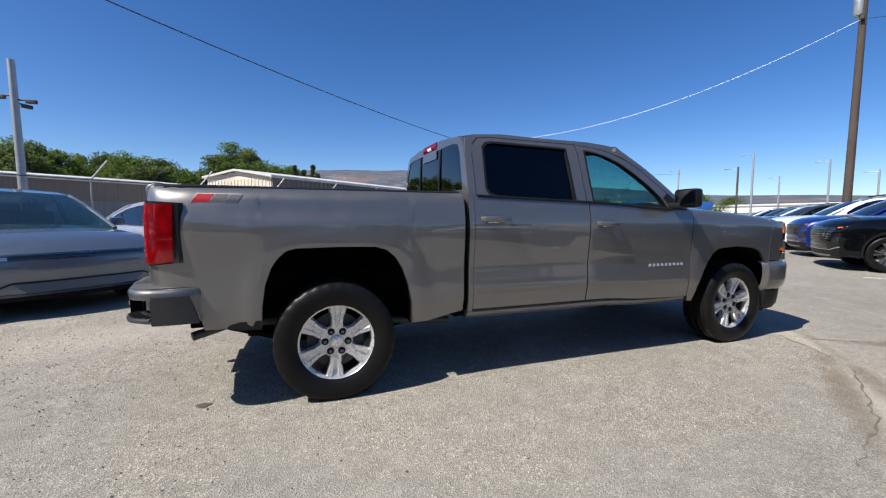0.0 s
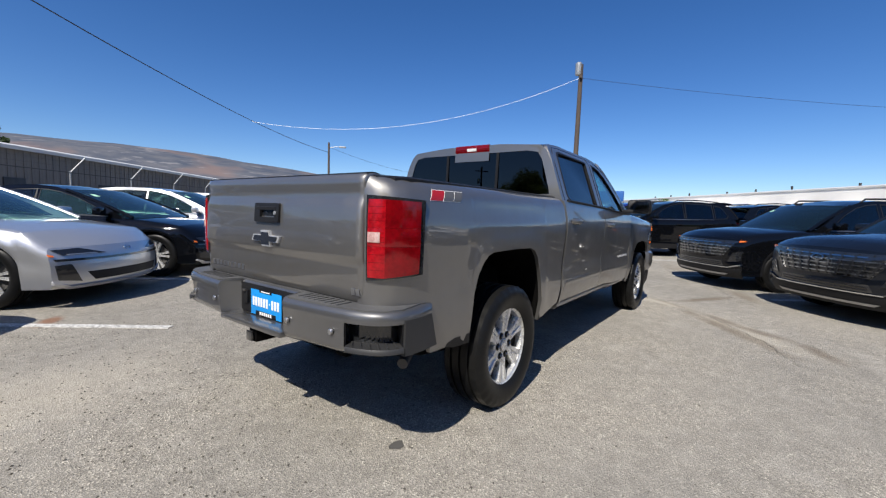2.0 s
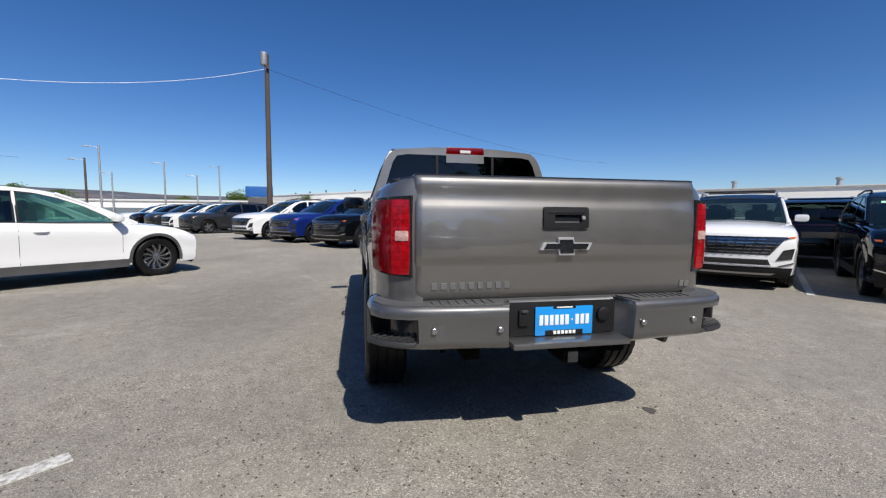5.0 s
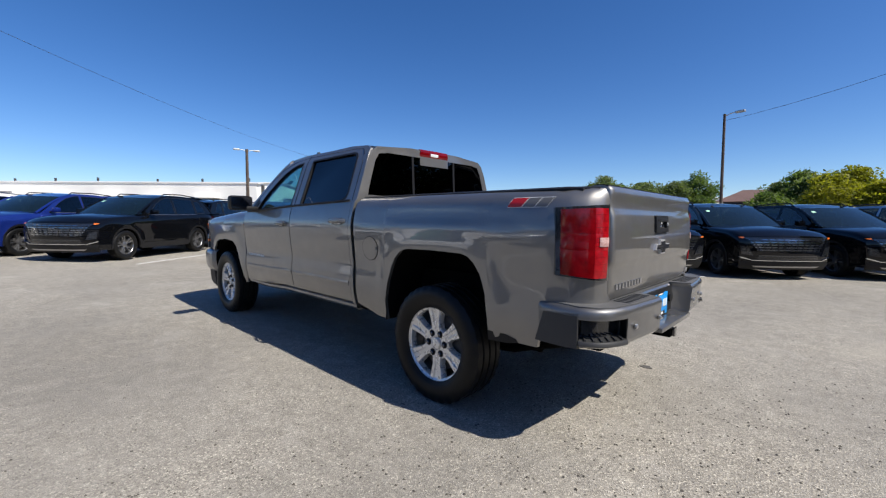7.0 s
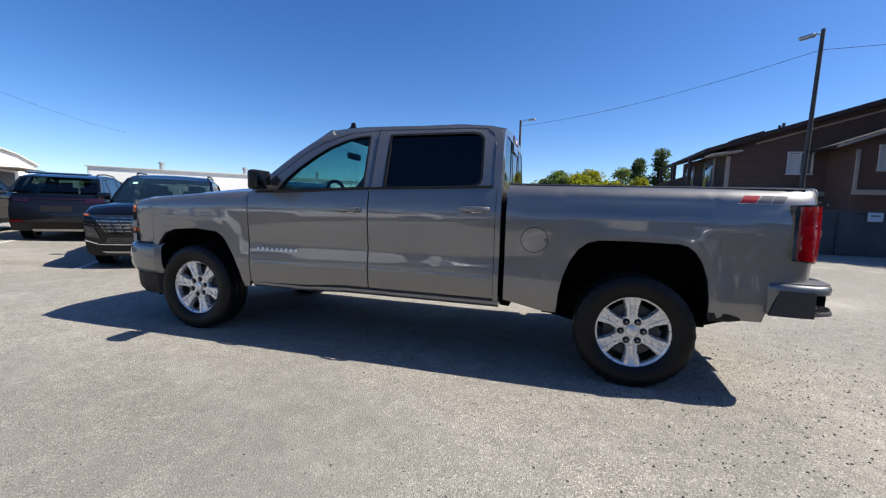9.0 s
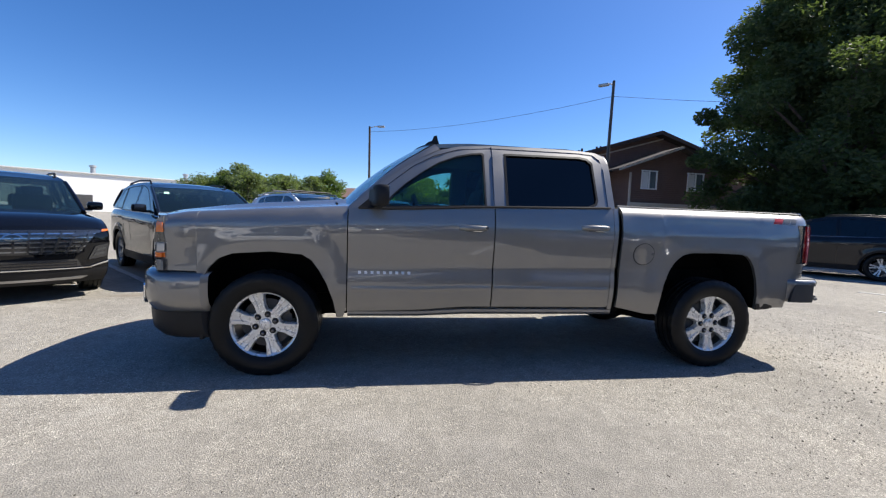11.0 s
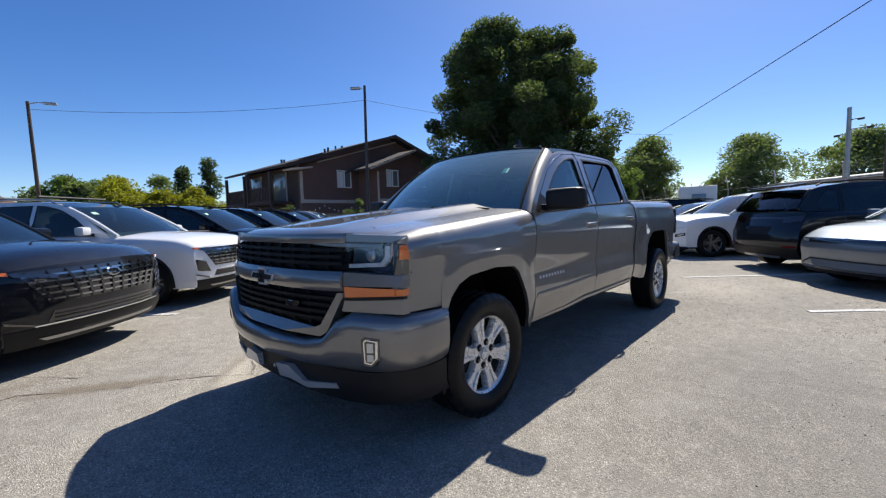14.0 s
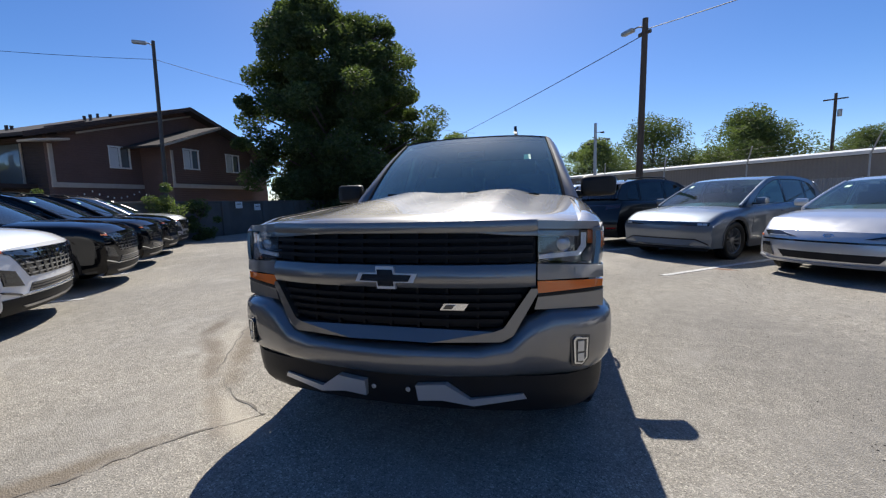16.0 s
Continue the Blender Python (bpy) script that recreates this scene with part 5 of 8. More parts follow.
    both("bed_rail_cap", lambda s: G().patch([(-0.99, 0), (0.805, 0), (0.805, 1), (-0.99, 1)], 12, 4, lambda x, v: (x, s * ((0.836 if x > -0.9 else 0.836 - (-0.9 - x) * 0.85) - 0.06 * v), 1.318 + 0.012 * math.sin(v * math.pi)), (0, 0, -0.03)), BLACK_PLASTIC)
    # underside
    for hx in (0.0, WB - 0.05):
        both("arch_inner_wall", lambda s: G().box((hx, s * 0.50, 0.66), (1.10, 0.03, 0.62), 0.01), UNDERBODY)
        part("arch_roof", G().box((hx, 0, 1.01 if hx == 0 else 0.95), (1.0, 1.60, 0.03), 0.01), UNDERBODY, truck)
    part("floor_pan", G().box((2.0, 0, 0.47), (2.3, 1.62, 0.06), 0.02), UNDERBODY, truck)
    # two plain dark boxes, added so no light shows through arches and bed
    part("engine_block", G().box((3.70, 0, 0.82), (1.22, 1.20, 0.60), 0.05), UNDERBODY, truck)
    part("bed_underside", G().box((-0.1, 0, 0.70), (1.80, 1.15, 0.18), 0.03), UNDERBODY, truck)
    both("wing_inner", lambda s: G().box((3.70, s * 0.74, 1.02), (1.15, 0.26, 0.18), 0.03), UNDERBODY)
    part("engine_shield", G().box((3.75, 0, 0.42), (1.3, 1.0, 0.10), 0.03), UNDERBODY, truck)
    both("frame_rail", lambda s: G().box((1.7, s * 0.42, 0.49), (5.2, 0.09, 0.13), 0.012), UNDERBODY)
    part("rear_axle", G().lathe([(0.045, -0.80), (0.045, -0.13), (0.14, -0.08), (0.15, 0.05), (0.10, 0.12), (0.045, 0.15), (0.045, 0.80)], 20), UNDERBODY, truck, m=pose(0, 0, HUB_Z))
    part("front_axle", G().tube([(WB, -0.8, HUB_Z), (WB, 0.8, HUB_Z)], 0.04, 10), UNDERBODY, truck)
    both("leaf_spring", lambda s: G().tube([(-0.72, s * 0.52, 0.46), (-0.35, s * 0.52, 0.34), (0, s * 0.52, 0.30), (0.35, s * 0.52, 0.34), (0.72, s * 0.52, 0.42)], 0.03, 8), UNDERBODY)
    part("fuel_tank", G().box((1.25, 0.28, 0.49), (1.1, 0.42, 0.2), 0.05), UNDERBODY, truck)
    part("spare_wheel", G().lathe([(0.001, -0.09), (0.30, -0.10), (0.35, -0.05), (0.35, 0.05), (0.30, 0.10), (0.001, 0.09)], 28, "z"), UNDERBODY, truck, m=pose(-0.62, 0, 0.68))
    part("exhaust_pipe", G().tube([(0.9, -0.55, 0.36), (-0.35, -0.60, 0.47), (-0.60, -0.68, 0.50), (-0.825, -0.79, 0.455)], 0.027, 14), DARK_STEEL, truck)
    part("hitch_receiver", G().box((-1.06, 0.0, 0.51), (0.18, 0.07, 0.07), 0.006), UNDERBODY, truck)
    part("hitch_hole", G().box((-1.166, 0.0, 0.51), (0.012, 0.052, 0.052), 0.002), LAMP_DARK, truck)
    part("hitch_beam", G().tube([(-1.0, -0.5, 0.575), (-1.0, 0.5, 0.575)], 0.03, 10), UNDERBODY, truck)
    both("arch_end_trim", lambda s: G().prism([(-0.436, 0.488), (-0.56, 0.490), (-0.625, 0.50), (-0.615, 0.518), (-0.55, 0.536), (-0.437, 0.54)], lambda x, z: (x, s * (bed_side(x, max(z, 0.5)) + 0.003), z), (0, -s * 0.03, 0)), BLACK_PLASTIC)
    # added dark box that stops light showing between cab and bed
    both("cab_gap_filler", lambda s: G().box((0.80, s * 0.70, 0.58), (0.07, 0.30, 0.34), 0.01), UNDERBODY)
    both("front_splash_guard", lambda s: G().box((4.03, s * 0.86, 0.34), (0.025, 0.16, 0.14), 0.008), BLACK_PLASTIC)
    # cabin
    part("dashboard", G().box((2.80, 0, 1.13), (0.42, 1.56, 0.24), 0.08), INTERIOR, truck)
    part("instrument_hood", G().box((2.66, 0.40, 1.25), (0.22, 0.42, 0.07), 0.03), INTERIOR, truck)
    sw = [(2.47 + 0.035 * math.sin(a) * 1.0 + 0.0, 0.40 + 0.19 * math.cos(a), 1.19 + 0.17 * math.sin(a)) for a in [i * math.pi / 12 for i in range(25)]]
    stw = part("steering_wheel", G().tube(sw, 0.016, 8), INTERIOR, truck)
    part("steering_hub", G().box((2.50, 0.40, 1.17), (0.06, 0.26, 0.09), 0.02, ry=-12), INTERIOR, stw)
    def seat_geo(y, x, w, lean):
        return G().box((x, y, 0.86), (0.55, w, 0.18), 0.06), G().box((x - 0.30, y, 1.17), (0.16, w, 0.62), 0.06, ry=-lean), G().box((x - 0.38, y, 1.54), (0.10, 0.27, 0.17), 0.04, ry=-lean)
    for y, x, w in ((0.40, 2.05, 0.56), (-0.40, 2.05, 0.56), (0.40, 1.46, 0.60), (-0.40, 1.46, 0.60)):
        a, b, c = seat_geo(y, x, w, 14 if x > 1.5 else 8)
        st = part("seat", a, INTERIOR, truck)
        part("backrest", b, INTERIOR, st)
        part("headrest", c, INTERIOR, st)
    part("centre_console", G().box((2.25, 0, 0.88), (0.8, 0.26, 0.22), 0.04), INTERIOR, truck)
    part("cabin_floor", G().box((1.95, 0, 0.56), (2.15, 1.66, 0.10), 0.02), INTERIOR, truck)
    part("headliner", G().patch([(0.93, -0.63), (2.38, -0.63), (2.38, 0.63), (0.93, 0.63)], 6, 6, lambda x, y: (x, y, roof_z(x, y) - 0.045), (0, 0, -0.01)), HEADLINER, truck)
    part("rear_view_mirror", G().box((2.52, 0.0, 1.63), (0.04, 0.24, 0.065), 0.02), BLACK_PLASTIC, truck)
    both("door_card", lambda s: G().box((1.93, s * 0.79, 1.0), (1.95, 0.05, 0.46), 0.02), INTERIOR)
    for x in (0.0, WB):
        for s in (1, -1):
            wheel(truck, (x, s * 0.825, HUB_Z), s, "truck", 0.381, 0.25, 0.265, ALLOY, turn=(17 if x else 3) * s)
    return truck


# how the body stands on its springs: panel lines along the truck, and the lift of the cab and of the bed
LONG = lerp([(-0.3, 0.0), (0.446, 0.060), (0.805, 0.075), (0.842, 0.078), (0.925, 0.035), (1.10, 0.040), (1.89, 0.065), (2.1, 0.052), (3.03, 0.042), (3.55, 0.022), (4.05, 0.036), (4.25, 0.0)])
CAB_LIFT = lerp([(0.30, 0.0), (0.40, 0.043), (0.455, 0.055), (0.56, 0.045), (0.645, 0.032), (0.76, 0.021), (1.14, 0.022), (1.30, 0.029), (1.45, 0.030), (1.69, 0.037), (1.75, 0.044), (1.85, 0.044)])
BED_LIFT = lerp([(0.46, 0.0), (0.50, 0.012), (0.70, 0.018), (0.775, 0.025), (0.86, 0.027), (1.05, 0.023), (1.22, 0.018), (1.318, 0.028), (1.36, 0.022)])
FORE = lerp([(2.1, 1.0), (2.5, 0.6), (3.05, 0.6), (3.9, 0.0)])
AFT = lerp([(0.55, 0.0), (0.80, 1.0)])


def settle(truck):
    for ob in truck.children_recursive:
        line = [ob] + ([ob.parent] if ob.parent != truck else [])
        line += [line[-1].parent] if line[-1].parent not in (truck, None) else []
        if ob.type != "MESH" or any(q.name.split(".")[0] in ("wheel", "rear_bumper", "rear_axle", "front_axle", "leaf_spring", "front_valance", "front_bumper", "exhaust_pipe", "hitch_receiver", "hitch_hole", "hitch_beam") for q in line):
            continue
        m = Matrix.Identity(4)
        for q in line:
            m = q.matrix_basis @ m
        back = m.inverted()
        for v in ob.data.vertices:
            p = m @ v.co
            k = AFT(p.x)
            p.z += (CAB_LIFT(p.z) * k + BED_LIFT(p.z) * (1 - k)) * FORE(p.x)
            p.x += LONG(p.x)
            v.co = back @ p


settle(pickup())


# ---- other cars: x forward from the front axle, y left, z up ----
def arch_cut(x, wb, r, ra, sill):
    z = sill
    for hx in (0.0, -wb):
        d = abs(x - hx)
        if d < ra:
            z = max(z, r - 0.02 + math.sqrt(ra * ra - d * d))
    return z


SUV = dict(wb=2.70, fo=0.93, ro=0.95, W=0.925, r=0.355, ra=0.42, sill=0.27, rim=0.245, tw=0.235, wheel="star", curve=(0.20, 0.12),
           belt=[(-3.7, 1.13), (-2.6, 1.12), (-1.0, 1.07), (-0.3, 1.05), (0.5, 0.995), (0.80, 0.94), (0.93, 0.88)],
           mid=[(-3.7, 1.15), (-0.62, 1.15), (-0.45, 1.135), (0.2, 1.105), (0.65, 1.05), (0.82, 1.005), (0.90, 0.96), (0.93, 0.92)],
           nose=[(0.2, -0.10), (0.32, -0.02), (0.5, 0.0), (0.78, 0.0), (0.90, -0.03), (1.0, -0.09)], tail=[(0.25, 0.12), (0.45, 0.0), (0.75, 0.02), (0.95, 0.10), (1.12, 0.16)],
           side=[(-0.52, 1.06), (-0.75, 1.20), (-1.02, 1.40), (-1.25, 1.53), (-1.45, 1.60), (-1.8, 1.645), (-2.4, 1.645), (-2.9, 1.60), (-3.2, 1.54), (-3.33, 1.44), (-3.48, 1.15), (-2.6, 1.12), (-1.0, 1.07)],
           wins=([(-0.80, 1.105), (-0.95, 1.22), (-1.15, 1.375), (-1.38, 1.50), (-1.60, 1.56), (-1.78, 1.575), (-1.80, 1.115)], [(-1.87, 1.12), (-1.86, 1.575), (-2.3, 1.575), (-2.68, 1.55), (-2.72, 1.13)], [(-2.79, 1.15), (-2.76, 1.54), (-2.98, 1.50), (-3.18, 1.24), (-3.12, 1.17)]),
           cowl=(-0.46, 1.09), front=(-1.27, 1.60), back=(-3.22, 1.585), tailg=(-3.50, 1.19), slope=0.30, roofc=1.665, clad=True, rails=True)
HATCH = dict(wb=3.0, fo=0.85, ro=0.80, W=0.945, r=0.36, ra=0.425, sill=0.25, rim=0.25, tw=0.235, wheel="blade", curve=(0.16, 0.10),
             belt=[(-3.8, 1.06), (-2.4, 1.03), (-1.0, 0.99), (-0.2, 0.955), (0.4, 0.89), (0.7, 0.81), (0.85, 0.735)],
             mid=[(-3.8, 1.08), (-0.6, 1.06), (-0.35, 1.03), (0.2, 0.965), (0.55, 0.89), (0.74, 0.815), (0.85, 0.745)],
             nose=[(0.2, -0.08), (0.30, 0.0), (0.42, -0.01), (0.55, 0.02), (0.70, 0.0), (0.9, -0.08)], tail=[(0.25, 0.10), (0.45, 0.0), (0.75, 0.0), (1.08, 0.12)],
             side=[(-0.32, 0.97), (-0.6, 1.15), (-0.95, 1.34), (-1.25, 1.46), (-1.55, 1.535), (-2.0, 1.575), (-2.6, 1.57), (-3.1, 1.51), (-3.4, 1.40), (-3.62, 1.08), (-2.4, 1.03), (-1.0, 0.99)],
             wins=([(-0.62, 1.02), (-0.80, 1.15), (-1.05, 1.29), (-1.35, 1.41), (-1.62, 1.475), (-1.83, 1.495), (-1.84, 1.03)], [(-1.90, 1.035), (-1.89, 1.497), (-2.35, 1.50), (-2.72, 1.475), (-2.74, 1.05)], [(-2.81, 1.065), (-2.79, 1.465), (-3.08, 1.41), (-3.25, 1.27), (-3.22, 1.10)]),
             cowl=(-0.28, 1.0), front=(-1.38, 1.53), back=(-3.30, 1.46), tailg=(-3.62, 1.10), slope=0.30, roofc=1.60, clad=False, rails=False)
SEDAN = dict(wb=2.95, fo=0.90, ro=1.0, W=0.94, r=0.355, ra=0.415, sill=0.23, rim=0.25, tw=0.235, wheel="star", curve=(0.26, 0.22),
             belt=[(-3.95, 0.92), (-3.4, 0.96), (-2.4, 0.97), (-1.0, 0.95), (-0.2, 0.92), (0.45, 0.84), (0.9, 0.68)],
             mid=[(-3.95, 0.96), (-3.5, 1.0), (-0.7, 1.02), (-0.4, 0.985), (0.1, 0.93), (0.5, 0.86), (0.78, 0.77), (0.9, 0.69)],
             nose=[(0.18, -0.10), (0.28, 0.0), (0.45, 0.0), (0.58, -0.02), (0.75, -0.12)], tail=[(0.25, 0.12), (0.5, 0.0), (0.8, 0.06), (0.95, 0.10)],
             side=[(-0.42, 0.93), (-0.7, 1.08), (-1.05, 1.25), (-1.35, 1.36), (-1.65, 1.43), (-1.95, 1.455), (-2.3, 1.44), (-2.7, 1.37), (-3.1, 1.25), (-3.5, 1.05), (-3.55, 0.98), (-2.4, 0.97), (-1.0, 0.95)],
             wins=([(-0.72, 0.985), (-0.95, 1.125), (-1.25, 1.26), (-1.5, 1.34), (-1.72, 1.375), (-1.83, 1.38), (-1.85, 1.0)], [(-1.91, 1.0), (-1.89, 1.38), (-2.2, 1.365), (-2.6, 1.30), (-2.95, 1.19), (-3.08, 1.11), (-2.9, 1.02)]),
             cowl=(-0.36, 0.965), front=(-1.45, 1.41), back=(-2.55, 1.40), tailg=(-3.55, 1.03), slope=0.33, roofc=1.48, clad=False, rails=False)


def car(spec, coat, style, name, label, category="car", group="", rim_mat=MACHINED, rack=False):
    S = spec
    wb, fo, ro, W, r = S["wb"], S["fo"], S["ro"], S["W"], S["r"]
    xa, xz = fo - 0.75, -(wb + ro)
    belt, mid, nose, tail = lerp(S["belt"]), lerp(S["mid"]), lerp(S["nose"]), lerp(S["tail"])
    root = thing(name, label, category, group)

    def bend(x, y, z):
        if x > xa:
            u = (x - xa) / 0.75
            x += u * u * nose(z) - u * u * S["curve"][0] * (abs(y) / W) ** 2.4
        elif x < xz + 0.6:
            u = (xz + 0.6 - x) / 0.6
            x += u * u * tail(z) + u * u * S["curve"][1] * (abs(y) / W) ** 2.4
        return (x, y, z)

    def half(x, z):
        w = W - 0.03 * max(0, (x - 0.35) / (fo - 0.35)) ** 2 - 0.04 * max(0, (-wb - 0.2 - x) / (ro - 0.2)) ** 2
        top = belt(x)
        w -= 0.05 * max(0, 1 - (top - z) / 0.10) ** 2 + 0.03 * max(0, 1 - (z - S["sill"]) / 0.18)
        w += 0.014 * math.exp(-((z - top + 0.16) / 0.05) ** 2) - 0.018 * math.exp(-((z - 0.52) / 0.10) ** 2)
        for hx in (0.0, -wb):
            w += 0.016 * math.exp(-((math.hypot(x - hx, z - r) - S["ra"] - 0.03) / 0.06) ** 2)
        return w

    steps = (0, 0.05, 0.13, 0.25, 0.4, 0.55, 0.7, 0.82, 0.91, 0.96, 1)
    xs = set(span(xz, fo, 44))
    for hx in (0.0, -wb):
        xs |= {hx + S["ra"] * math.cos(a) for a in span(0, math.pi, 26)} | {hx - S["ra"] - 0.002, hx + S["ra"] + 0.002}
    rows = []
    for x in sorted(min(fo, max(xz, q)) for q in xs if xz - 1e-6 <= q <= fo + 1e-6):
        lo, hi = arch_cut(x, wb, r, S["ra"], S["sill"]), belt(x)
        left = [(half(x, lo + (hi - lo) * t), lo + (hi - lo) * t) for t in steps]
        w = left[-1][0]
        c = max(mid(x), hi - 0.02)
        over = [(w * k, hi + (c - hi) * (1 - k ** 2.2) ** 0.8) for k in (0.93, 0.8, 0.55, 0.28)]
        prof = left + over
        rows.append([bend(x, y, z) for y, z in prof] + [bend(x, 0, c)] + [bend(x, -y, z) for y, z in reversed(prof)])
    g = G().grid(rows)
    for x in (xz, fo):
        lo, hi = S["sill"], belt(x)
        cap = [[bend(x, half(x, lo + (hi - lo) * t) * k, lo + (hi - lo) * t) for k in span(-1, 1, 12)] for t in steps]
        w, c = half(x, hi), max(mid(x), hi - 0.02)
        cap.append([bend(x, w * k, hi + (c - hi) * max(0, 1 - abs(k) ** 2.2) ** 0.8) for k in span(-1, 1, 12)])
        g.grid(cap)
    part("body", g, coat, root, angle=40)
    part("underfloor", G().box((-wb / 2, 0, 0.36), (wb + fo + ro - 0.5, W * 1.5, 0.2), 0.05), UNDERBODY, root)
    for hx in (0.0, -wb):
        for s in (1, -1):
            arc = [(hx + (S["ra"] + 0.004) * math.cos(a), r - 0.02 + (S["ra"] + 0.004) * math.sin(a)) for a in span(0, math.pi, 14)]
            part("arch_liner", G().solid([[(x, s * (W - 0.05), z), (x, s * 0.45, z)] for x, z in arc], [[(x, s * (W - 0.05), z + 0.015), (x, s * 0.45, z + 0.015)] for x, z in arc]), UNDERBODY, root)
            if S["clad"] or style == "hatch":
                big = [(hx + (S["ra"] + 0.045) * math.cos(a), r - 0.02 + (S["ra"] + 0.045) * math.sin(a)) for a in span(-0.12, math.pi + 0.12, 20)]
                small = [(hx + (S["ra"] - 0.006) * math.cos(a), r - 0.02 + (S["ra"] - 0.006) * math.sin(a)) for a in span(-0.12, math.pi + 0.12, 20)]
                fn = lambda p: bend(p[0], s * (half(p[0], p[1]) + 0.006), p[1])
                part("arch_cladding", G().solid([[fn(a), fn(b)] for a, b in zip(small, big)], [[(q[0], q[1] - s * 0.03, q[2]) for q in (fn(a), fn(b))] for a, b in zip(small, big)]), BLACK_PLASTIC if S["clad"] else GREY_PLASTIC, root)
            wheel(root, (hx, s * (W - S["tw"] / 2 - 0.012), r), s, S["wheel"], r, S["rim"], S["tw"], rim_mat, turn=13 * s)
    x0, x1 = -wb + S["ra"] + 0.04, -S["ra"] - 0.04
    for s in (1, -1):
        part("sill", G().patch([(x0, S["sill"] - 0.03), (x1, S["sill"] - 0.03), (x1, S["sill"] + 0.11), (x0, S["sill"] + 0.11)], 10, 3, lambda x, z: (x, s * (half(x, max(z, S["sill"])) + 0.004), z), (0, -s * 0.05, 0)), BLACK_PLASTIC if S["clad"] else GREY_PLASTIC, root)
    # greenhouse
    zb = S["side"][-1][1]
    up = lambda z: W - 0.055 - S["slope"] * (z - zb) - 0.5 * max(0, z - S["roofc"] + 0.10)
    for s in (1, -1):
        part("window_frame", G().prism(S["side"], lambda x, z: (x, s * up(z), z), (0, -s * 0.04, 0), S["wins"]), coat, root)
        for win in S["wins"]:
            part("side_window", G().prism(win, lambda x, z: (x, s * (up(z) + 0.001), z), (0, -s * 0.006, 0)), GLASS_CLEAR if style in ("hatch", "sedan") and win is S["wins"][0] else GLASS_CAR, root, "dark car glass")
            cx, cz = sum(p[0] for p in win) / len(win), sum(p[1] for p in win) / len(win)
            part("window_trim", G().prism([(cx + (x - cx) * 1.05, cz + (z - cz) * 1.07) for x, z in win], lambda x, z: (x, s * (up(z) + 0.003), z), (0, -s * 0.01, 0), [[(cx + (x - cx) * 0.99, cz + (z - cz) * 0.985) for x, z in win]]), BLACK_PLASTIC, root)
        bright = [(x, s * (up(z) + 0.006), z - 0.012) for x, z in ((S["wins"][0][0][0], S["wins"][0][0][1]), (S["wins"][0][-1][0], S["wins"][0][-1][1]), (S["wins"][1][-1][0], S["wins"][1][-1][1]))]
        part("window_line", G().tube(bright, 0.008, 5), SATIN, root)
        mx, mz = S["wins"][0][0][0] - 0.02, S["wins"][0][0][1] + 0.07
        mir = part("mirror", G().box((mx, s * (W + 0.09), mz), (0.13, 0.20, 0.13), 0.045, rz=-s * 12), coat, root)
        part("mirror_arm", G().box((mx, s * (W - 0.02), mz - 0.055), (0.06, 0.16, 0.035), 0.012), BLACK_PLASTIC, mir)
        for hx in (-1.62, -2.55):
            z = belt(hx) - 0.13
            part("door_handle", G().tube([(hx - 0.09, s * (half(hx, z) + 0.004), z), (hx - 0.05, s * (half(hx, z) + 0.022), z), (hx + 0.05, s * (half(hx, z) + 0.022), z), (hx + 0.09, s * (half(hx, z) + 0.004), z)], 0.012, 6), coat, root)
        for xx in (S["wins"][0][-1][0] - 0.03, -0.62 if S["clad"] else -0.55, S["wins"][1][-1][0] - 0.04):
            zz = [max(arch_cut(xx, wb, r, S["ra"] + 0.03, S["sill"] + 0.12), S["sill"] + 0.12), belt(xx) - 0.01]
            part("door_gap", G().tube([(xx, s * (half(xx, z) - 0.001), z) for z in span(zz[0], zz[1], 6)], 0.004, 5), LAMP_DARK, root)
        if S["rails"]:
            part("roof_rail", G().tube([(x, s * (up(1.60) - 0.05), z) for x, z in ((-1.55, 1.61), (-1.65, 1.675), (-2.3, 1.695), (-2.95, 1.655), (-3.05, 1.61))], 0.016, 8), SATIN if coat is WHITE_PAINT else BLACK_PLASTIC, root)
    top = lerp([(x, z) for x, z in S["side"][2:-3]])
    (fx, fz), (bx, bz) = S["front"], S["back"]
    rows = []
    for u in (0, 0.04, 0.12, 0.25, 0.4, 0.55, 0.7, 0.85, 0.95, 1):
        row = []
        for k in span(-1, 1, 12):
            x = (bx + 0.06 * (1 - k * k)*-1) * (1 - u) + (fx + 0.10 * (1 - k * k)) * u
            ze = top(max(min(x, fx), bx))
            row.append((x, k * (up(ze) - 0.005), ze + (S["roofc"] - max(q[1] for q in S["side"])) * (1 - k * k) + 0.004))
        rows.append(row)
    part("roof", G().solid(rows, [[(x, y, z - 0.02) for x, y, z in q] for q in rows]), BLACK_PAINT if rack else coat, root)
    for nm, (cx, cz), line, bow in (("windscreen", S["cowl"], rows[-1], 0.16), ("rear_window", S["tailg"], rows[0], -0.10)):
        sheet = []
        for v in span(0, 1, 6):
            sheet.append([((cx + bow * (1 - k * k)) * (1 - v) + p[0] * v, k * (W - 0.10) * (1 - v) + p[1] * v, cz * (1 - v) + p[2] * v + 0.02 * math.sin(math.pi * v)) for k, p in zip(span(-1, 1, 12), line)])
        part(nm, G().grid(sheet), GLASS_CLEAR if style in ("hatch", "sedan") and nm == "windscreen" else GLASS_SCREEN if nm == "windscreen" else GLASS_CAR, root, "dark car glass")
        if nm == "windscreen":
            c00, c01, c10, c11 = Vector(sheet[5][2]), Vector(sheet[5][1]), Vector(sheet[4][2]), Vector(sheet[4][1])
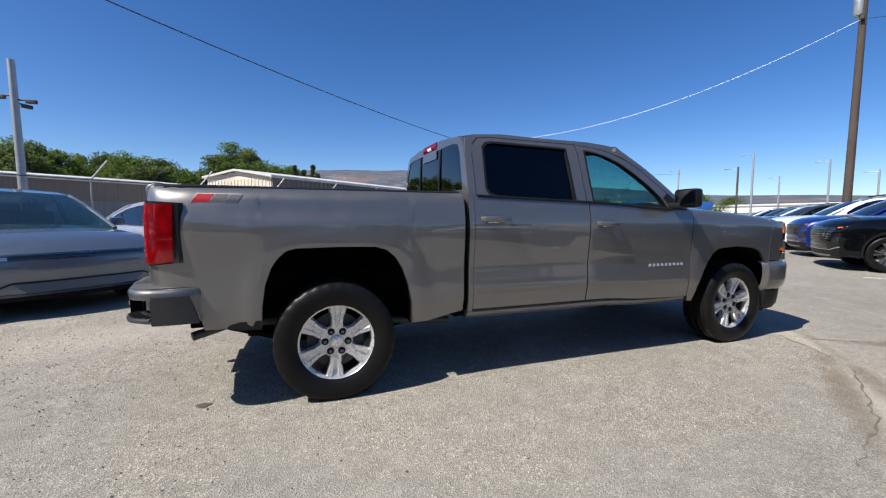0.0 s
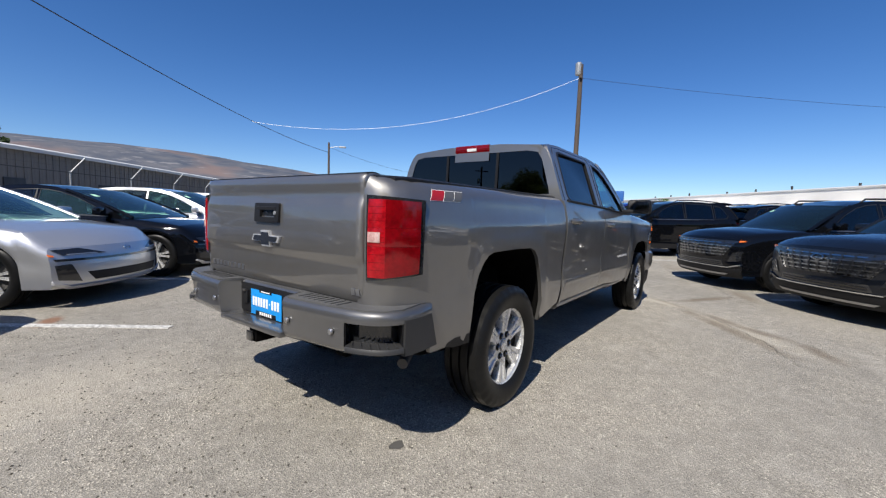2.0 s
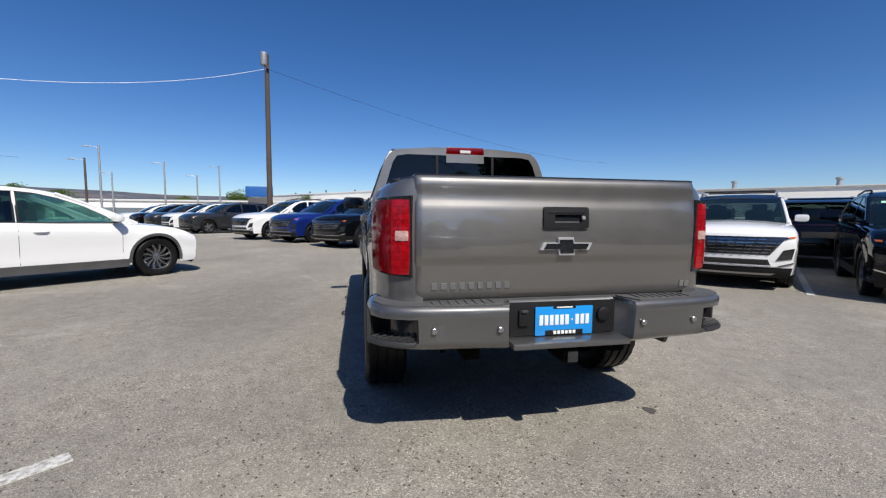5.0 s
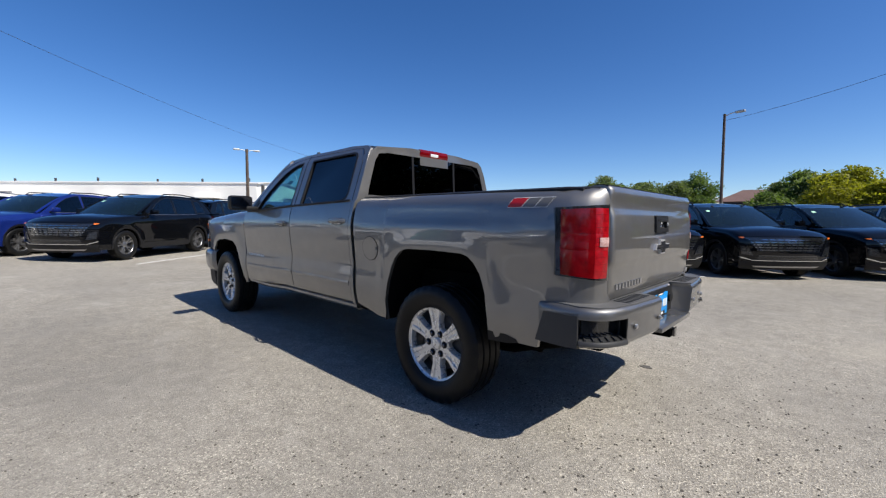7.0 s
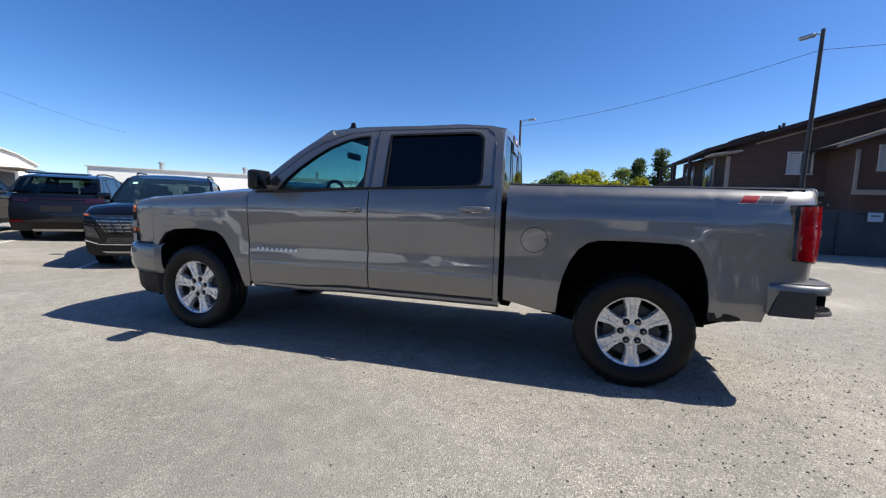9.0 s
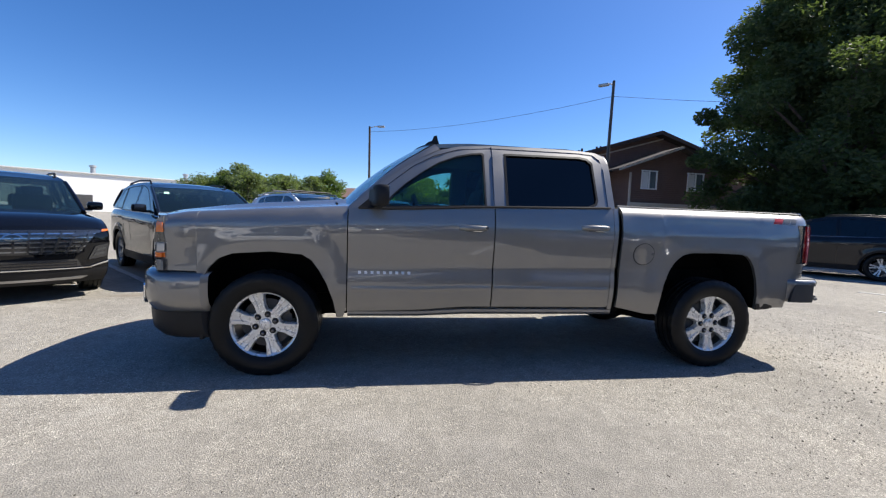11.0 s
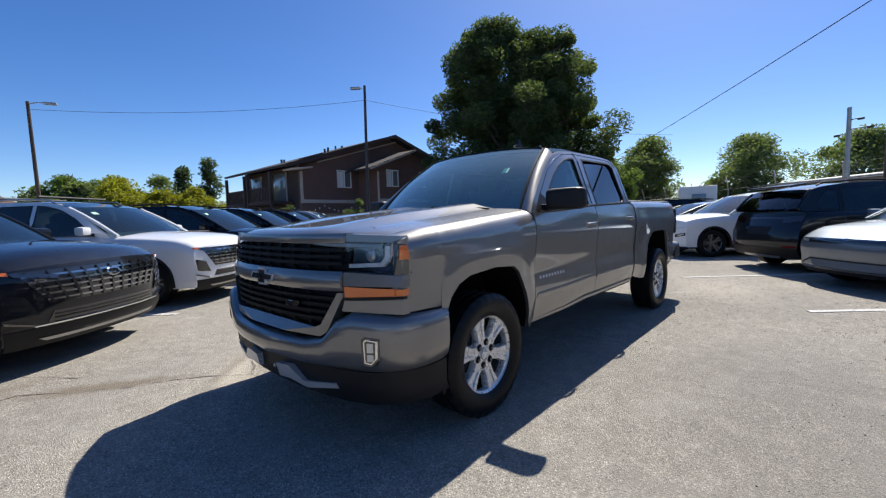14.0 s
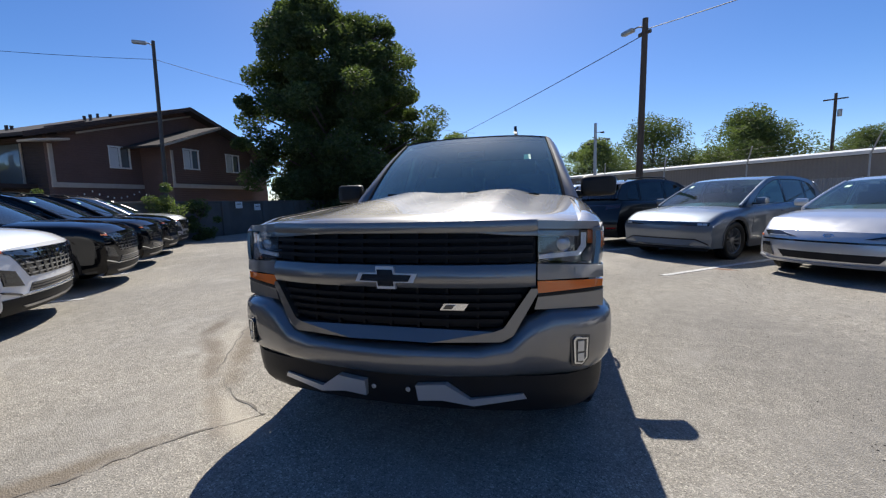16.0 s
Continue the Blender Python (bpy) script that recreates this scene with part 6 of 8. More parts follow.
            at = lambda a, b: tuple(c00.lerp(c01, 0.2 + 0.6 * a).lerp(c10.lerp(c11, 0.2 + 0.6 * a), 0.25 + 0.5 * b) + Vector((0.004, 0, 0.004)))
            part("inspection_sticker", G().patch([(0, 0), (1, 0), (1, 1), (0, 1)], 1, 1, at, (-0.001, 0, -0.001)), STICKER, root)
        for e in (0, -1):
            part("pillar", G().tube([(q[e][0], q[e][1] * 0.995, q[e][2] - 0.008) for q in sheet], 0.030, 8), coat, root)
    part("cabin_floor", G().box(((S["cowl"][0] + S["tailg"][0]) / 2 - 0.2, 0, zb - 0.10), (2.3, W * 1.55, 0.06), 0.02), INTERIOR, root)
    for x in (-1.62, -2.5):
        for s in (1, -1):
            part("seat_back", G().box((x, s * 0.38, zb + 0.05), (0.14, 0.46, 0.42), 0.05, ry=-12), INTERIOR, root)
            part("headrest", G().box((x - 0.06, s * 0.38, zb + 0.31), (0.09, 0.26, 0.15), 0.04, ry=-12), INTERIOR, root)
    # faces
    ff = lambda y, z, off=0.0: (bend(fo, y, z)[0] + off, y, z)
    rr = lambda y, z, off=0.0: (bend(xz, y, z)[0] - off, y, z)
    dep = (-0.03, 0, 0)
    put = lambda nm, c, mt, off=0.006, nu=10, nv=3, lab="": part(nm, G().patch(c, nu, nv, lambda y, z: ff(y, z, off), dep), mt, root, lab)
    oval = [(0.085 * math.cos(a), 0.045 * math.sin(a)) for a in span(0, 2 * math.pi, 20)[:-1]]
    if style == "suv":
        put("grille", [(-0.58, 0.585), (0.58, 0.585), (0.79, 0.875), (-0.79, 0.875)], LAMP_DARK, 0.004, 16)
        for i in range(5):
            z = 0.62 + i * 0.053
            w = 0.58 + (z - 0.585) * 0.68
            put("grille_slat", [(-w, z - 0.008), (w, z - 0.008), (w + 0.006, z + 0.008), (-w - 0.006, z + 0.008)], GRILLE_CHROME, 0.016, 16, 1)
        for i in range(-5, 6):
            put("grille_fin", [(i * 0.112 - 0.012, 0.59), (i * 0.112 + 0.012, 0.59), (i * 0.142 + 0.012, 0.868), (i * 0.142 - 0.012, 0.868)], LAMP_DARK, 0.0185, 1, 4)
        for s in (1, -1):
            for k in range(4):
                a, b = 0.50 + 0.075 * k, 0.568 + 0.075 * k
                put("running_light", [(s * a, 0.795 + 0.012 * k), (s * b, 0.80 + 0.012 * k), (s * (b + 0.03), 0.842 + 0.01 * k), (s * (a + 0.03), 0.836 + 0.01 * k)], LAMP_SMOKE, 0.02, 3, 2)
            put("corner_marker", [(s * 0.815, 0.85), (s * 0.885, 0.862), (s * 0.89, 0.885), (s * 0.82, 0.882)], AMBER, 0.014, 4, 1)
            put("headlamp", [(s * 0.665, 0.50), (s * 0.86, 0.53), (s * 0.885, 0.70), (s * 0.745, 0.665)], LAMP_DARK, 0.012, 5, 3, "dark headlamp pod")
            put("headlamp_lens", [(s * 0.72, 0.545), (s * 0.845, 0.565), (s * 0.85, 0.60), (s * 0.74, 0.585)], LAMP_SMOKE, 0.018, 4, 2)
            put("headlamp_lens", [(s * 0.745, 0.605), (s * 0.85, 0.62), (s * 0.855, 0.655), (s * 0.765, 0.64)], LAMP_SMOKE, 0.018, 4, 2)
            put("bumper_strake", [(s * 0.70, 0.405), (s * 0.875, 0.455), (s * 0.885, 0.478), (s * 0.70, 0.422)], DARK_CHROME if coat is not BLACK_PAINT else CHROME, 0.02, 5, 2)
        put("lower_intake", [(-0.60, 0.425), (0.60, 0.425), (0.56, 0.515), (-0.56, 0.515)], LAMP_DARK, 0.006, 14)
        for z in (0.452, 0.484):
            put("intake_slat", [(-0.56, z - 0.005), (0.56, z - 0.005), (0.55, z + 0.005), (-0.55, z + 0.005)], BLACK_PLASTIC, 0.014, 12, 1)
        put("bumper_lip", [(-0.70, 0.398), (0.70, 0.398), (0.70, 0.411), (-0.70, 0.411)], CHROME, 0.022, 16, 2)
        put("lower_apron", [(-0.84, 0.22), (0.84, 0.22), (0.875, 0.388), (-0.875, 0.388)], BLACK_PLASTIC, 0.008, 14)
        put("skid_strip", [(-0.60, 0.262), (0.60, 0.262), (0.66, 0.292), (-0.66, 0.292)], SATIN, 0.018, 14, 2)
        badge = [(0.082 * math.cos(a), 0.042 * math.sin(a)) for a in span(0, 2 * math.pi, 20)[:-1]]
        part("front_badge", G().prism(badge, lambda y, z: ff(y, 0.79 + z, 0.034), (-0.02, 0, 0), [[(a * 0.80, b * 0.72) for a, b in badge]]), GRILLE_CHROME, root, "plain oval chrome badge")
    elif style.startswith("hatch"):
        put("lamp_band", [(-0.86, 0.668), (0.86, 0.668), (0.87, 0.722), (-0.87, 0.722)], LAMP_DARK, 0.004, 16, lab="black front light band")
        for s in (1, -1):
            for y in (0.72, 0.80):
                put("headlamp", [(s * (y - 0.035), 0.675), (s * (y + 0.035), 0.675), (s * (y + 0.035), 0.714), (s * (y - 0.035), 0.714)], LAMP_GREY, 0.010, 2, 2)
        put("bumper_panel", [(-0.55, 0.30), (0.55, 0.30), (0.66, 0.405), (-0.66, 0.405)], coat, 0.012, 14)
        put("bumper_line", [(-0.66, 0.405), (0.66, 0.405), (0.66, 0.425), (-0.66, 0.425)], BLACK_PLASTIC, 0.014, 14, 1)
        for s in (1, -1):
            put("bumper_crease", [(s * 0.66, 0.405), (s * 0.86, 0.315), (s * 0.86, 0.335), (s * 0.66, 0.425)], BLACK_PLASTIC, 0.010, 6, 1)
        put("lower_lip", [(-0.84, 0.262), (0.84, 0.262), (0.85, 0.285), (-0.85, 0.285)], SATIN, 0.014, 12, 1)
        put("lower_apron", [(-0.82, 0.20), (0.82, 0.20), (0.84, 0.28), (-0.84, 0.28)], BLACK_PLASTIC, 0.008, 12)
        part("front_badge", G().prism(oval, lambda y, z: ff(y * 0.8, 0.738 + z * 0.3, 0.012), (-0.02, 0, 0), [[(a * 0.72, b * 0.66) for a, b in oval]]), CHROME, root, "plain oval chrome badge")
    elif style == "sedan":
        for s in (1, -1):
            put("headlamp", [(s * 0.36, 0.602), (s * 0.79, 0.598), (s * 0.86, 0.66), (s * 0.62, 0.672)], LAMP_DARK, 0.010, 8, 3, "slim dark headlamp")
            put("corner_marker", [(s * 0.865, 0.585), (s * 0.90, 0.59), (s * 0.90, 0.615), (s * 0.87, 0.605)], AMBER, 0.012, 2, 1)
            put("running_light", [(s * 0.46, 0.604), (s * 0.76, 0.602), (s * 0.76, 0.612), (s * 0.50, 0.614)], LAMP_GREY, 0.016, 6, 1)
            put("side_intake", [(s * 0.66, 0.30), (s * 0.85, 0.33), (s * 0.87, 0.49), (s * 0.74, 0.50)], LAMP_DARK, 0.008, 6, 3)
        put("front_line", [(-0.86, 0.535), (0.86, 0.535), (0.87, 0.56), (-0.87, 0.56)], LAMP_DARK, 0.012, 16, 1)
        put("lower_intake", [(-0.52, 0.30), (0.52, 0.30), (0.60, 0.40), (-0.60, 0.40)], BLACK_PLASTIC, 0.006, 12)
        put("bumper_lip", [(-0.74, 0.215), (0.74, 0.215), (0.74, 0.252), (-0.74, 0.252)], BRIGHT_TRIM, 0.022, 14, 1)
        for s in (1, -1):
            put("lip_end", [(s * 0.74, 0.215), (s * 0.90, 0.285), (s * 0.90, 0.31), (s * 0.74, 0.252)], BRIGHT_TRIM, 0.020, 6, 1)
        part("front_badge", G().prism(oval, lambda y, z: ff(y * 0.7, 0.635 + z * 0.6, 0.012), (-0.02, 0, 0), [[(a * 0.72, b * 0.66) for a, b in oval]]), CHROME, root, "plain oval chrome badge")
    else:
        for s in (1, -1):
            put("headlamp", [(s * 0.58, 0.52), (s * 0.86, 0.57), (s * 0.87, 0.645), (s * 0.60, 0.60)], LAMP_DARK, 0.012, 6, 3, "dark headlamp pod")
            put("headlamp_lens", [(s * 0.66, 0.55), (s * 0.84, 0.585), (s * 0.845, 0.62), (s * 0.66, 0.59)], LAMP_GREY, 0.017, 4, 2)
            put("running_light", [(s * 0.55, 0.74), (s * 0.84, 0.77), (s * 0.85, 0.785), (s * 0.55, 0.76)], LAMP_GREY, 0.012, 6, 1)
        put("lower_intake", [(-0.62, 0.30), (0.62, 0.30), (0.56, 0.40), (-0.56, 0.40)], LAMP_DARK, 0.006, 12)
        put("lower_apron", [(-0.84, 0.21), (0.84, 0.21), (0.86, 0.28), (-0.86, 0.28)], BLACK_PLASTIC, 0.008, 12)
    # rear
    rput = lambda nm, c, mt, off=0.008, nu=10, nv=3, lab="": part(nm, G().patch(c, nu, nv, lambda y, z: rr(y, z, off), (0.03, 0, 0)), mt, root, lab)
    hi = belt(xz)
    for s in (1, -1):
        rput("tail_lamp", [(s * 0.52, hi - 0.21), (s * 0.87, hi - 0.16), (s * 0.87, hi - 0.06), (s * 0.52, hi - 0.09)], SMOKED_RED, 0.012, 6, 3, "dark red tail lamp")
    rput("light_bar", [(-0.52, hi - 0.125), (0.52, hi - 0.125), (0.52, hi - 0.095), (-0.52, hi - 0.095)], SMOKED_RED, 0.012, 10, 1)
    rput("plate_recess", [(-0.28, hi - 0.42), (0.28, hi - 0.42), (0.30, hi - 0.27), (-0.30, hi - 0.27)], BLACK_PLASTIC, 0.006, 4, 2)
    rput("rear_apron", [(-0.86, 0.26), (0.86, 0.26), (0.87, 0.46), (-0.87, 0.46)], BLACK_PLASTIC, 0.008, 12)
    rput("rear_lip", [(-0.45, 0.25), (0.45, 0.25), (0.48, 0.30), (-0.48, 0.30)], SATIN, 0.018, 8, 1)
    for s in (1, -1):
        rput("rear_reflector", [(s * 0.62, 0.47), (s * 0.85, 0.48), (s * 0.85, 0.51), (s * 0.62, 0.50)], RED_LENS, 0.012, 4, 1)
    if S["rails"]:
        part("spoiler", G().box((bx - 0.10, 0, bz + 0.045), (0.28, 1.16, 0.035), 0.014, ry=-6), coat, root)
    if rack:
        for x in (-1.85, -2.6):
            part("roof_bar", G().tube([(x, -0.62, 1.735), (x, 0.62, 1.735)], 0.018, 8), DARK_STEEL, root)
    return root


U, V = Vector((math.cos(radians(40.5)), math.sin(radians(40.5)))), Vector((-math.sin(radians(40.5)), math.cos(radians(40.5))))


def lot(s, n):
    """A place in the lot: s along the rows of stalls, n across them."""
    p = U * s + V * n
    return p.x, p.y


RISE_S, RISE_N = lerp([(5.5, 0.0), (7.5, 0.06), (9.5, 0.12), (12, 0.15), (60, 0.15)]), lerp([(-5.5, 1.0), (-1.0, 0.0)])


def rise(s, n):
    """The lot climbs a little towards the far end of the long row."""
    return RISE_S(s) * RISE_N(n)


def parked(ob, s, n, heading):
    x, y = lot(s, n)
    ob.matrix_basis = pose(x, y, rise(s, n), 0, 0, heading)
    return ob


FACE_IN, FACE_OUT = 130.5, -49.5
ROW_A, ROW_B = "cars in the long row", "cars in the row by the fence"


def again(src, s, n, heading, label="", group=""):
    x, y = lot(s, n)
    ob = copy_thing(src, pose(x, y, rise(s, n), 0, 0, heading))
    return tagged(ob, label, "", group)


CARL = "compact SUV with dark windows, parked in a marked stall"
navy = parked(car(SUV, NAVY_PAINT, "suv", "compact_suv", "blue-black " + CARL, "car", ROW_A, ALLOY), 1.86, -6.24, FACE_IN)
black = parked(car(SUV, BLACK_PAINT, "suv", "compact_suv", "glossy black " + CARL, "car", ROW_A), 4.42, -6.42, FACE_IN)
white = parked(car(SUV, WHITE_PAINT, "suv", "compact_suv", "white compact SUV with dark roof bars, parked in a marked stall", "car", ROW_A, rack=True), -1.05, -6.5, FACE_IN)
blue = parked(car(SUV, BLUE_PAINT, "suv", "compact_suv", "bright blue " + CARL, "car", ROW_A), 12.45, -6.4, FACE_IN)
grey = parked(car(SUV, GREY_PAINT, "suv", "compact_suv", "dark grey " + CARL, "car", ROW_A), 22.4, -6.8, FACE_IN)
silver = parked(car(SUV, SILVER_PAINT, "suv", "compact_suv", "silver " + CARL, "car", ROW_A), -11.1, -6.3, FACE_IN)
for s, n in ((9.6, -6.3), (-3.65, -6.3), (-6.15, -6.3), (-8.65, -6.3)):
    again(black, s, n, FACE_IN)
again(white, 15.2, -6.25, FACE_IN)
for s, src in ((25.3, white), (28.2, grey), (31.0, black), (34.0, white)):
    again(src, s, -6.9, FACE_IN)
for s, src in ((9.9, black), (7.1, navy), (12.8, grey), (15.6, black), (18.5, grey), (-2.5, black), (21.5, white), (24.4, black), (-8.0, navy)):
    again(src, s, -13.75, FACE_OUT, group="cars parked back to back")
for s, src in ((3, grey), (6, white), (9, black), (12, silver), (15, white), (18, black), (21.2, grey), (24.5, silver)):
    again(src, s + 6, -30.5, FACE_IN, group="cars by the warehouse")
parked(car(HATCH, STEEL_PAINT, "hatch", "electric_hatchback", "blue-grey metallic electric hatchback with black-bladed wheels, parked by the fence", "car", ROW_B), -0.25, 4.62, FACE_OUT + 2)
pale = parked(car(HATCH, WHITE_PAINT, "hatch", "electric_hatchback", "white electric hatchback with grey arches, stopped in the aisle", "car", "", MACHINED), 8.42, -0.05, FACE_OUT + 6)
again(pale, 10.75, 4.4, FACE_OUT, "white electric hatchback parked by the fence", ROW_B)
lsilver = parked(car(HATCH, SILVER_PAINT, "hatch", "electric_hatchback", "light silver electric hatchback parked by the fence", "car", ROW_B), 7.95, 4.4, FACE_OUT)
saloon = parked(car(SEDAN, SILVER_PAINT, "sedan", "electric_saloon", "silver low-nosed electric saloon parked by the fence", "car", ROW_B, ALLOY), 2.45, 4.45, FACE_OUT)
dark_saloon = parked(car(SEDAN, BLACK_PAINT, "sedan", "electric_saloon", "black low-nosed electric saloon parked by the fence", "car", ROW_B, ALLOY), 4.82, 4.16, FACE_OUT)
grey_saloon = parked(car(SEDAN, GREY_PAINT, "sedan", "electric_saloon", "dark grey electric saloon parked by the fence", "car", ROW_B), -8.15, 4.6, FACE_OUT)
kona = parked(car(dict(SUV, fo=0.85, ro=0.75, wb=2.62, rails=False, clad=True), WHITE_PAINT, "plain", "electric_crossover", "white electric crossover with closed nose, parked by the fence", "car", ROW_B), -5.76, 4.72, FACE_OUT)
again(navy, -2.62, 7.85, FACE_IN, "blue-black compact SUV parked with its rear to the aisle", ROW_B)
again(black, -10.9, 4.6, FACE_OUT, "", ROW_B)
again(navy, -11.3, 0.2, FACE_OUT, "blue-black compact SUV standing at the end of the aisle")
again(grey_saloon, -13.6, 4.6, FACE_OUT, "", ROW_B)
for s, src in ((13.5, pale), (16.2, lsilver), (19.0, kona), (21.8, pale), (24.6, dark_saloon), (27.4, lsilver)):
    again(src, s, 4.4, FACE_OUT, "", ROW_B)


# ---- ground, lines, cracks ----
GRID_S = [-2500, -300, -60, -20, 0, 3, 5.5, 6.5, 7.5, 8.5, 9.5, 10.5, 12, 16, 25, 40, 60, 300, 2500]
GRID_N = [-2500, -300, -60, -20, -10, -7, -5.5, -4.6, -3.7, -2.8, -1.9, -1.0, 1, 5, 20, 60, 300, 2500]
ground = part("ground", G().grid([[(*lot(a, b), rise(a, b)) for b in GRID_N] for a in GRID_S]), ASPHALT, angle=40)
tagged(ground, "worn grey asphalt parking lot with pale dust and cracks", "ground", kind="structure")


def stall_line(s, n0, n1):
    a, b = lot(s, n0), lot(s, n1)
    d = (Vector(b) - Vector(a)).normalized()
    w = Vector((-d.y, d.x)) * 0.05
    q = [Vector(a) + w, Vector(b) + w, Vector(b) - w, Vector(a) - w]
    up = rise(s, n1)
    ob = part("stall_line", G().add([(p.x, p.y, up + 0.006) for p in q] + [(p.x, p.y, up - 0.01) for p in q], [(0, 1, 2, 3), (0, 1, 5, 4), (1, 2, 6, 5), (2, 3, 7, 6), (3, 0, 4, 7)]), LINE, angle=0)
    tagged(ob, "worn white painted stall line on asphalt", "line", "stall lines", "structure")


for k in range(-4, 10):
    stall_line(1.0 + 2.72 * k, 2.25, 8.2)
for k in range(-5, 13):
    stall_line(0.37 + 2.53 * k, -5.72, -11.3)


def crack(path, width, name="crack", label="dark weathered crack in asphalt"):
    rnd = random.Random(len(path) * 17 + int(path[0][0] * 10))
    pts = []
    for a, b in zip(path, path[1:]):
        n = max(2, int((Vector(b) - Vector(a)).length / 0.06))
        pts += [Vector(a).lerp(Vector(b), i / n) for i in range(n)]
    pts.append(Vector(path[-1]))
    left, right = [], []
    for i, p in enumerate(pts):
        d = (pts[min(i + 1, len(pts) - 1)] - pts[max(i - 1, 0)]).normalized()
        w = Vector((-d.y, d.x))
        j = w * rnd.uniform(-0.018, 0.018)
        h = width * rnd.choice((0.12, 0.3, 0.5, 0.8, 1.0, 1.5)) / 2
        left.append(p + j + w * h), right.append(p + j - w * h)
    g = G().grid([[(p.x, p.y, 0.0035), (q.x, q.y, 0.0035)] for p, q in zip(left, right)])
    tagged(part(name, g, CRACK, angle=0), label, "crack", "cracks", "structure")


crack([(9.6, -0.4), (8.1, -1.05), (6.9, -1.6), (5.6, -1.95), (5.33, -1.66), (5.09, -1.5), (4.76, -1.34), (4.53, -1.17), (4.3, -0.95)], 0.014)
crack([(5.23, -2.02), (5.75, -2.7), (5.95, -3.3), (6.4, -3.85)], 0.012)
crack([(4.3, -0.95), (4.11, -1.39), (3.83, -1.74), (3.39, -2.03), (2.9, -2.3), (2.23, -2.51)], 0.013)
spot = [(-0.79 + 0.042 * math.cos(a) * (1 + 0.25 * math.sin(3 * a)), -0.735 + 0.034 * math.sin(a)) for a in span(0, 2 * math.pi, 18)[:-1]]
tagged(part("oil_spot", G().prism(spot, lambda x, y: (x, y, 0.0035), (0, 0, -0.01)), OIL, angle=0), "small dark oil spot on asphalt", "stain", kind="structure")


def gravel(n, area, lo, hi, seed):
    rnd = random.Random(seed)
    g = G()
    for _ in range(n):
        x, y = area(rnd)
        s = rnd.uniform(lo, hi)
        a = rnd.uniform(0, 6.3)
        pts = [(x + s * math.cos(a + k * 1.57) * rnd.uniform(0.6, 1), y + s * math.sin(a + k * 1.57) * rnd.uniform(0.6, 1), 0.001) for k in range(4)]
        g.add(pts + [(x, y, s * rnd.uniform(0.5, 0.9))], [(0, 1, 4), (1, 2, 4), (2, 3, 4), (3, 0, 4)])
    return g


LOOSE = varied("loose_grit", (0.035, 0.031, 0.026), (0.13, 0.115, 0.095), 0.95, 20, 90, 0.2)
tagged(part("loose_grit", gravel(2600, lambda r: (r.gauss(-1.7, 1.3), r.gauss(1.2, 1.6)), 0.004, 0.011, 3), LOOSE, angle=0), "loose grit scattered on asphalt", "grit", kind="stuff")
tagged(part("loose_grit", gravel(1500, lambda r: (r.uniform(-1, 7), r.uniform(2.2, 5.0)), 0.003, 0.008, 4), LOOSE, angle=0), "loose grit scattered on asphalt", "grit", kind="stuff")


# ---- poles and wires ----
def pole(x, y, h, r, mat, name, label, lean=(0, 0), arms=()):
    root = thing(name, label, "pole", m=pose(x, y, 0))
    part("shaft", G().tube([(lean[0] * k, lean[1] * k, h * k) for k in span(-0.02, 1, 8)], r, 12, r * 0.72), mat, root)
    for kind, z, ang, ln in arms:
        c, s = math.cos(radians(ang)), math.sin(radians(ang))
        ox, oy = lean[0] * z / h, lean[1] * z / h
        if kind == "lamp":
            arm = part("lamp_arm", G().tube([(ox, oy, z), (ox + c * ln * 0.5, oy + s * ln * 0.5, z + 0.12), (ox + c * ln, oy + s * ln, z + 0.14)], 0.03, 8), STEEL, root)
            part("lamp_head", G().box((ox + c * (ln + 0.22), oy + s * (ln + 0.22), z + 0.12), (0.55, 0.22, 0.14), 0.05, rz=ang), STEEL, arm, "grey street lamp head")
        elif kind == "arm":
            part("cross_arm", G().box((ox, oy, z), (ln, 0.10, 0.11), 0.01, rz=ang), mat, root)
        elif kind == "camera":
            arm = part("camera_arm", G().tube([(ox, oy, z), (ox + c * ln, oy + s * ln, z)], 0.025, 8), DARK_STEEL, root)
            part("camera_body", G().box((ox + c * ln, oy + s * ln, z - 0.04), (0.26, 0.11, 0.11), 0.02, rz=ang), DARK_STEEL, arm)
        elif kind == "can":
            part("transformer", G().lathe([(0.001, -0.3), (0.14, -0.3), (0.16, -0.26), (0.16, 0.26), (0.12, 0.3), (0.001, 0.32)], 18, "z"), STEEL, root, m=pose(ox + c * ln, oy + s * ln, z))
    return root


pole(18.5, 5.28, 8.75, 0.14, POLE_WOOD, "utility_pole", "weathered brown wooden utility pole with lamp head", (0.15, 0.0), (("can", 8.55, 100, 0.12), ("arm", 8.1, 20, 0.5)))
pole(-11.15, 3.82, 7.6, 0.14, POLE_WOOD, "utility_pole", "dark wooden utility pole with a lamp arm", (0.25, 0.05), (("lamp", 7.3, 215, 0.6), ("arm", 7.1, 40, 0.5)))
pole(19.9, 26.6, 6.75, 0.11, POLE_WOOD, "lamp_pole", "wooden lamp pole with a bracket lamp", (0, 0), (("lamp", 6.3, -45, 0.9),))
pole(3.65, -28.8, 8.0, 0.105, POLE_WOOD, "lamp_pole", "slim dark lamp pole with a bracket lamp", (0.1, 0), (("lamp", 7.85, 160, 0.7),))
pole(-9.05, -16.74, 8.75, 0.10, DARK_STEEL, "lamp_pole", "slim dark lamp pole with a curved lamp", (-0.15, 0), (("lamp", 8.5, -50, 0.3),))
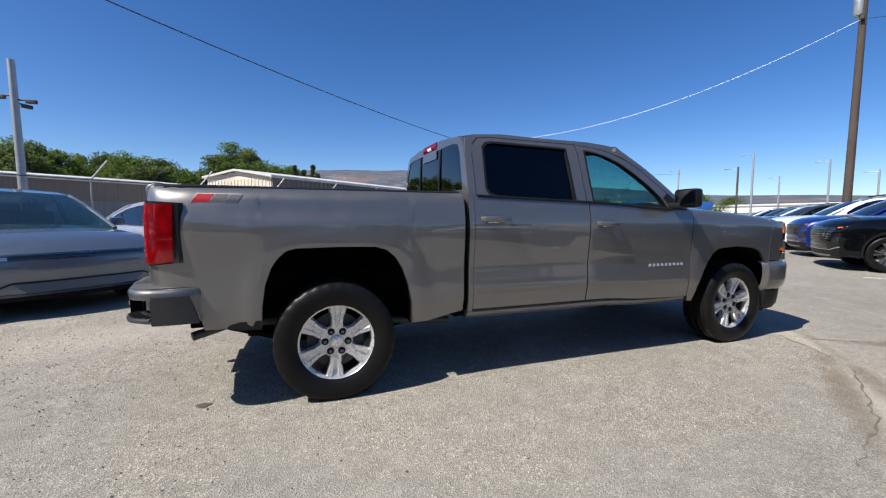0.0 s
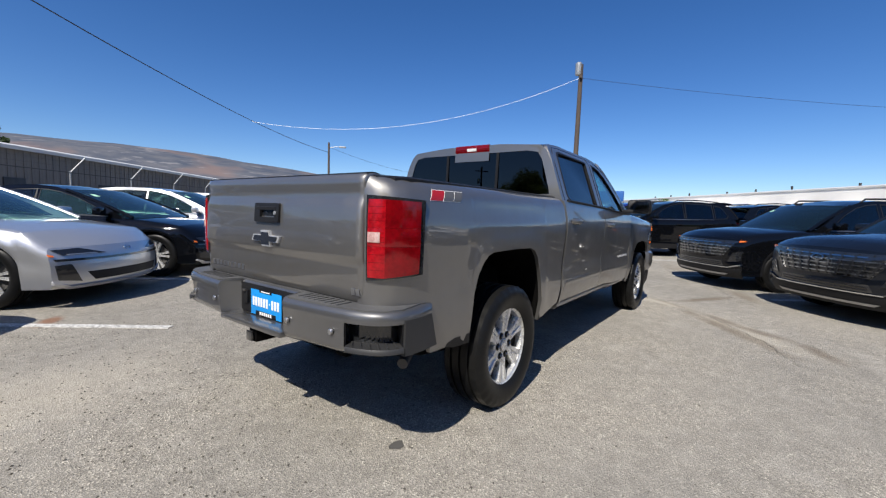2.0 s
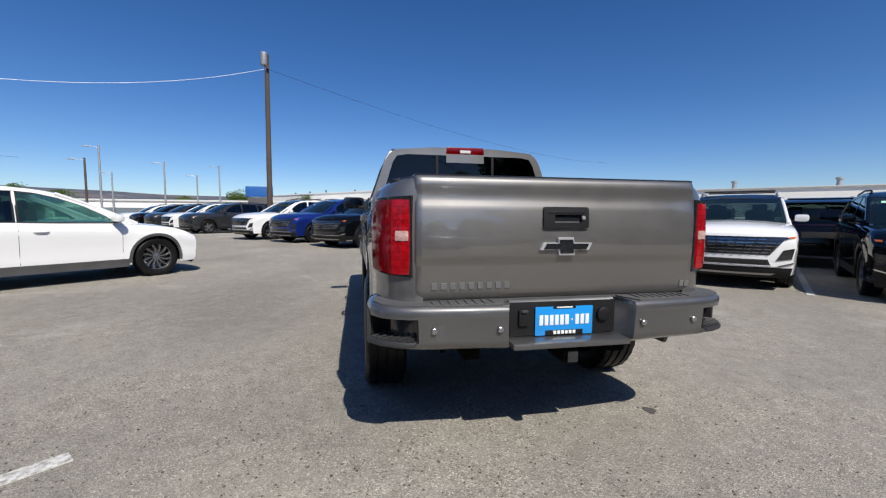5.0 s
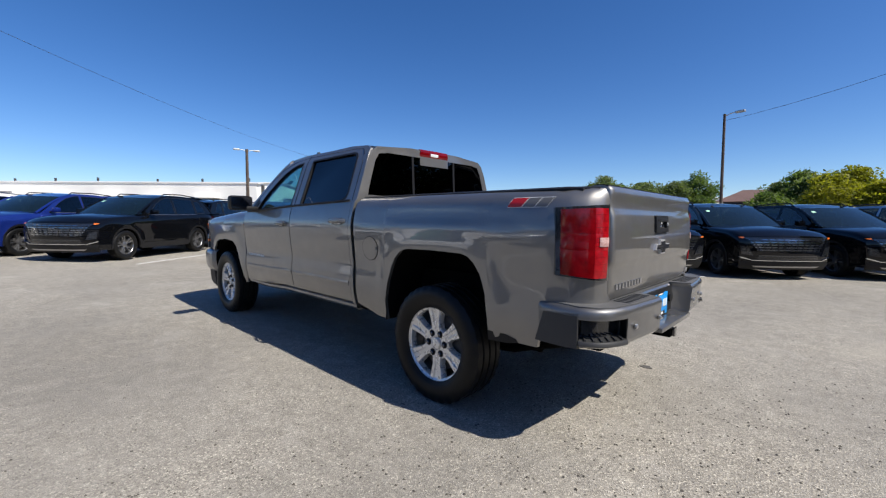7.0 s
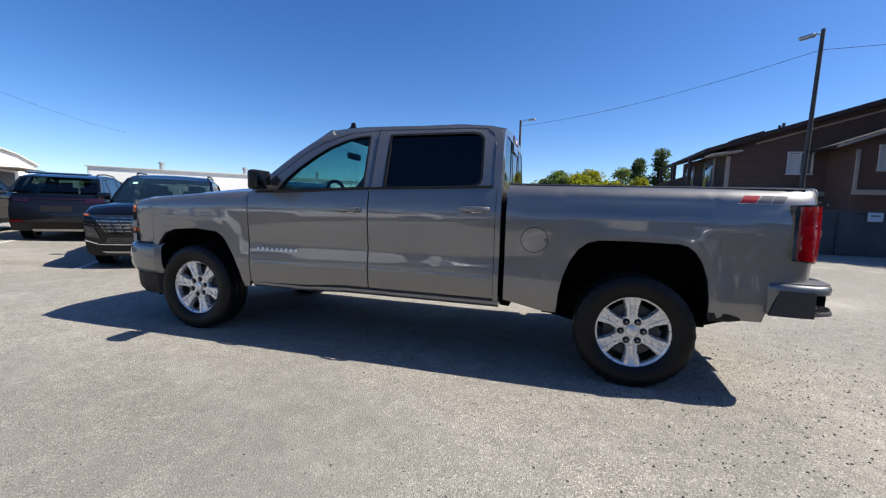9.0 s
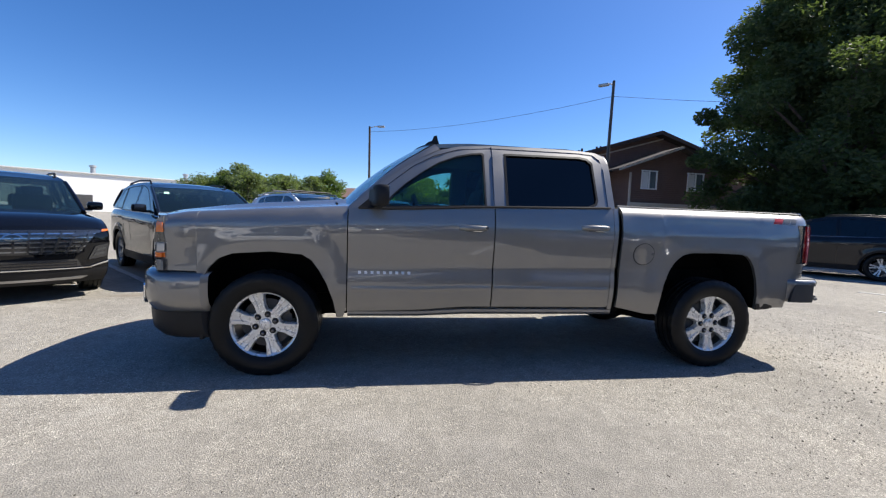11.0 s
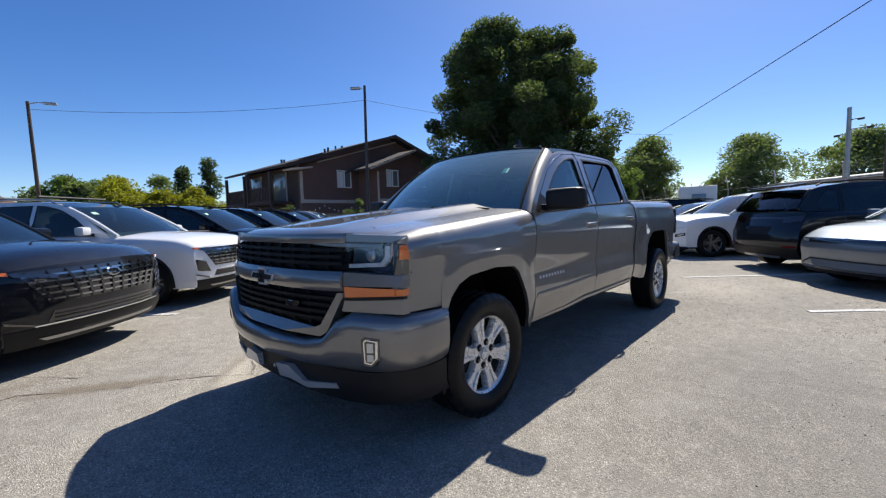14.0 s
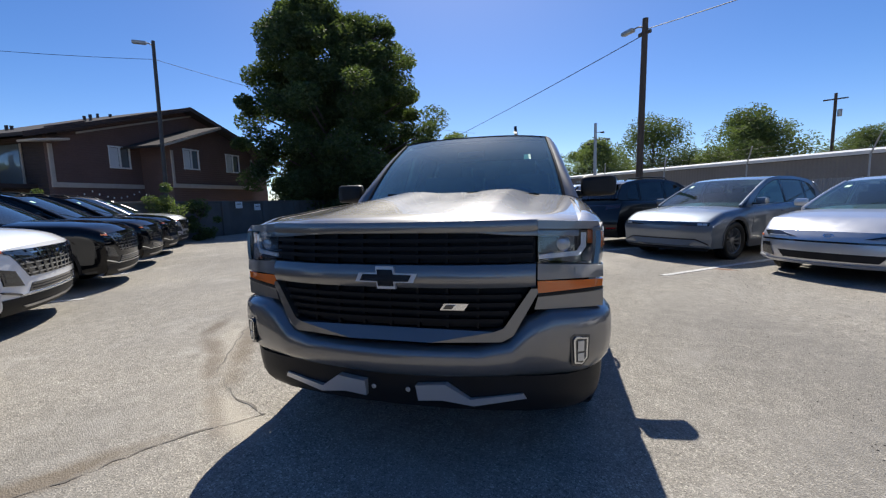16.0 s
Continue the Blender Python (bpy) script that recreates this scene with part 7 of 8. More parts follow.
pole(-25.2, 3.46, 6.35, 0.13, STEEL, "camera_pole", "grey pole with security cameras", (0, 0), (("camera", 5.2, 60, 0.9), ("camera", 5.0, 240, 0.5), ("camera", 5.7, 60, 0.5)))
pole(-7.48, 12.15, 5.62, 0.12, STEEL, "camera_pole", "grey pole with security cameras", (-0.1, 0), (("camera", 4.5, -10, 0.42), ("camera", 4.62, 160, 0.4), ("camera", 4.42, 60, 0.3)))
pole(36.3, -11.9, 7.15, 0.16, POLE_WOOD, "lamp_pole", "brown wooden lamp pole with twin lamps", (0, 0), (("lamp", 6.95, 80, 0.6), ("lamp", 6.95, 260, 0.6)))
for az, d, h in ((18.2, 80, 9.6), (20.7, 75, 7.4), (24.1, 70, 8.6), (28.6, 88, 8.2), (30.2, 62, 9.2), (31.5, 60, 7.4), (38, 75, 9), (168, 70, 11)):
    pole(d * math.cos(radians(az)), d * math.sin(radians(az)), h, 0.14, POLE_WOOD if int(az) % 2 else STEEL, "lamp_pole", "distant lamp pole with a bracket lamp", (0, 0), (("lamp", h - 0.3, 100, 1.0),))
pole(-38, 24, 9.5, 0.15, POLE_WOOD, "utility_pole", "wooden utility pole with cross arm and transformer", (0, 0), (("arm", 9.0, 60, 1.6), ("can", 7.8, 40, 0.35)))


def wire(a, b, sag, r, mat, label):
    a, b = Vector(a), Vector(b)
    g = G().tube([a.lerp(b, t) - Vector((0, 0, 4 * sag * t * (1 - t))) for t in span(0, 1, 28)], r, 5)
    tagged(part("overhead_wire", g, mat), label, "wire", "overhead wires")


CABLE = Mat("black_cable", (0.02, 0.02, 0.022), 0.6).m
BRIGHT = Mat("bright_wire", (0.85, 0.86, 0.88), 0.4).m
wire((-11.0, 3.9, 7.25), (19.9, 26.6, 5.95), 0.95, 0.016, CABLE, "black overhead cable between poles")
wire((8.9, 18.52, 5.5), (18.5, 5.3, 8.05), 1.2, 0.010, BRIGHT, "thin bright overhead wire tied to the cable")
wire((-11.0, 3.8, 7.05), (-40.0, -17.4, 5.6), 0.25, 0.016, CABLE, "black overhead cable between poles")
wire((-9.18, -16.74, 7.95), (3.7, -28.8, 7.6), 0.4, 0.010, CABLE, "thin dark overhead wire between poles")
wire((-9.18, -16.74, 7.95), (-30.0, -6.0, 7.0), 0.5, 0.010, CABLE, "thin dark overhead wire between poles")
wire((18.6, 5.3, 8.1), (45.0, -30.0, 8.0), 1.0, 0.008, CABLE, "thin dark overhead wire between poles")
wire((19.9, 26.6, 6.4), (40.0, 30.0, 6.0), 0.6, 0.010, CABLE, "thin dark overhead wire between poles")

# ---- fence behind the near row ----
fence = thing("fence", "chain-link fence with grey slats and barbed-wire arms", "fence")
post = G().tube([(0, 0, -0.05), (0, 0, 2.25)], 0.024, 8).mesh("fence_post", STEEL)
arm = G().tube([(0, 0, 2.2), (0.16, -0.16, 2.5), (0.30, -0.30, 2.76)], 0.022, 6).mesh("barb_arm", STEEL)
for i in range(19):
    s = -28 + 3.1 * i
    x, y = lot(s, 12.0)
    p = part("fence_post", post, None, fence, m=pose(x, y, 0, 0, 0, 40.5))
    part("barb_arm", arm, None, p)
    x2, y2 = lot(s + 1.55, 12.02)
    part("slat_panel", G().box((0, 0, 0.82), (3.04, 0.03, 1.55), 0.004), SLATS, fence, m=pose(x2, y2, 0, 0, 0, 40.5))
a, b = lot(-28, 12), lot(28, 12)
part("top_rail", G().tube([(*a, 2.2), (*b, 2.2)], 0.013, 8), DARK_STEEL, fence)
for k in range(3):
    a, b = lot(-28, 11.90 - 0.08 * k), lot(28, 11.90 - 0.08 * k)
    part("barbed_wire", G().tube([(*a, 2.38 + 0.15 * k), (*b, 2.38 + 0.15 * k)], 0.0022, 4), DARK_STEEL, fence)


# ---- sheds ----
def shed(name, label, s0, s1, n0, n1, h_front, h_back, peak, wall, roof, gable=None):
    root = thing(name, label, "building", kind="structure")
    m = pose(0, 0, 0, 0, 0, 40.5)
    nm = (n0 + n1) / 2
    part("front_wall", G().box(((s0 + s1) / 2, n0, h_front / 2), (s1 - s0, 0.2, h_front)), wall, root, m=m)
    part("back_wall", G().box(((s0 + s1) / 2, n1, h_back / 2), (s1 - s0, 0.2, h_back)), wall, root, m=m)
    for s in (s0, s1):
        part("gable_wall", G().prism([(n0, 0), (n1, 0), (n1, h_back), (nm, peak), (n0, h_front)], lambda n, z: (s + (-0.02 if s == s0 else 0.02), n, z), (0.2 if s == s0 else -0.2, 0, 0)), gable or wall, root, m=pose(0, 0, 0, 0, 0, 40.5))
    rows = [[(s, n, z) for n, z in ((n0 - 0.25, h_front - 0.02), (nm, peak + 0.05), (n1 + 0.25, h_back - 0.02))] for s in (s0 - 0.25, s1 + 0.25)]
    part("roof", G().solid(rows, [[(x, y, z + 0.12) for x, y, z in r] for r in rows]), roof, root, m=m, angle=0)
    part("fascia", G().box(((s0 + s1) / 2, n0 - 0.28, h_front + 0.02), (s1 - s0 + 0.5, 0.05, 0.16)), roof, root, m=m)
    return root


sh = shed("metal_shed", "grey ribbed metal shed with a cream gable end", 13.5, 40.0, 17.5, 23.5, 3.42, 3.6, 3.85, GREY_METAL, PALE_ROOF, CREAM_METAL)
for s in (16.2, 21.5, 28):
    d = part("shed_door", G().box((s, 17.38, 1.1), (1.0, 0.06, 2.1), 0.01), DARK_STEEL, sh, m=pose(0, 0, 0, 0, 0, 40.5))
part("gable_vent", G().box((13.44, 18.6, 2.0), (0.08, 0.5, 0.5), 0.02), STEEL, sh, m=pose(0, 0, 0, 0, 0, 40.5))
rib = G().box((0, 0, 1.7), (0.035, 0.05, 3.38), 0.008).mesh("wall_rib", CREAM_METAL)
for k in range(19):
    n = 17.65 + k * 0.316
    part("wall_rib", rib, None, sh, m=pose(0, 0, 0, 0, 0, 40.5) @ pose(13.462, n, 0))
dark_rib = G().box((0, 0, 1.68), (0.05, 0.035, 3.36), 0.008).mesh("wall_rib", GREY_METAL)
for k in range(70):
    part("wall_rib", dark_rib, None, sh, m=pose(0, 0, 0, 0, 0, 40.5) @ pose(13.7 + k * 0.375, 17.385, 0))
low = shed("long_shed", "long low grey shed with a pale roof edge", -42.0, 13.0, 24.0, 34.0, 3.0, 3.0, 3.4, GREY_METAL, PALE_ROOF)
shed("far_store", "low grey store building with a flat roof", 42.0, 62.0, 20.0, 34.0, 3.6, 3.6, 4.4, GREY_METAL, PALE_ROOF)
tr = thing("site_trailer", "white site trailer with a small window", "trailer")
part("trailer_body", G().box((-19.5, -2.4, 1.5), (2.8, 1.6, 1.8), 0.05, rz=15), WHITE_WALL, tr)
part("trailer_window", G().box((-18.1, -2.0, 1.75), (0.10, 0.6, 0.5), 0.01, rz=15), WINDOW_DARK, tr)
part("trailer_skirt", G().box((-19.5, -2.4, 0.3), (2.6, 1.4, 0.6), 0.03, rz=15), DARK_STEEL, tr)

# ---- white warehouses on the far side of the lot ----
wm = pose(0, 0, 0, 0, 0, 40.5)
ware = thing("warehouse", "long white warehouse with dark loading openings", "building", kind="structure")
part("front_wall", G().box((65, -52, 2.85), (72, 0.4, 5.7)), WHITE_WALL, ware, m=wm)
part("end_wall", G().prism([(-52, 0), (-71.5, 0), (-71.5, 4.9), (-66, 5.9), (-60, 6.4), (-54, 6.0), (-52, 5.7)], lambda n, z: (29.0, n, z), (0.4, 0, 0)), WHITE_WALL, ware, m=wm)
part("roof", G().prism([(-51.7, 5.66), (-54, 5.98), (-60, 6.4), (-66, 5.9), (-71.6, 4.9), (-71.6, 5.05), (-66, 6.05), (-60, 6.55), (-54, 6.12), (-51.7, 5.82)], lambda n, z: (28.7, n, z), (72.6, 0, 0)), PALE_ROOF, ware, m=wm, angle=0)
for k in range(7):
    part("loading_door", G().box((36 + 7 * k, -51.75, 2.1), (3.4, 0.16, 3.0), 0.02), DARK_STEEL, ware, m=wm)
    part("door_canopy", G().box((36 + 7 * k, -51.1, 3.75), (3.8, 1.4, 0.12), 0.02), WHITE_WALL, ware, m=wm)
part("end_opening", G().box((28.9, -63, 2.2), (0.16, 4.4, 2.9), 0.02), DARK_STEEL, ware, m=wm)
part("end_canopy", G().box((27.6, -63, 4.0), (2.6, 6.6, 0.18), 0.03), POLE_WOOD, ware, m=wm)
part("downpipe", G().box((28.8, -53.2, 2.8), (0.2, 0.5, 5.6), 0.02), DARK_STEEL, ware, m=wm)
for k in range(9):
    part("roof_vent", G().box((32 + 7.7 * k, -55.5 - (k % 3), 6.55), (0.22, 0.22, 0.5), 0.03), DARK_STEEL, ware, m=wm)
ware2 = thing("far_warehouse", "far long white warehouse with a flat roof", "building", kind="structure")
part("front_wall", G().box((-18, -95, 3.3), (96, 0.4, 6.6)), WHITE_WALL, ware2, m=wm)
part("side_wall", G().box((30, -105, 3.3), (0.4, 20, 6.6)), WHITE_WALL, ware2, m=wm)
part("roof", G().box((-18, -105, 6.7), (97, 21, 0.22), 0.03), PALE_ROOF, ware2, m=wm)
for k in range(6):
    part("dark_bay", G().box((-50 + 14 * k, -94.75, 1.6), (5, 0.2, 2.6), 0.02), DARK_STEEL, ware2, m=wm)
    part("roof_vent", G().lathe([(0.4, 0), (0.4, 1.2), (0.55, 1.3), (0.55, 1.6), (0.001, 1.7)], 12, "z"), STEEL, ware2, m=wm @ pose(-56 + 15 * k, -97, 6.7))
east = thing("showroom", "low white showroom with a blue sign board", "building", kind="structure")
part("wall", G().box((78, 26, 1.7), (0.5, 60, 3.4)), WHITE_WALL, east)
part("glass_front", G().box((77.7, 26, 1.4), (0.1, 50, 1.6)), WINDOW_DARK, east)
part("roof", G().box((84, 26, 3.5), (13, 61, 0.3), 0.03), PALE_ROOF, east)
part("sign_board", G().box((70, 17.2, 4.9), (0.3, 4.2, 1.7), 0.03), BLUE_SIGN, east)
part("sign_support", G().box((70, 17.2, 2.0), (0.4, 3.4, 4.0), 0.03), GREY_PLASTIC, east)
awn = thing("canopy_row", "row of white and blue striped canopies", "canopy", kind="structure")
for k in range(8):
    part("canopy_panel", G().box((30 + k * 2.2, 40 - k * 1.2, 2.6), (1.9, 2.0, 0.9), 0.1, rz=-28), BLUE_SIGN if k % 3 == 1 else PALE_ROOF, awn)

# ---- the brown two-storey house ----
house = thing("apartment_house", "brown two-storey apartment house with pale trim and balconies", "building", kind="structure")
YW, XL, XR, XA, TOP, EAVE = -22.7, -8.26, -23.8, -16.04, 7.45, 5.0
WY, WL, WR = -20.45, -12.85, -19.35


main_win, wing_wins = (-12.24, -11.08), [(-14.78, -13.68), (-18.15, -16.97)]
part("upper_wall", G().prism([(XL, 2.5), (XL, EAVE), (XA, TOP), (XR, EAVE), (XR, 2.5)], lambda x, z: (x, YW, z), (0, -0.25, 0), [[(main_win[0], 3.58), (main_win[1], 3.58), (main_win[1], 4.70), (main_win[0], 4.70)]]), BROWN_WALL, house)
part("lower_wall", G().prism([(XL, 0), (XL, 2.5), (XR, 2.5), (XR, 0)], lambda x, z: (x, YW + 0.03, z), (0, -0.28, 0)), BROWN_WALL, house)
# side and rear: the same siding, with their shade put into a darker brown
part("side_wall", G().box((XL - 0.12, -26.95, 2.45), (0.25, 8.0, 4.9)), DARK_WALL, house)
part("far_wall", G().box((XR + 0.12, -26.95, 2.45), (0.25, 8.0, 4.9)), BROWN_WALL, house)
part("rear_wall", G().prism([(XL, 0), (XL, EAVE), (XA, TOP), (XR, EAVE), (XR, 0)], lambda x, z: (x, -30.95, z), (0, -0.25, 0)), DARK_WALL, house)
part("trim_band", G().box(((XL + WL) / 2, YW + 0.06, 2.55), (XL - WL + 0.1, 0.08, 0.24), 0.01), HOUSE_TRIM, house)
part("trim_band", G().box(((WL + WR) / 2, WY + 0.06, 2.55), (WL - WR + 0.1, 0.08, 0.24), 0.01), HOUSE_TRIM, house)
part("trim_post", G().box((XL - 0.06, YW + 0.05, 3.5), (0.18, 0.08, 2.0), 0.01), HOUSE_TRIM, house)
for x in (WL - 0.04, WR + 0.04):
    part("trim_post", G().box((x, WY + 0.05, 3.55), (0.14, 0.08, 2.0), 0.01), HOUSE_TRIM, house)
for (a, b), y in ((main_win, YW), (wing_wins[0], WY), (wing_wins[1], WY)):
    zc = 4.14
    w = part("window", G().box(((a + b) / 2, y - 0.10, zc), (b - a - 0.06, 0.03, 1.07)), WINDOW_DARK, house, "white-framed sliding window")
    for x in (a + 0.03, b - 0.03, (a + b) / 2):
        part("window_stile", G().box((x, y + 0.02, zc), (0.075, 0.07, 1.2), 0.008), WINDOW_WHITE, w)
    for z in (3.57, 4.71):
        part("window_rail", G().box(((a + b) / 2, y + 0.021, z), (b - a + 0.06, 0.07, 0.08), 0.008), WINDOW_WHITE, w)
    part("blind", G().box(((a + b) / 2 + 0.27, y - 0.07, zc), (0.5, 0.02, 1.03)), WINDOW_WHITE, w)
for sgn, x1 in ((1, XL), (-1, XR)):
    e, fall = 1.3 * sgn, 1.3 * (TOP - EAVE) / abs(x1 - XA)
    rows = [[(XA, y, TOP + 0.07), (x1 + e, y, EAVE - fall + 0.07)] for y in (YW + 0.7, -31.8)]
    part("roof_slope", G().solid(rows, [[(x, y, z + 0.16) for x, y, z in r] for r in rows]), SHINGLE, house, angle=0)
    part("barge_board", G().patch([(XA, TOP), (x1 + e, EAVE - fall), (x1 + e, EAVE - fall + 0.24), (XA, TOP + 0.25)], 2, 1, lambda x, z: (x, YW + 0.74, z), (0, -0.05, 0)), DARK_WALL, house)
part("frieze_board", G().patch([(XL - 1.3, EAVE + 0.13), (XA - 0.6, TOP - 0.22), (XA - 0.6, TOP - 0.12), (XL - 1.3, EAVE + 0.23)], 2, 1, lambda x, z: (x, YW + 0.06, z), (0, -0.05, 0)), HOUSE_TRIM, house)
# the wing stands forward of the main wall under its own low gable
WA, WTOP, WEAVE = -16.1, 6.15, 4.95
part("wing_wall", G().prism([(WL, 0), (WL, WEAVE), (WA, WTOP), (WR, WEAVE), (WR, 0)], lambda x, z: (x, WY, z), (0, -0.25, 0), [[(a, 3.58), (b, 3.58), (b, 4.70), (a, 4.70)] for a, b in wing_wins]), BROWN_WALL, house)
for x in (WL - 0.12, WR + 0.12):
    part("wing_side", G().box((x, (WY + YW) / 2 - 0.1, WEAVE / 2), (0.24, abs(WY - YW) - 0.3, WEAVE)), BROWN_WALL, house)
for sgn, x1, trim in ((1, WL, HOUSE_TRIM), (-1, WR, DARK_WALL)):
    e, fall = 1.1 * sgn, 1.1 * (WTOP - WEAVE) / abs(x1 - WA)
    rows = [[(WA, y, WTOP + 0.04), (x1 + e, y, WEAVE - fall + 0.04)] for y in (WY + 0.6, YW)]
    part("wing_roof", G().solid(rows, [[(x, y, z + 0.12) for x, y, z in r] for r in rows]), SHINGLE, house, angle=0)
    part("wing_barge", G().patch([(WA, WTOP), (x1 + e, WEAVE - fall), (x1 + e, WEAVE - fall + 0.12), (WA, WTOP + 0.12)], 2, 1, lambda x, z: (x, WY + 0.64, z), (0, -0.05, 0)), trim, house)
part("roof_box", G().box((-9.0, YW + 0.3, 5.35), (1.5, 0.7, 0.4), 0.03, ry=18), DARK_WALL, house)
part("porch_roof", G().box((-7.95, -22.35, 4.60), (1.5, 1.1, 0.10), 0.02, ry=8), HOUSE_TRIM, house)
for y, wide in ((-25.4, 3.4), (-29.2, 3.2)):
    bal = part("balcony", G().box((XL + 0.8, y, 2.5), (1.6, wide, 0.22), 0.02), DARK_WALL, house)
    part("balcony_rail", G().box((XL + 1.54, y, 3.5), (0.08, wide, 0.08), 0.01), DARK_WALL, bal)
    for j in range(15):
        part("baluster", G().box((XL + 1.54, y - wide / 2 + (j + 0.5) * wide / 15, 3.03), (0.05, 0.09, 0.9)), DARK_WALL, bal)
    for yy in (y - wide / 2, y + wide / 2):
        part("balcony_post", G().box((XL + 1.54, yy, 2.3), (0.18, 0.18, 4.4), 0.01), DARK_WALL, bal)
    part("patio_door", G().box((XL + 0.06, y, 3.6), (0.06, 1.7, 1.95), 0.01), WINDOW_DARK, bal)
    part("door_frame", G().box((XL + 0.05, y + 0.93, 3.6), (0.06, 0.12, 2.0), 0.01), HOUSE_TRIM, bal)
for x, y, h in ((-11.3, -24.0, 0.55), (-11.3, -24.45, 0.5), (-9.6, -27.3, 0.45), (-9.6, -27.7, 0.5), (-13.6, -25.6, 0.4), (-14.6, -28.0, 0.5)):
    z = EAVE + (TOP - EAVE) * (XL - x) / (XL - XA)
    part("roof_vent", G().tube([(x, y, z - 0.1), (x, y, z + h)], 0.08, 8), DARK_STEEL, house)
for k in range(34):
    part("string_light", G().lathe([(0.001, -0.05), (0.04, -0.02), (0.03, 0.04), (0.001, 0.06)], 8, "z"), WHITE_MARK, house, m=pose(XL + 1.2 - 0.36 * k, YW + 0.6 + 0.05 * (k % 2), 2.22 - 0.34 * abs(math.sin(k * 0.45))))

bung = thing("bungalow", "low bungalow with a brown hipped roof behind the shrubs", "building", kind="structure")
part("wall", G().box((6.9, -72, 2.1), (7.0, 6.0, 4.2)), DARK_WALL, bung)
part("roof", G().add([(2.4, -68.4, 4.1), (11.4, -68.4, 4.1), (11.4, -75.6, 4.1), (2.4, -75.6, 4.1), (5.2, -72.0, 5.9), (8.6, -72.0, 5.9)], [(0, 1, 5, 4), (1, 2, 5), (2, 3, 4, 5), (3, 0, 4), (3, 2, 1, 0)]), BROWN_WALL, bung, angle=0)

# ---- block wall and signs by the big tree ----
bw = thing("boundary_wall", "block boundary wall, toned dark for tree shade", "wall", kind="structure")
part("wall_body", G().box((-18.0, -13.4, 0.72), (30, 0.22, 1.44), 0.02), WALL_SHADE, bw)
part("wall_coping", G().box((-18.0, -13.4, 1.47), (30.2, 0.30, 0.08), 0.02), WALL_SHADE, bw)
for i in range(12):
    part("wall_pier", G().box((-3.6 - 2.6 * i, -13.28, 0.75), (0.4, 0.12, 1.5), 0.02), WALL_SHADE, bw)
for x, z in ((-9.6, 1.32), (-10.8, 1.2)):
    sg = tagged(part("small_sign", G().box((x, -13.22, z), (0.42, 0.02, 0.30), 0.004), WINDOW_WHITE), "small white sign on the boundary wall", "sign", "wall signs")
    part("sign_bar", G().box((x, -13.205, z + 0.04), (0.26, 0.012, 0.04)), GREY_MARK, sg)


# ---- trees ----
def leaf_cloud(rnd, centres, per, size, flat=0.75):
    """Leaves as small folded quads spread through many clumps."""
    v, f = [], []
    for c, rad in centres:
        c = Vector(c)
        for _ in range(per):
            d = Vector((rnd.gauss(0, 1), rnd.gauss(0, 1), rnd.gauss(0, 1)))
            d = d.normalized() * (rnd.random() ** 0.38)
            p = c + Vector((d.x * rad, d.y * rad, d.z * rad * flat))
            a = Vector((rnd.gauss(0, 1), rnd.gauss(0, 1), rnd.gauss(0, 0.6))).normalized()
            b = a.cross(Vector((rnd.gauss(0, 1), rnd.gauss(0, 1), rnd.gauss(0, 1)))).normalized()
            s = size * rnd.uniform(0.6, 1.3)
            o = len(v)
            v += [tuple(p - a * s), tuple(p + b * s * 0.42), tuple(p + a * s), tuple(p - b * s * 0.42)]
            f.append((o, o + 1, o + 2, o + 3))
    g = G()
    g.v, g.f = v, f
    return g


def tree(x, y, h, spread, seed, leaf, label, clumps=40, per=160, size=0.16, trunk=0.25, low=0.25, name="tree", shape=1.0, group="trees"):
    rnd = random.Random(seed)
    root = thing(name, label, "tree", group, m=pose(x, y, 0))
    wood = G()
    wood.tube([(0, 0, -0.1), (rnd.uniform(-0.1, 0.1), rnd.uniform(-0.1, 0.1), h * 0.2), (rnd.uniform(-0.3, 0.3), rnd.uniform(-0.3, 0.3), h * 0.45), (rnd.uniform(-0.4, 0.4), rnd.uniform(-0.4, 0.4), h * 0.85)], trunk, 10, trunk * 0.25)
    centres = []
    for i in range(clumps):
        a = rnd.uniform(0, 2 * math.pi)
        k = rnd.random()
        z = h * (low + (0.97 - low) * k)
        prof = math.sin(math.pi * min(0.97, (0.16 + 0.80 * k)) ** shape)
        prof = 1.0 - k if name == "conifer" else max(0.0, prof) ** (0.62 if clumps > 100 else 1.0)
        rr = spread * max(0.08 if name == "conifer" else 0.18, prof) * rnd.uniform(0.25, 1.0)
        c = (rr * math.cos(a), rr * math.sin(a), z)
        if clumps > 100 and k > 0.55:
            # the head parts into a tall lobe and a lower one
            lobe = 1 if i % 2 else -1
            c = (c[0] * 0.72 + lobe * 1.25, c[1] * 0.72 - lobe * 1.25, z - (0.0 if lobe > 0 else h * 0.03))
        centres.append((c, spread * (rnd.uniform(0.09, 0.20) if clumps > 100 else rnd.uniform(0.21, 0.39))))
        if i % 2 == 0:
            z0 = max(h * 0.12, z - spread * 0.55)
            wood.tube([(0, 0, z0), (c[0] * 0.5, c[1] * 0.5, z0 + (z - z0) * 0.6), c], trunk * 0.28, 6, trunk * 0.06)
    part("trunk", wood, BARK, root)
    part("crown", leaf_cloud(rnd, centres, per, size), leaf, root, angle=0)
    return root


tree(-19.6, -13.3, 14.4, 6.4, 5, LEAF_SHADE, "tall dense dark green shade tree by the boundary wall", 430, 640, 0.115, 0.5, 0.06, shape=0.85)
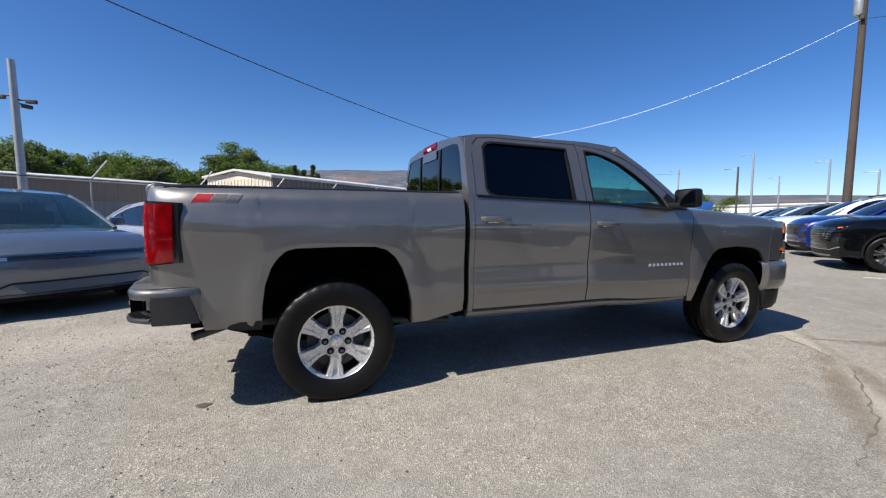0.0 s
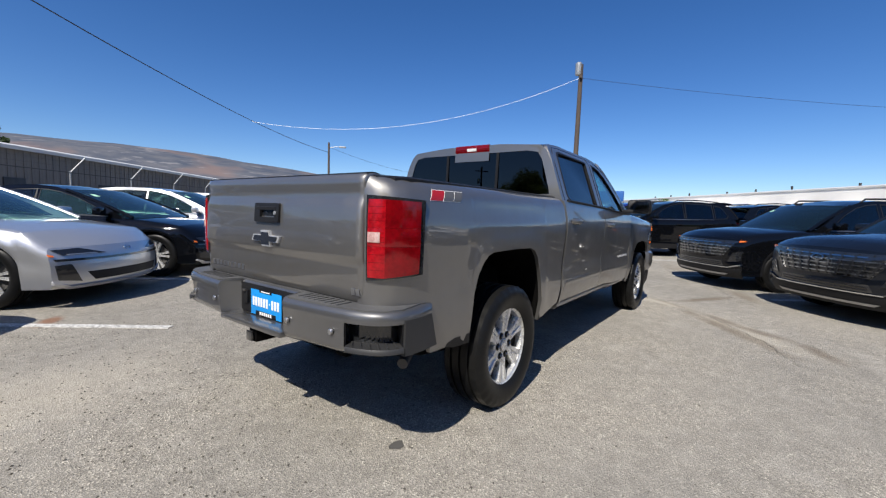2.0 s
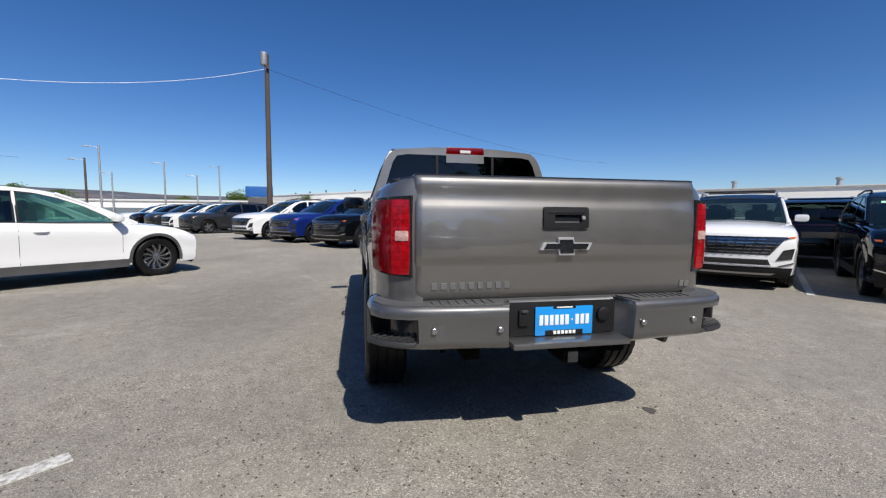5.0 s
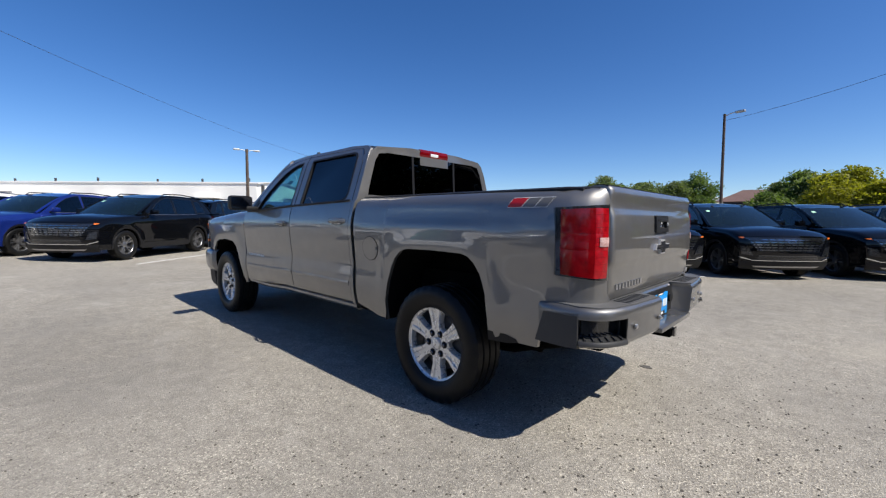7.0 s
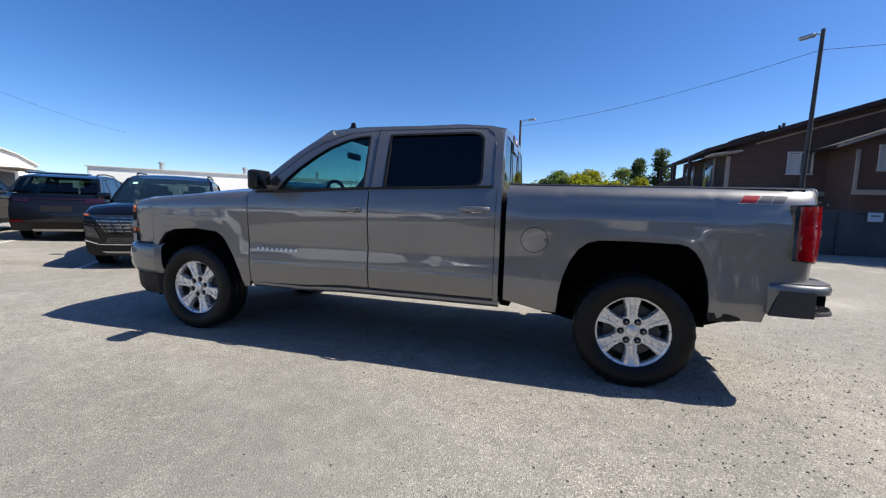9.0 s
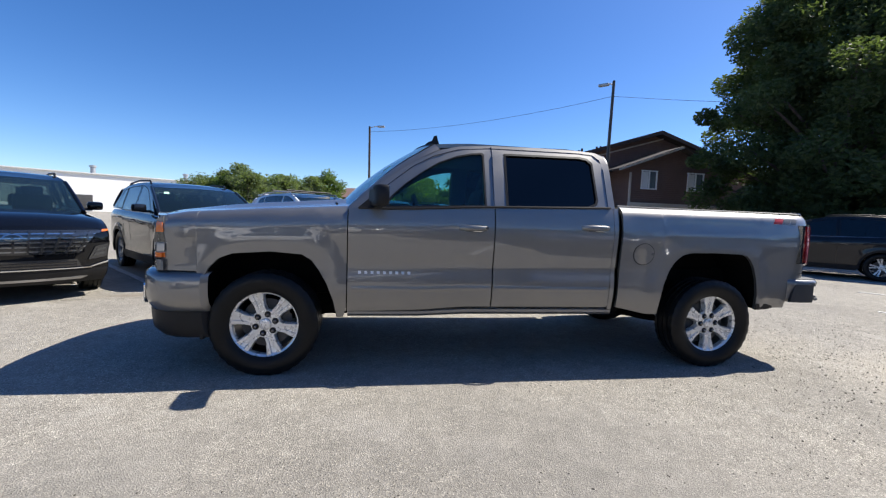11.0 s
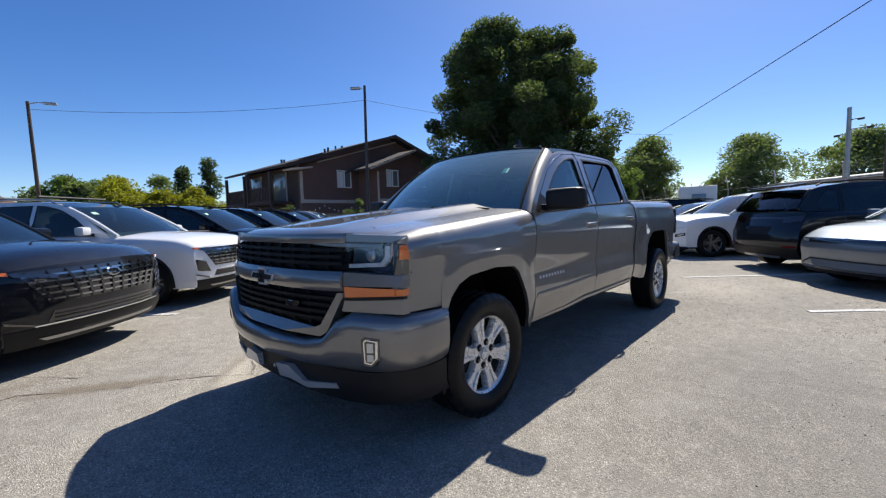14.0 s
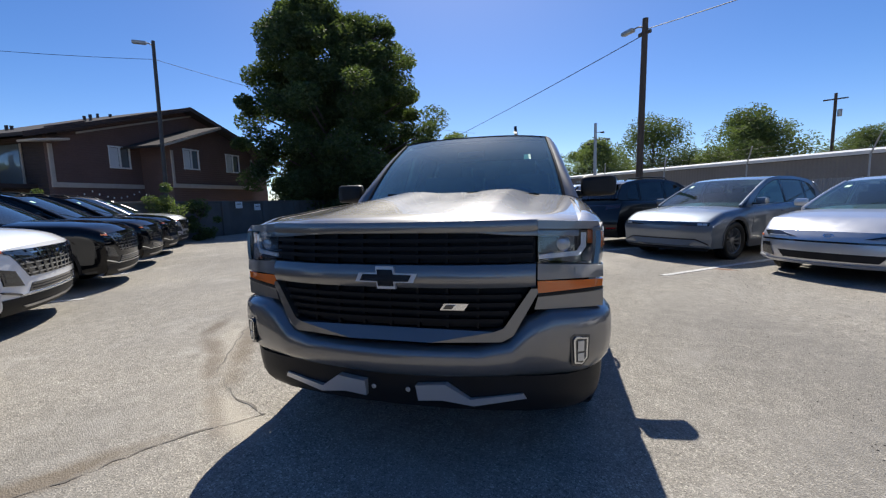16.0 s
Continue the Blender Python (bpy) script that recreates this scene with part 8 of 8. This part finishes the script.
for i, (x, y, h, sp) in enumerate(((-24.5, -18.0, 5.2, 2.8), (-21.5, -15.6, 3.6, 2.2), (-26.5, -14.5, 5.0, 2.6))):
    tree(x, y, h, sp, 150 + i, LEAF_DARK, "dense dark green shrub under the tall shade tree", 40, 300, 0.12, 0.12, 0.02, group="shrubs under the shade tree")
tree(-25.0, -9.5, 5.4, 2.8, 7, LEAF_MID, "green tree beside the tall shade tree", 60, 380, 0.12, 0.2, 0.06)
for i, (x, y, h, sp, lf) in enumerate(((-34, -9, 7.4, 3.8, LEAF_PALE), (-40, -2, 7.2, 4.0, LEAF_PALE), (-44, 5.0, 7.2, 4.2, LEAF_PALE), (-48, 12, 9.8, 5.8, LEAF_DARK), (-42, 19, 8.8, 5.3, LEAF_DARK), (-55, 24, 9.0, 5.5, LEAF_MID), (-60, 40, 8.5, 6.0, LEAF_DARK), (-50, 47, 8.0, 5.5, LEAF_MID), (-70, 30, 10, 6, LEAF_DARK))):
    tree(x, y, h, sp, 20 + i, lf, "leafy green tree beyond the sheds", 60, 420, 0.145, 0.25, 0.08, group="trees beyond the sheds")
rnd = random.Random(31)
for i in range(19):
    az = 119 - 1.75 * i
    d = rnd.uniform(47, 52)
    h = 1.2 + d * (0.116 + rnd.uniform(-0.012, 0.012) - (0.02 if 9 <= i <= 11 else 0) + (0.034 if i in (13, 14) else 0) - (0.02 if i > 15 else 0))
    tree(-0.28 + d * math.cos(radians(az)), -3.57 + d * math.sin(radians(az)), h, rnd.uniform(2.6, 3.4), 40 + i, (LEAF_DARK, LEAF_MID, LEAF_PALE)[i % 3 if i < 15 else 1], "green tree behind the long shed", 60, 260, 0.13, 0.2, 0.02, group="trees behind the long shed")
for i, (az, h) in enumerate(((89.0, 6.0), (87.9, 5.6), (86.8, 6.1), (86.2, 5.3))):
    tree(-0.28 + 41 * math.cos(radians(az)), -3.57 + 41 * math.sin(radians(az)), h, 0.62, 60 + i, LEAF_BLUE, "narrow dark conifer behind the metal shed", 60, 120, 0.09, 0.10, 0.3, name="conifer", group="conifers")
for i, (x, y, h, sp, lf) in enumerate(((-1.5, -38, 4.4, 3.0, LEAF_YELLOW), (2.4, -41, 3.4, 2.6, LEAF_MID), (10.5, -45, 5.0, 2.6, LEAF_PALE), (13.0, -43, 4.8, 3.0, LEAF_PALE), (17.0, -44, 5.2, 3.0, LEAF_PALE), (-4.2, -37.5, 3.9, 2.5, LEAF_YELLOW), (-6.4, -36.2, 4.2, 2.3, LEAF_YELLOW), (13.5, -40.5, 3.6, 2.4, LEAF_PALE))):
    tree(x, y, h, sp, 80 + i, lf, "yellow-green shrub tree along the lot edge" if lf is LEAF_YELLOW else "green shrub tree along the lot edge", 40, 220, 0.13, 0.12, 0.02, group="shrub trees along the lot edge")
rnd = random.Random(9)
for i in range(24):
    x, y = -7 + i * 1.35 + rnd.uniform(-0.4, 0.4), -45.5 - 0.12 * i + rnd.uniform(-1.5, 1.5)
    if 3.6 < x < 8.6:
        continue
    tree(x, y, rnd.uniform(4.2, 6.2), rnd.uniform(2.4, 3.2), 200 + i, (LEAF_YELLOW if x < 0.3 and i % 3 == 0 else LEAF_PALE if i % 2 else LEAF_MID), "green shrub tree in the hedge along the lot edge", 44, 170, 0.15, 0.1, 0.02, group="hedge along the lot edge")
for i, (x, y) in enumerate(((-8.4, -39.4), (-6.9, -41.5), (0.5, -50))):
    tree(x, y, 7.3 - 0.6 * i, 2.2, 100 + i, LEAF_BLUE, "grey-green conifer behind the shrubs", 40, 80, 0.16, 0.16, 0.12, name="conifer", group="conifers")
for i, az in enumerate((-33, 8, 16, 22, 33, 36, 44, 47)):
    d = 95
    tree(d * math.cos(radians(az)), d * math.sin(radians(az)), 4.2 + 0.6 * (i % 3), 4.5, 120 + i, LEAF_MID, "distant green street tree", 30, 160, 0.2, 0.3, 0.2, group="distant street trees")
for i, (x, y, h) in enumerate(((-6.2, -20.6, 2.2), (-5.2, -12.55, 2.1), (-6.6, -12.5, 1.5), (-5.0, -19.5, 1.7))):
    tree(x, y, h, 0.8, 140 + i, LEAF_DARK, "green bush by the house", 22, 160, 0.06, 0.05, 0.05, name="bush", group="bushes by the house")

# ---- hills ----
ridge = lerp([(-20, 0.0), (5, 0.033), (40, 0.05), (52, 0.080), (64, 0.101), (76, 0.118), (88, 0.108), (95, 0.092), (108, 0.05), (130, 0.03), (180, 0.02), (240, 0.0)])
rows = []
for k, (d, f) in enumerate(((900, 0.0), (1050, 0.35), (1250, 0.72), (1500, 1.0), (1800, 0.9))):
    row = []
    for i in range(0, 105):
        az = -20 + i * 2.5
        wob = 1 + 0.10 * noise.noise((az * 0.11, k * 0.7, 0.0)) + 0.05 * noise.noise((az * 0.4, k * 1.3, 5.0))
        row.append((d * math.cos(radians(az)), d * math.sin(radians(az)), ridge(az) * 1500 * f * wob - 2))
    rows.append(row)
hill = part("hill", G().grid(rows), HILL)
tagged(hill, "dry hillside on the horizon, tinted slate for haze", "hill", kind="structure")
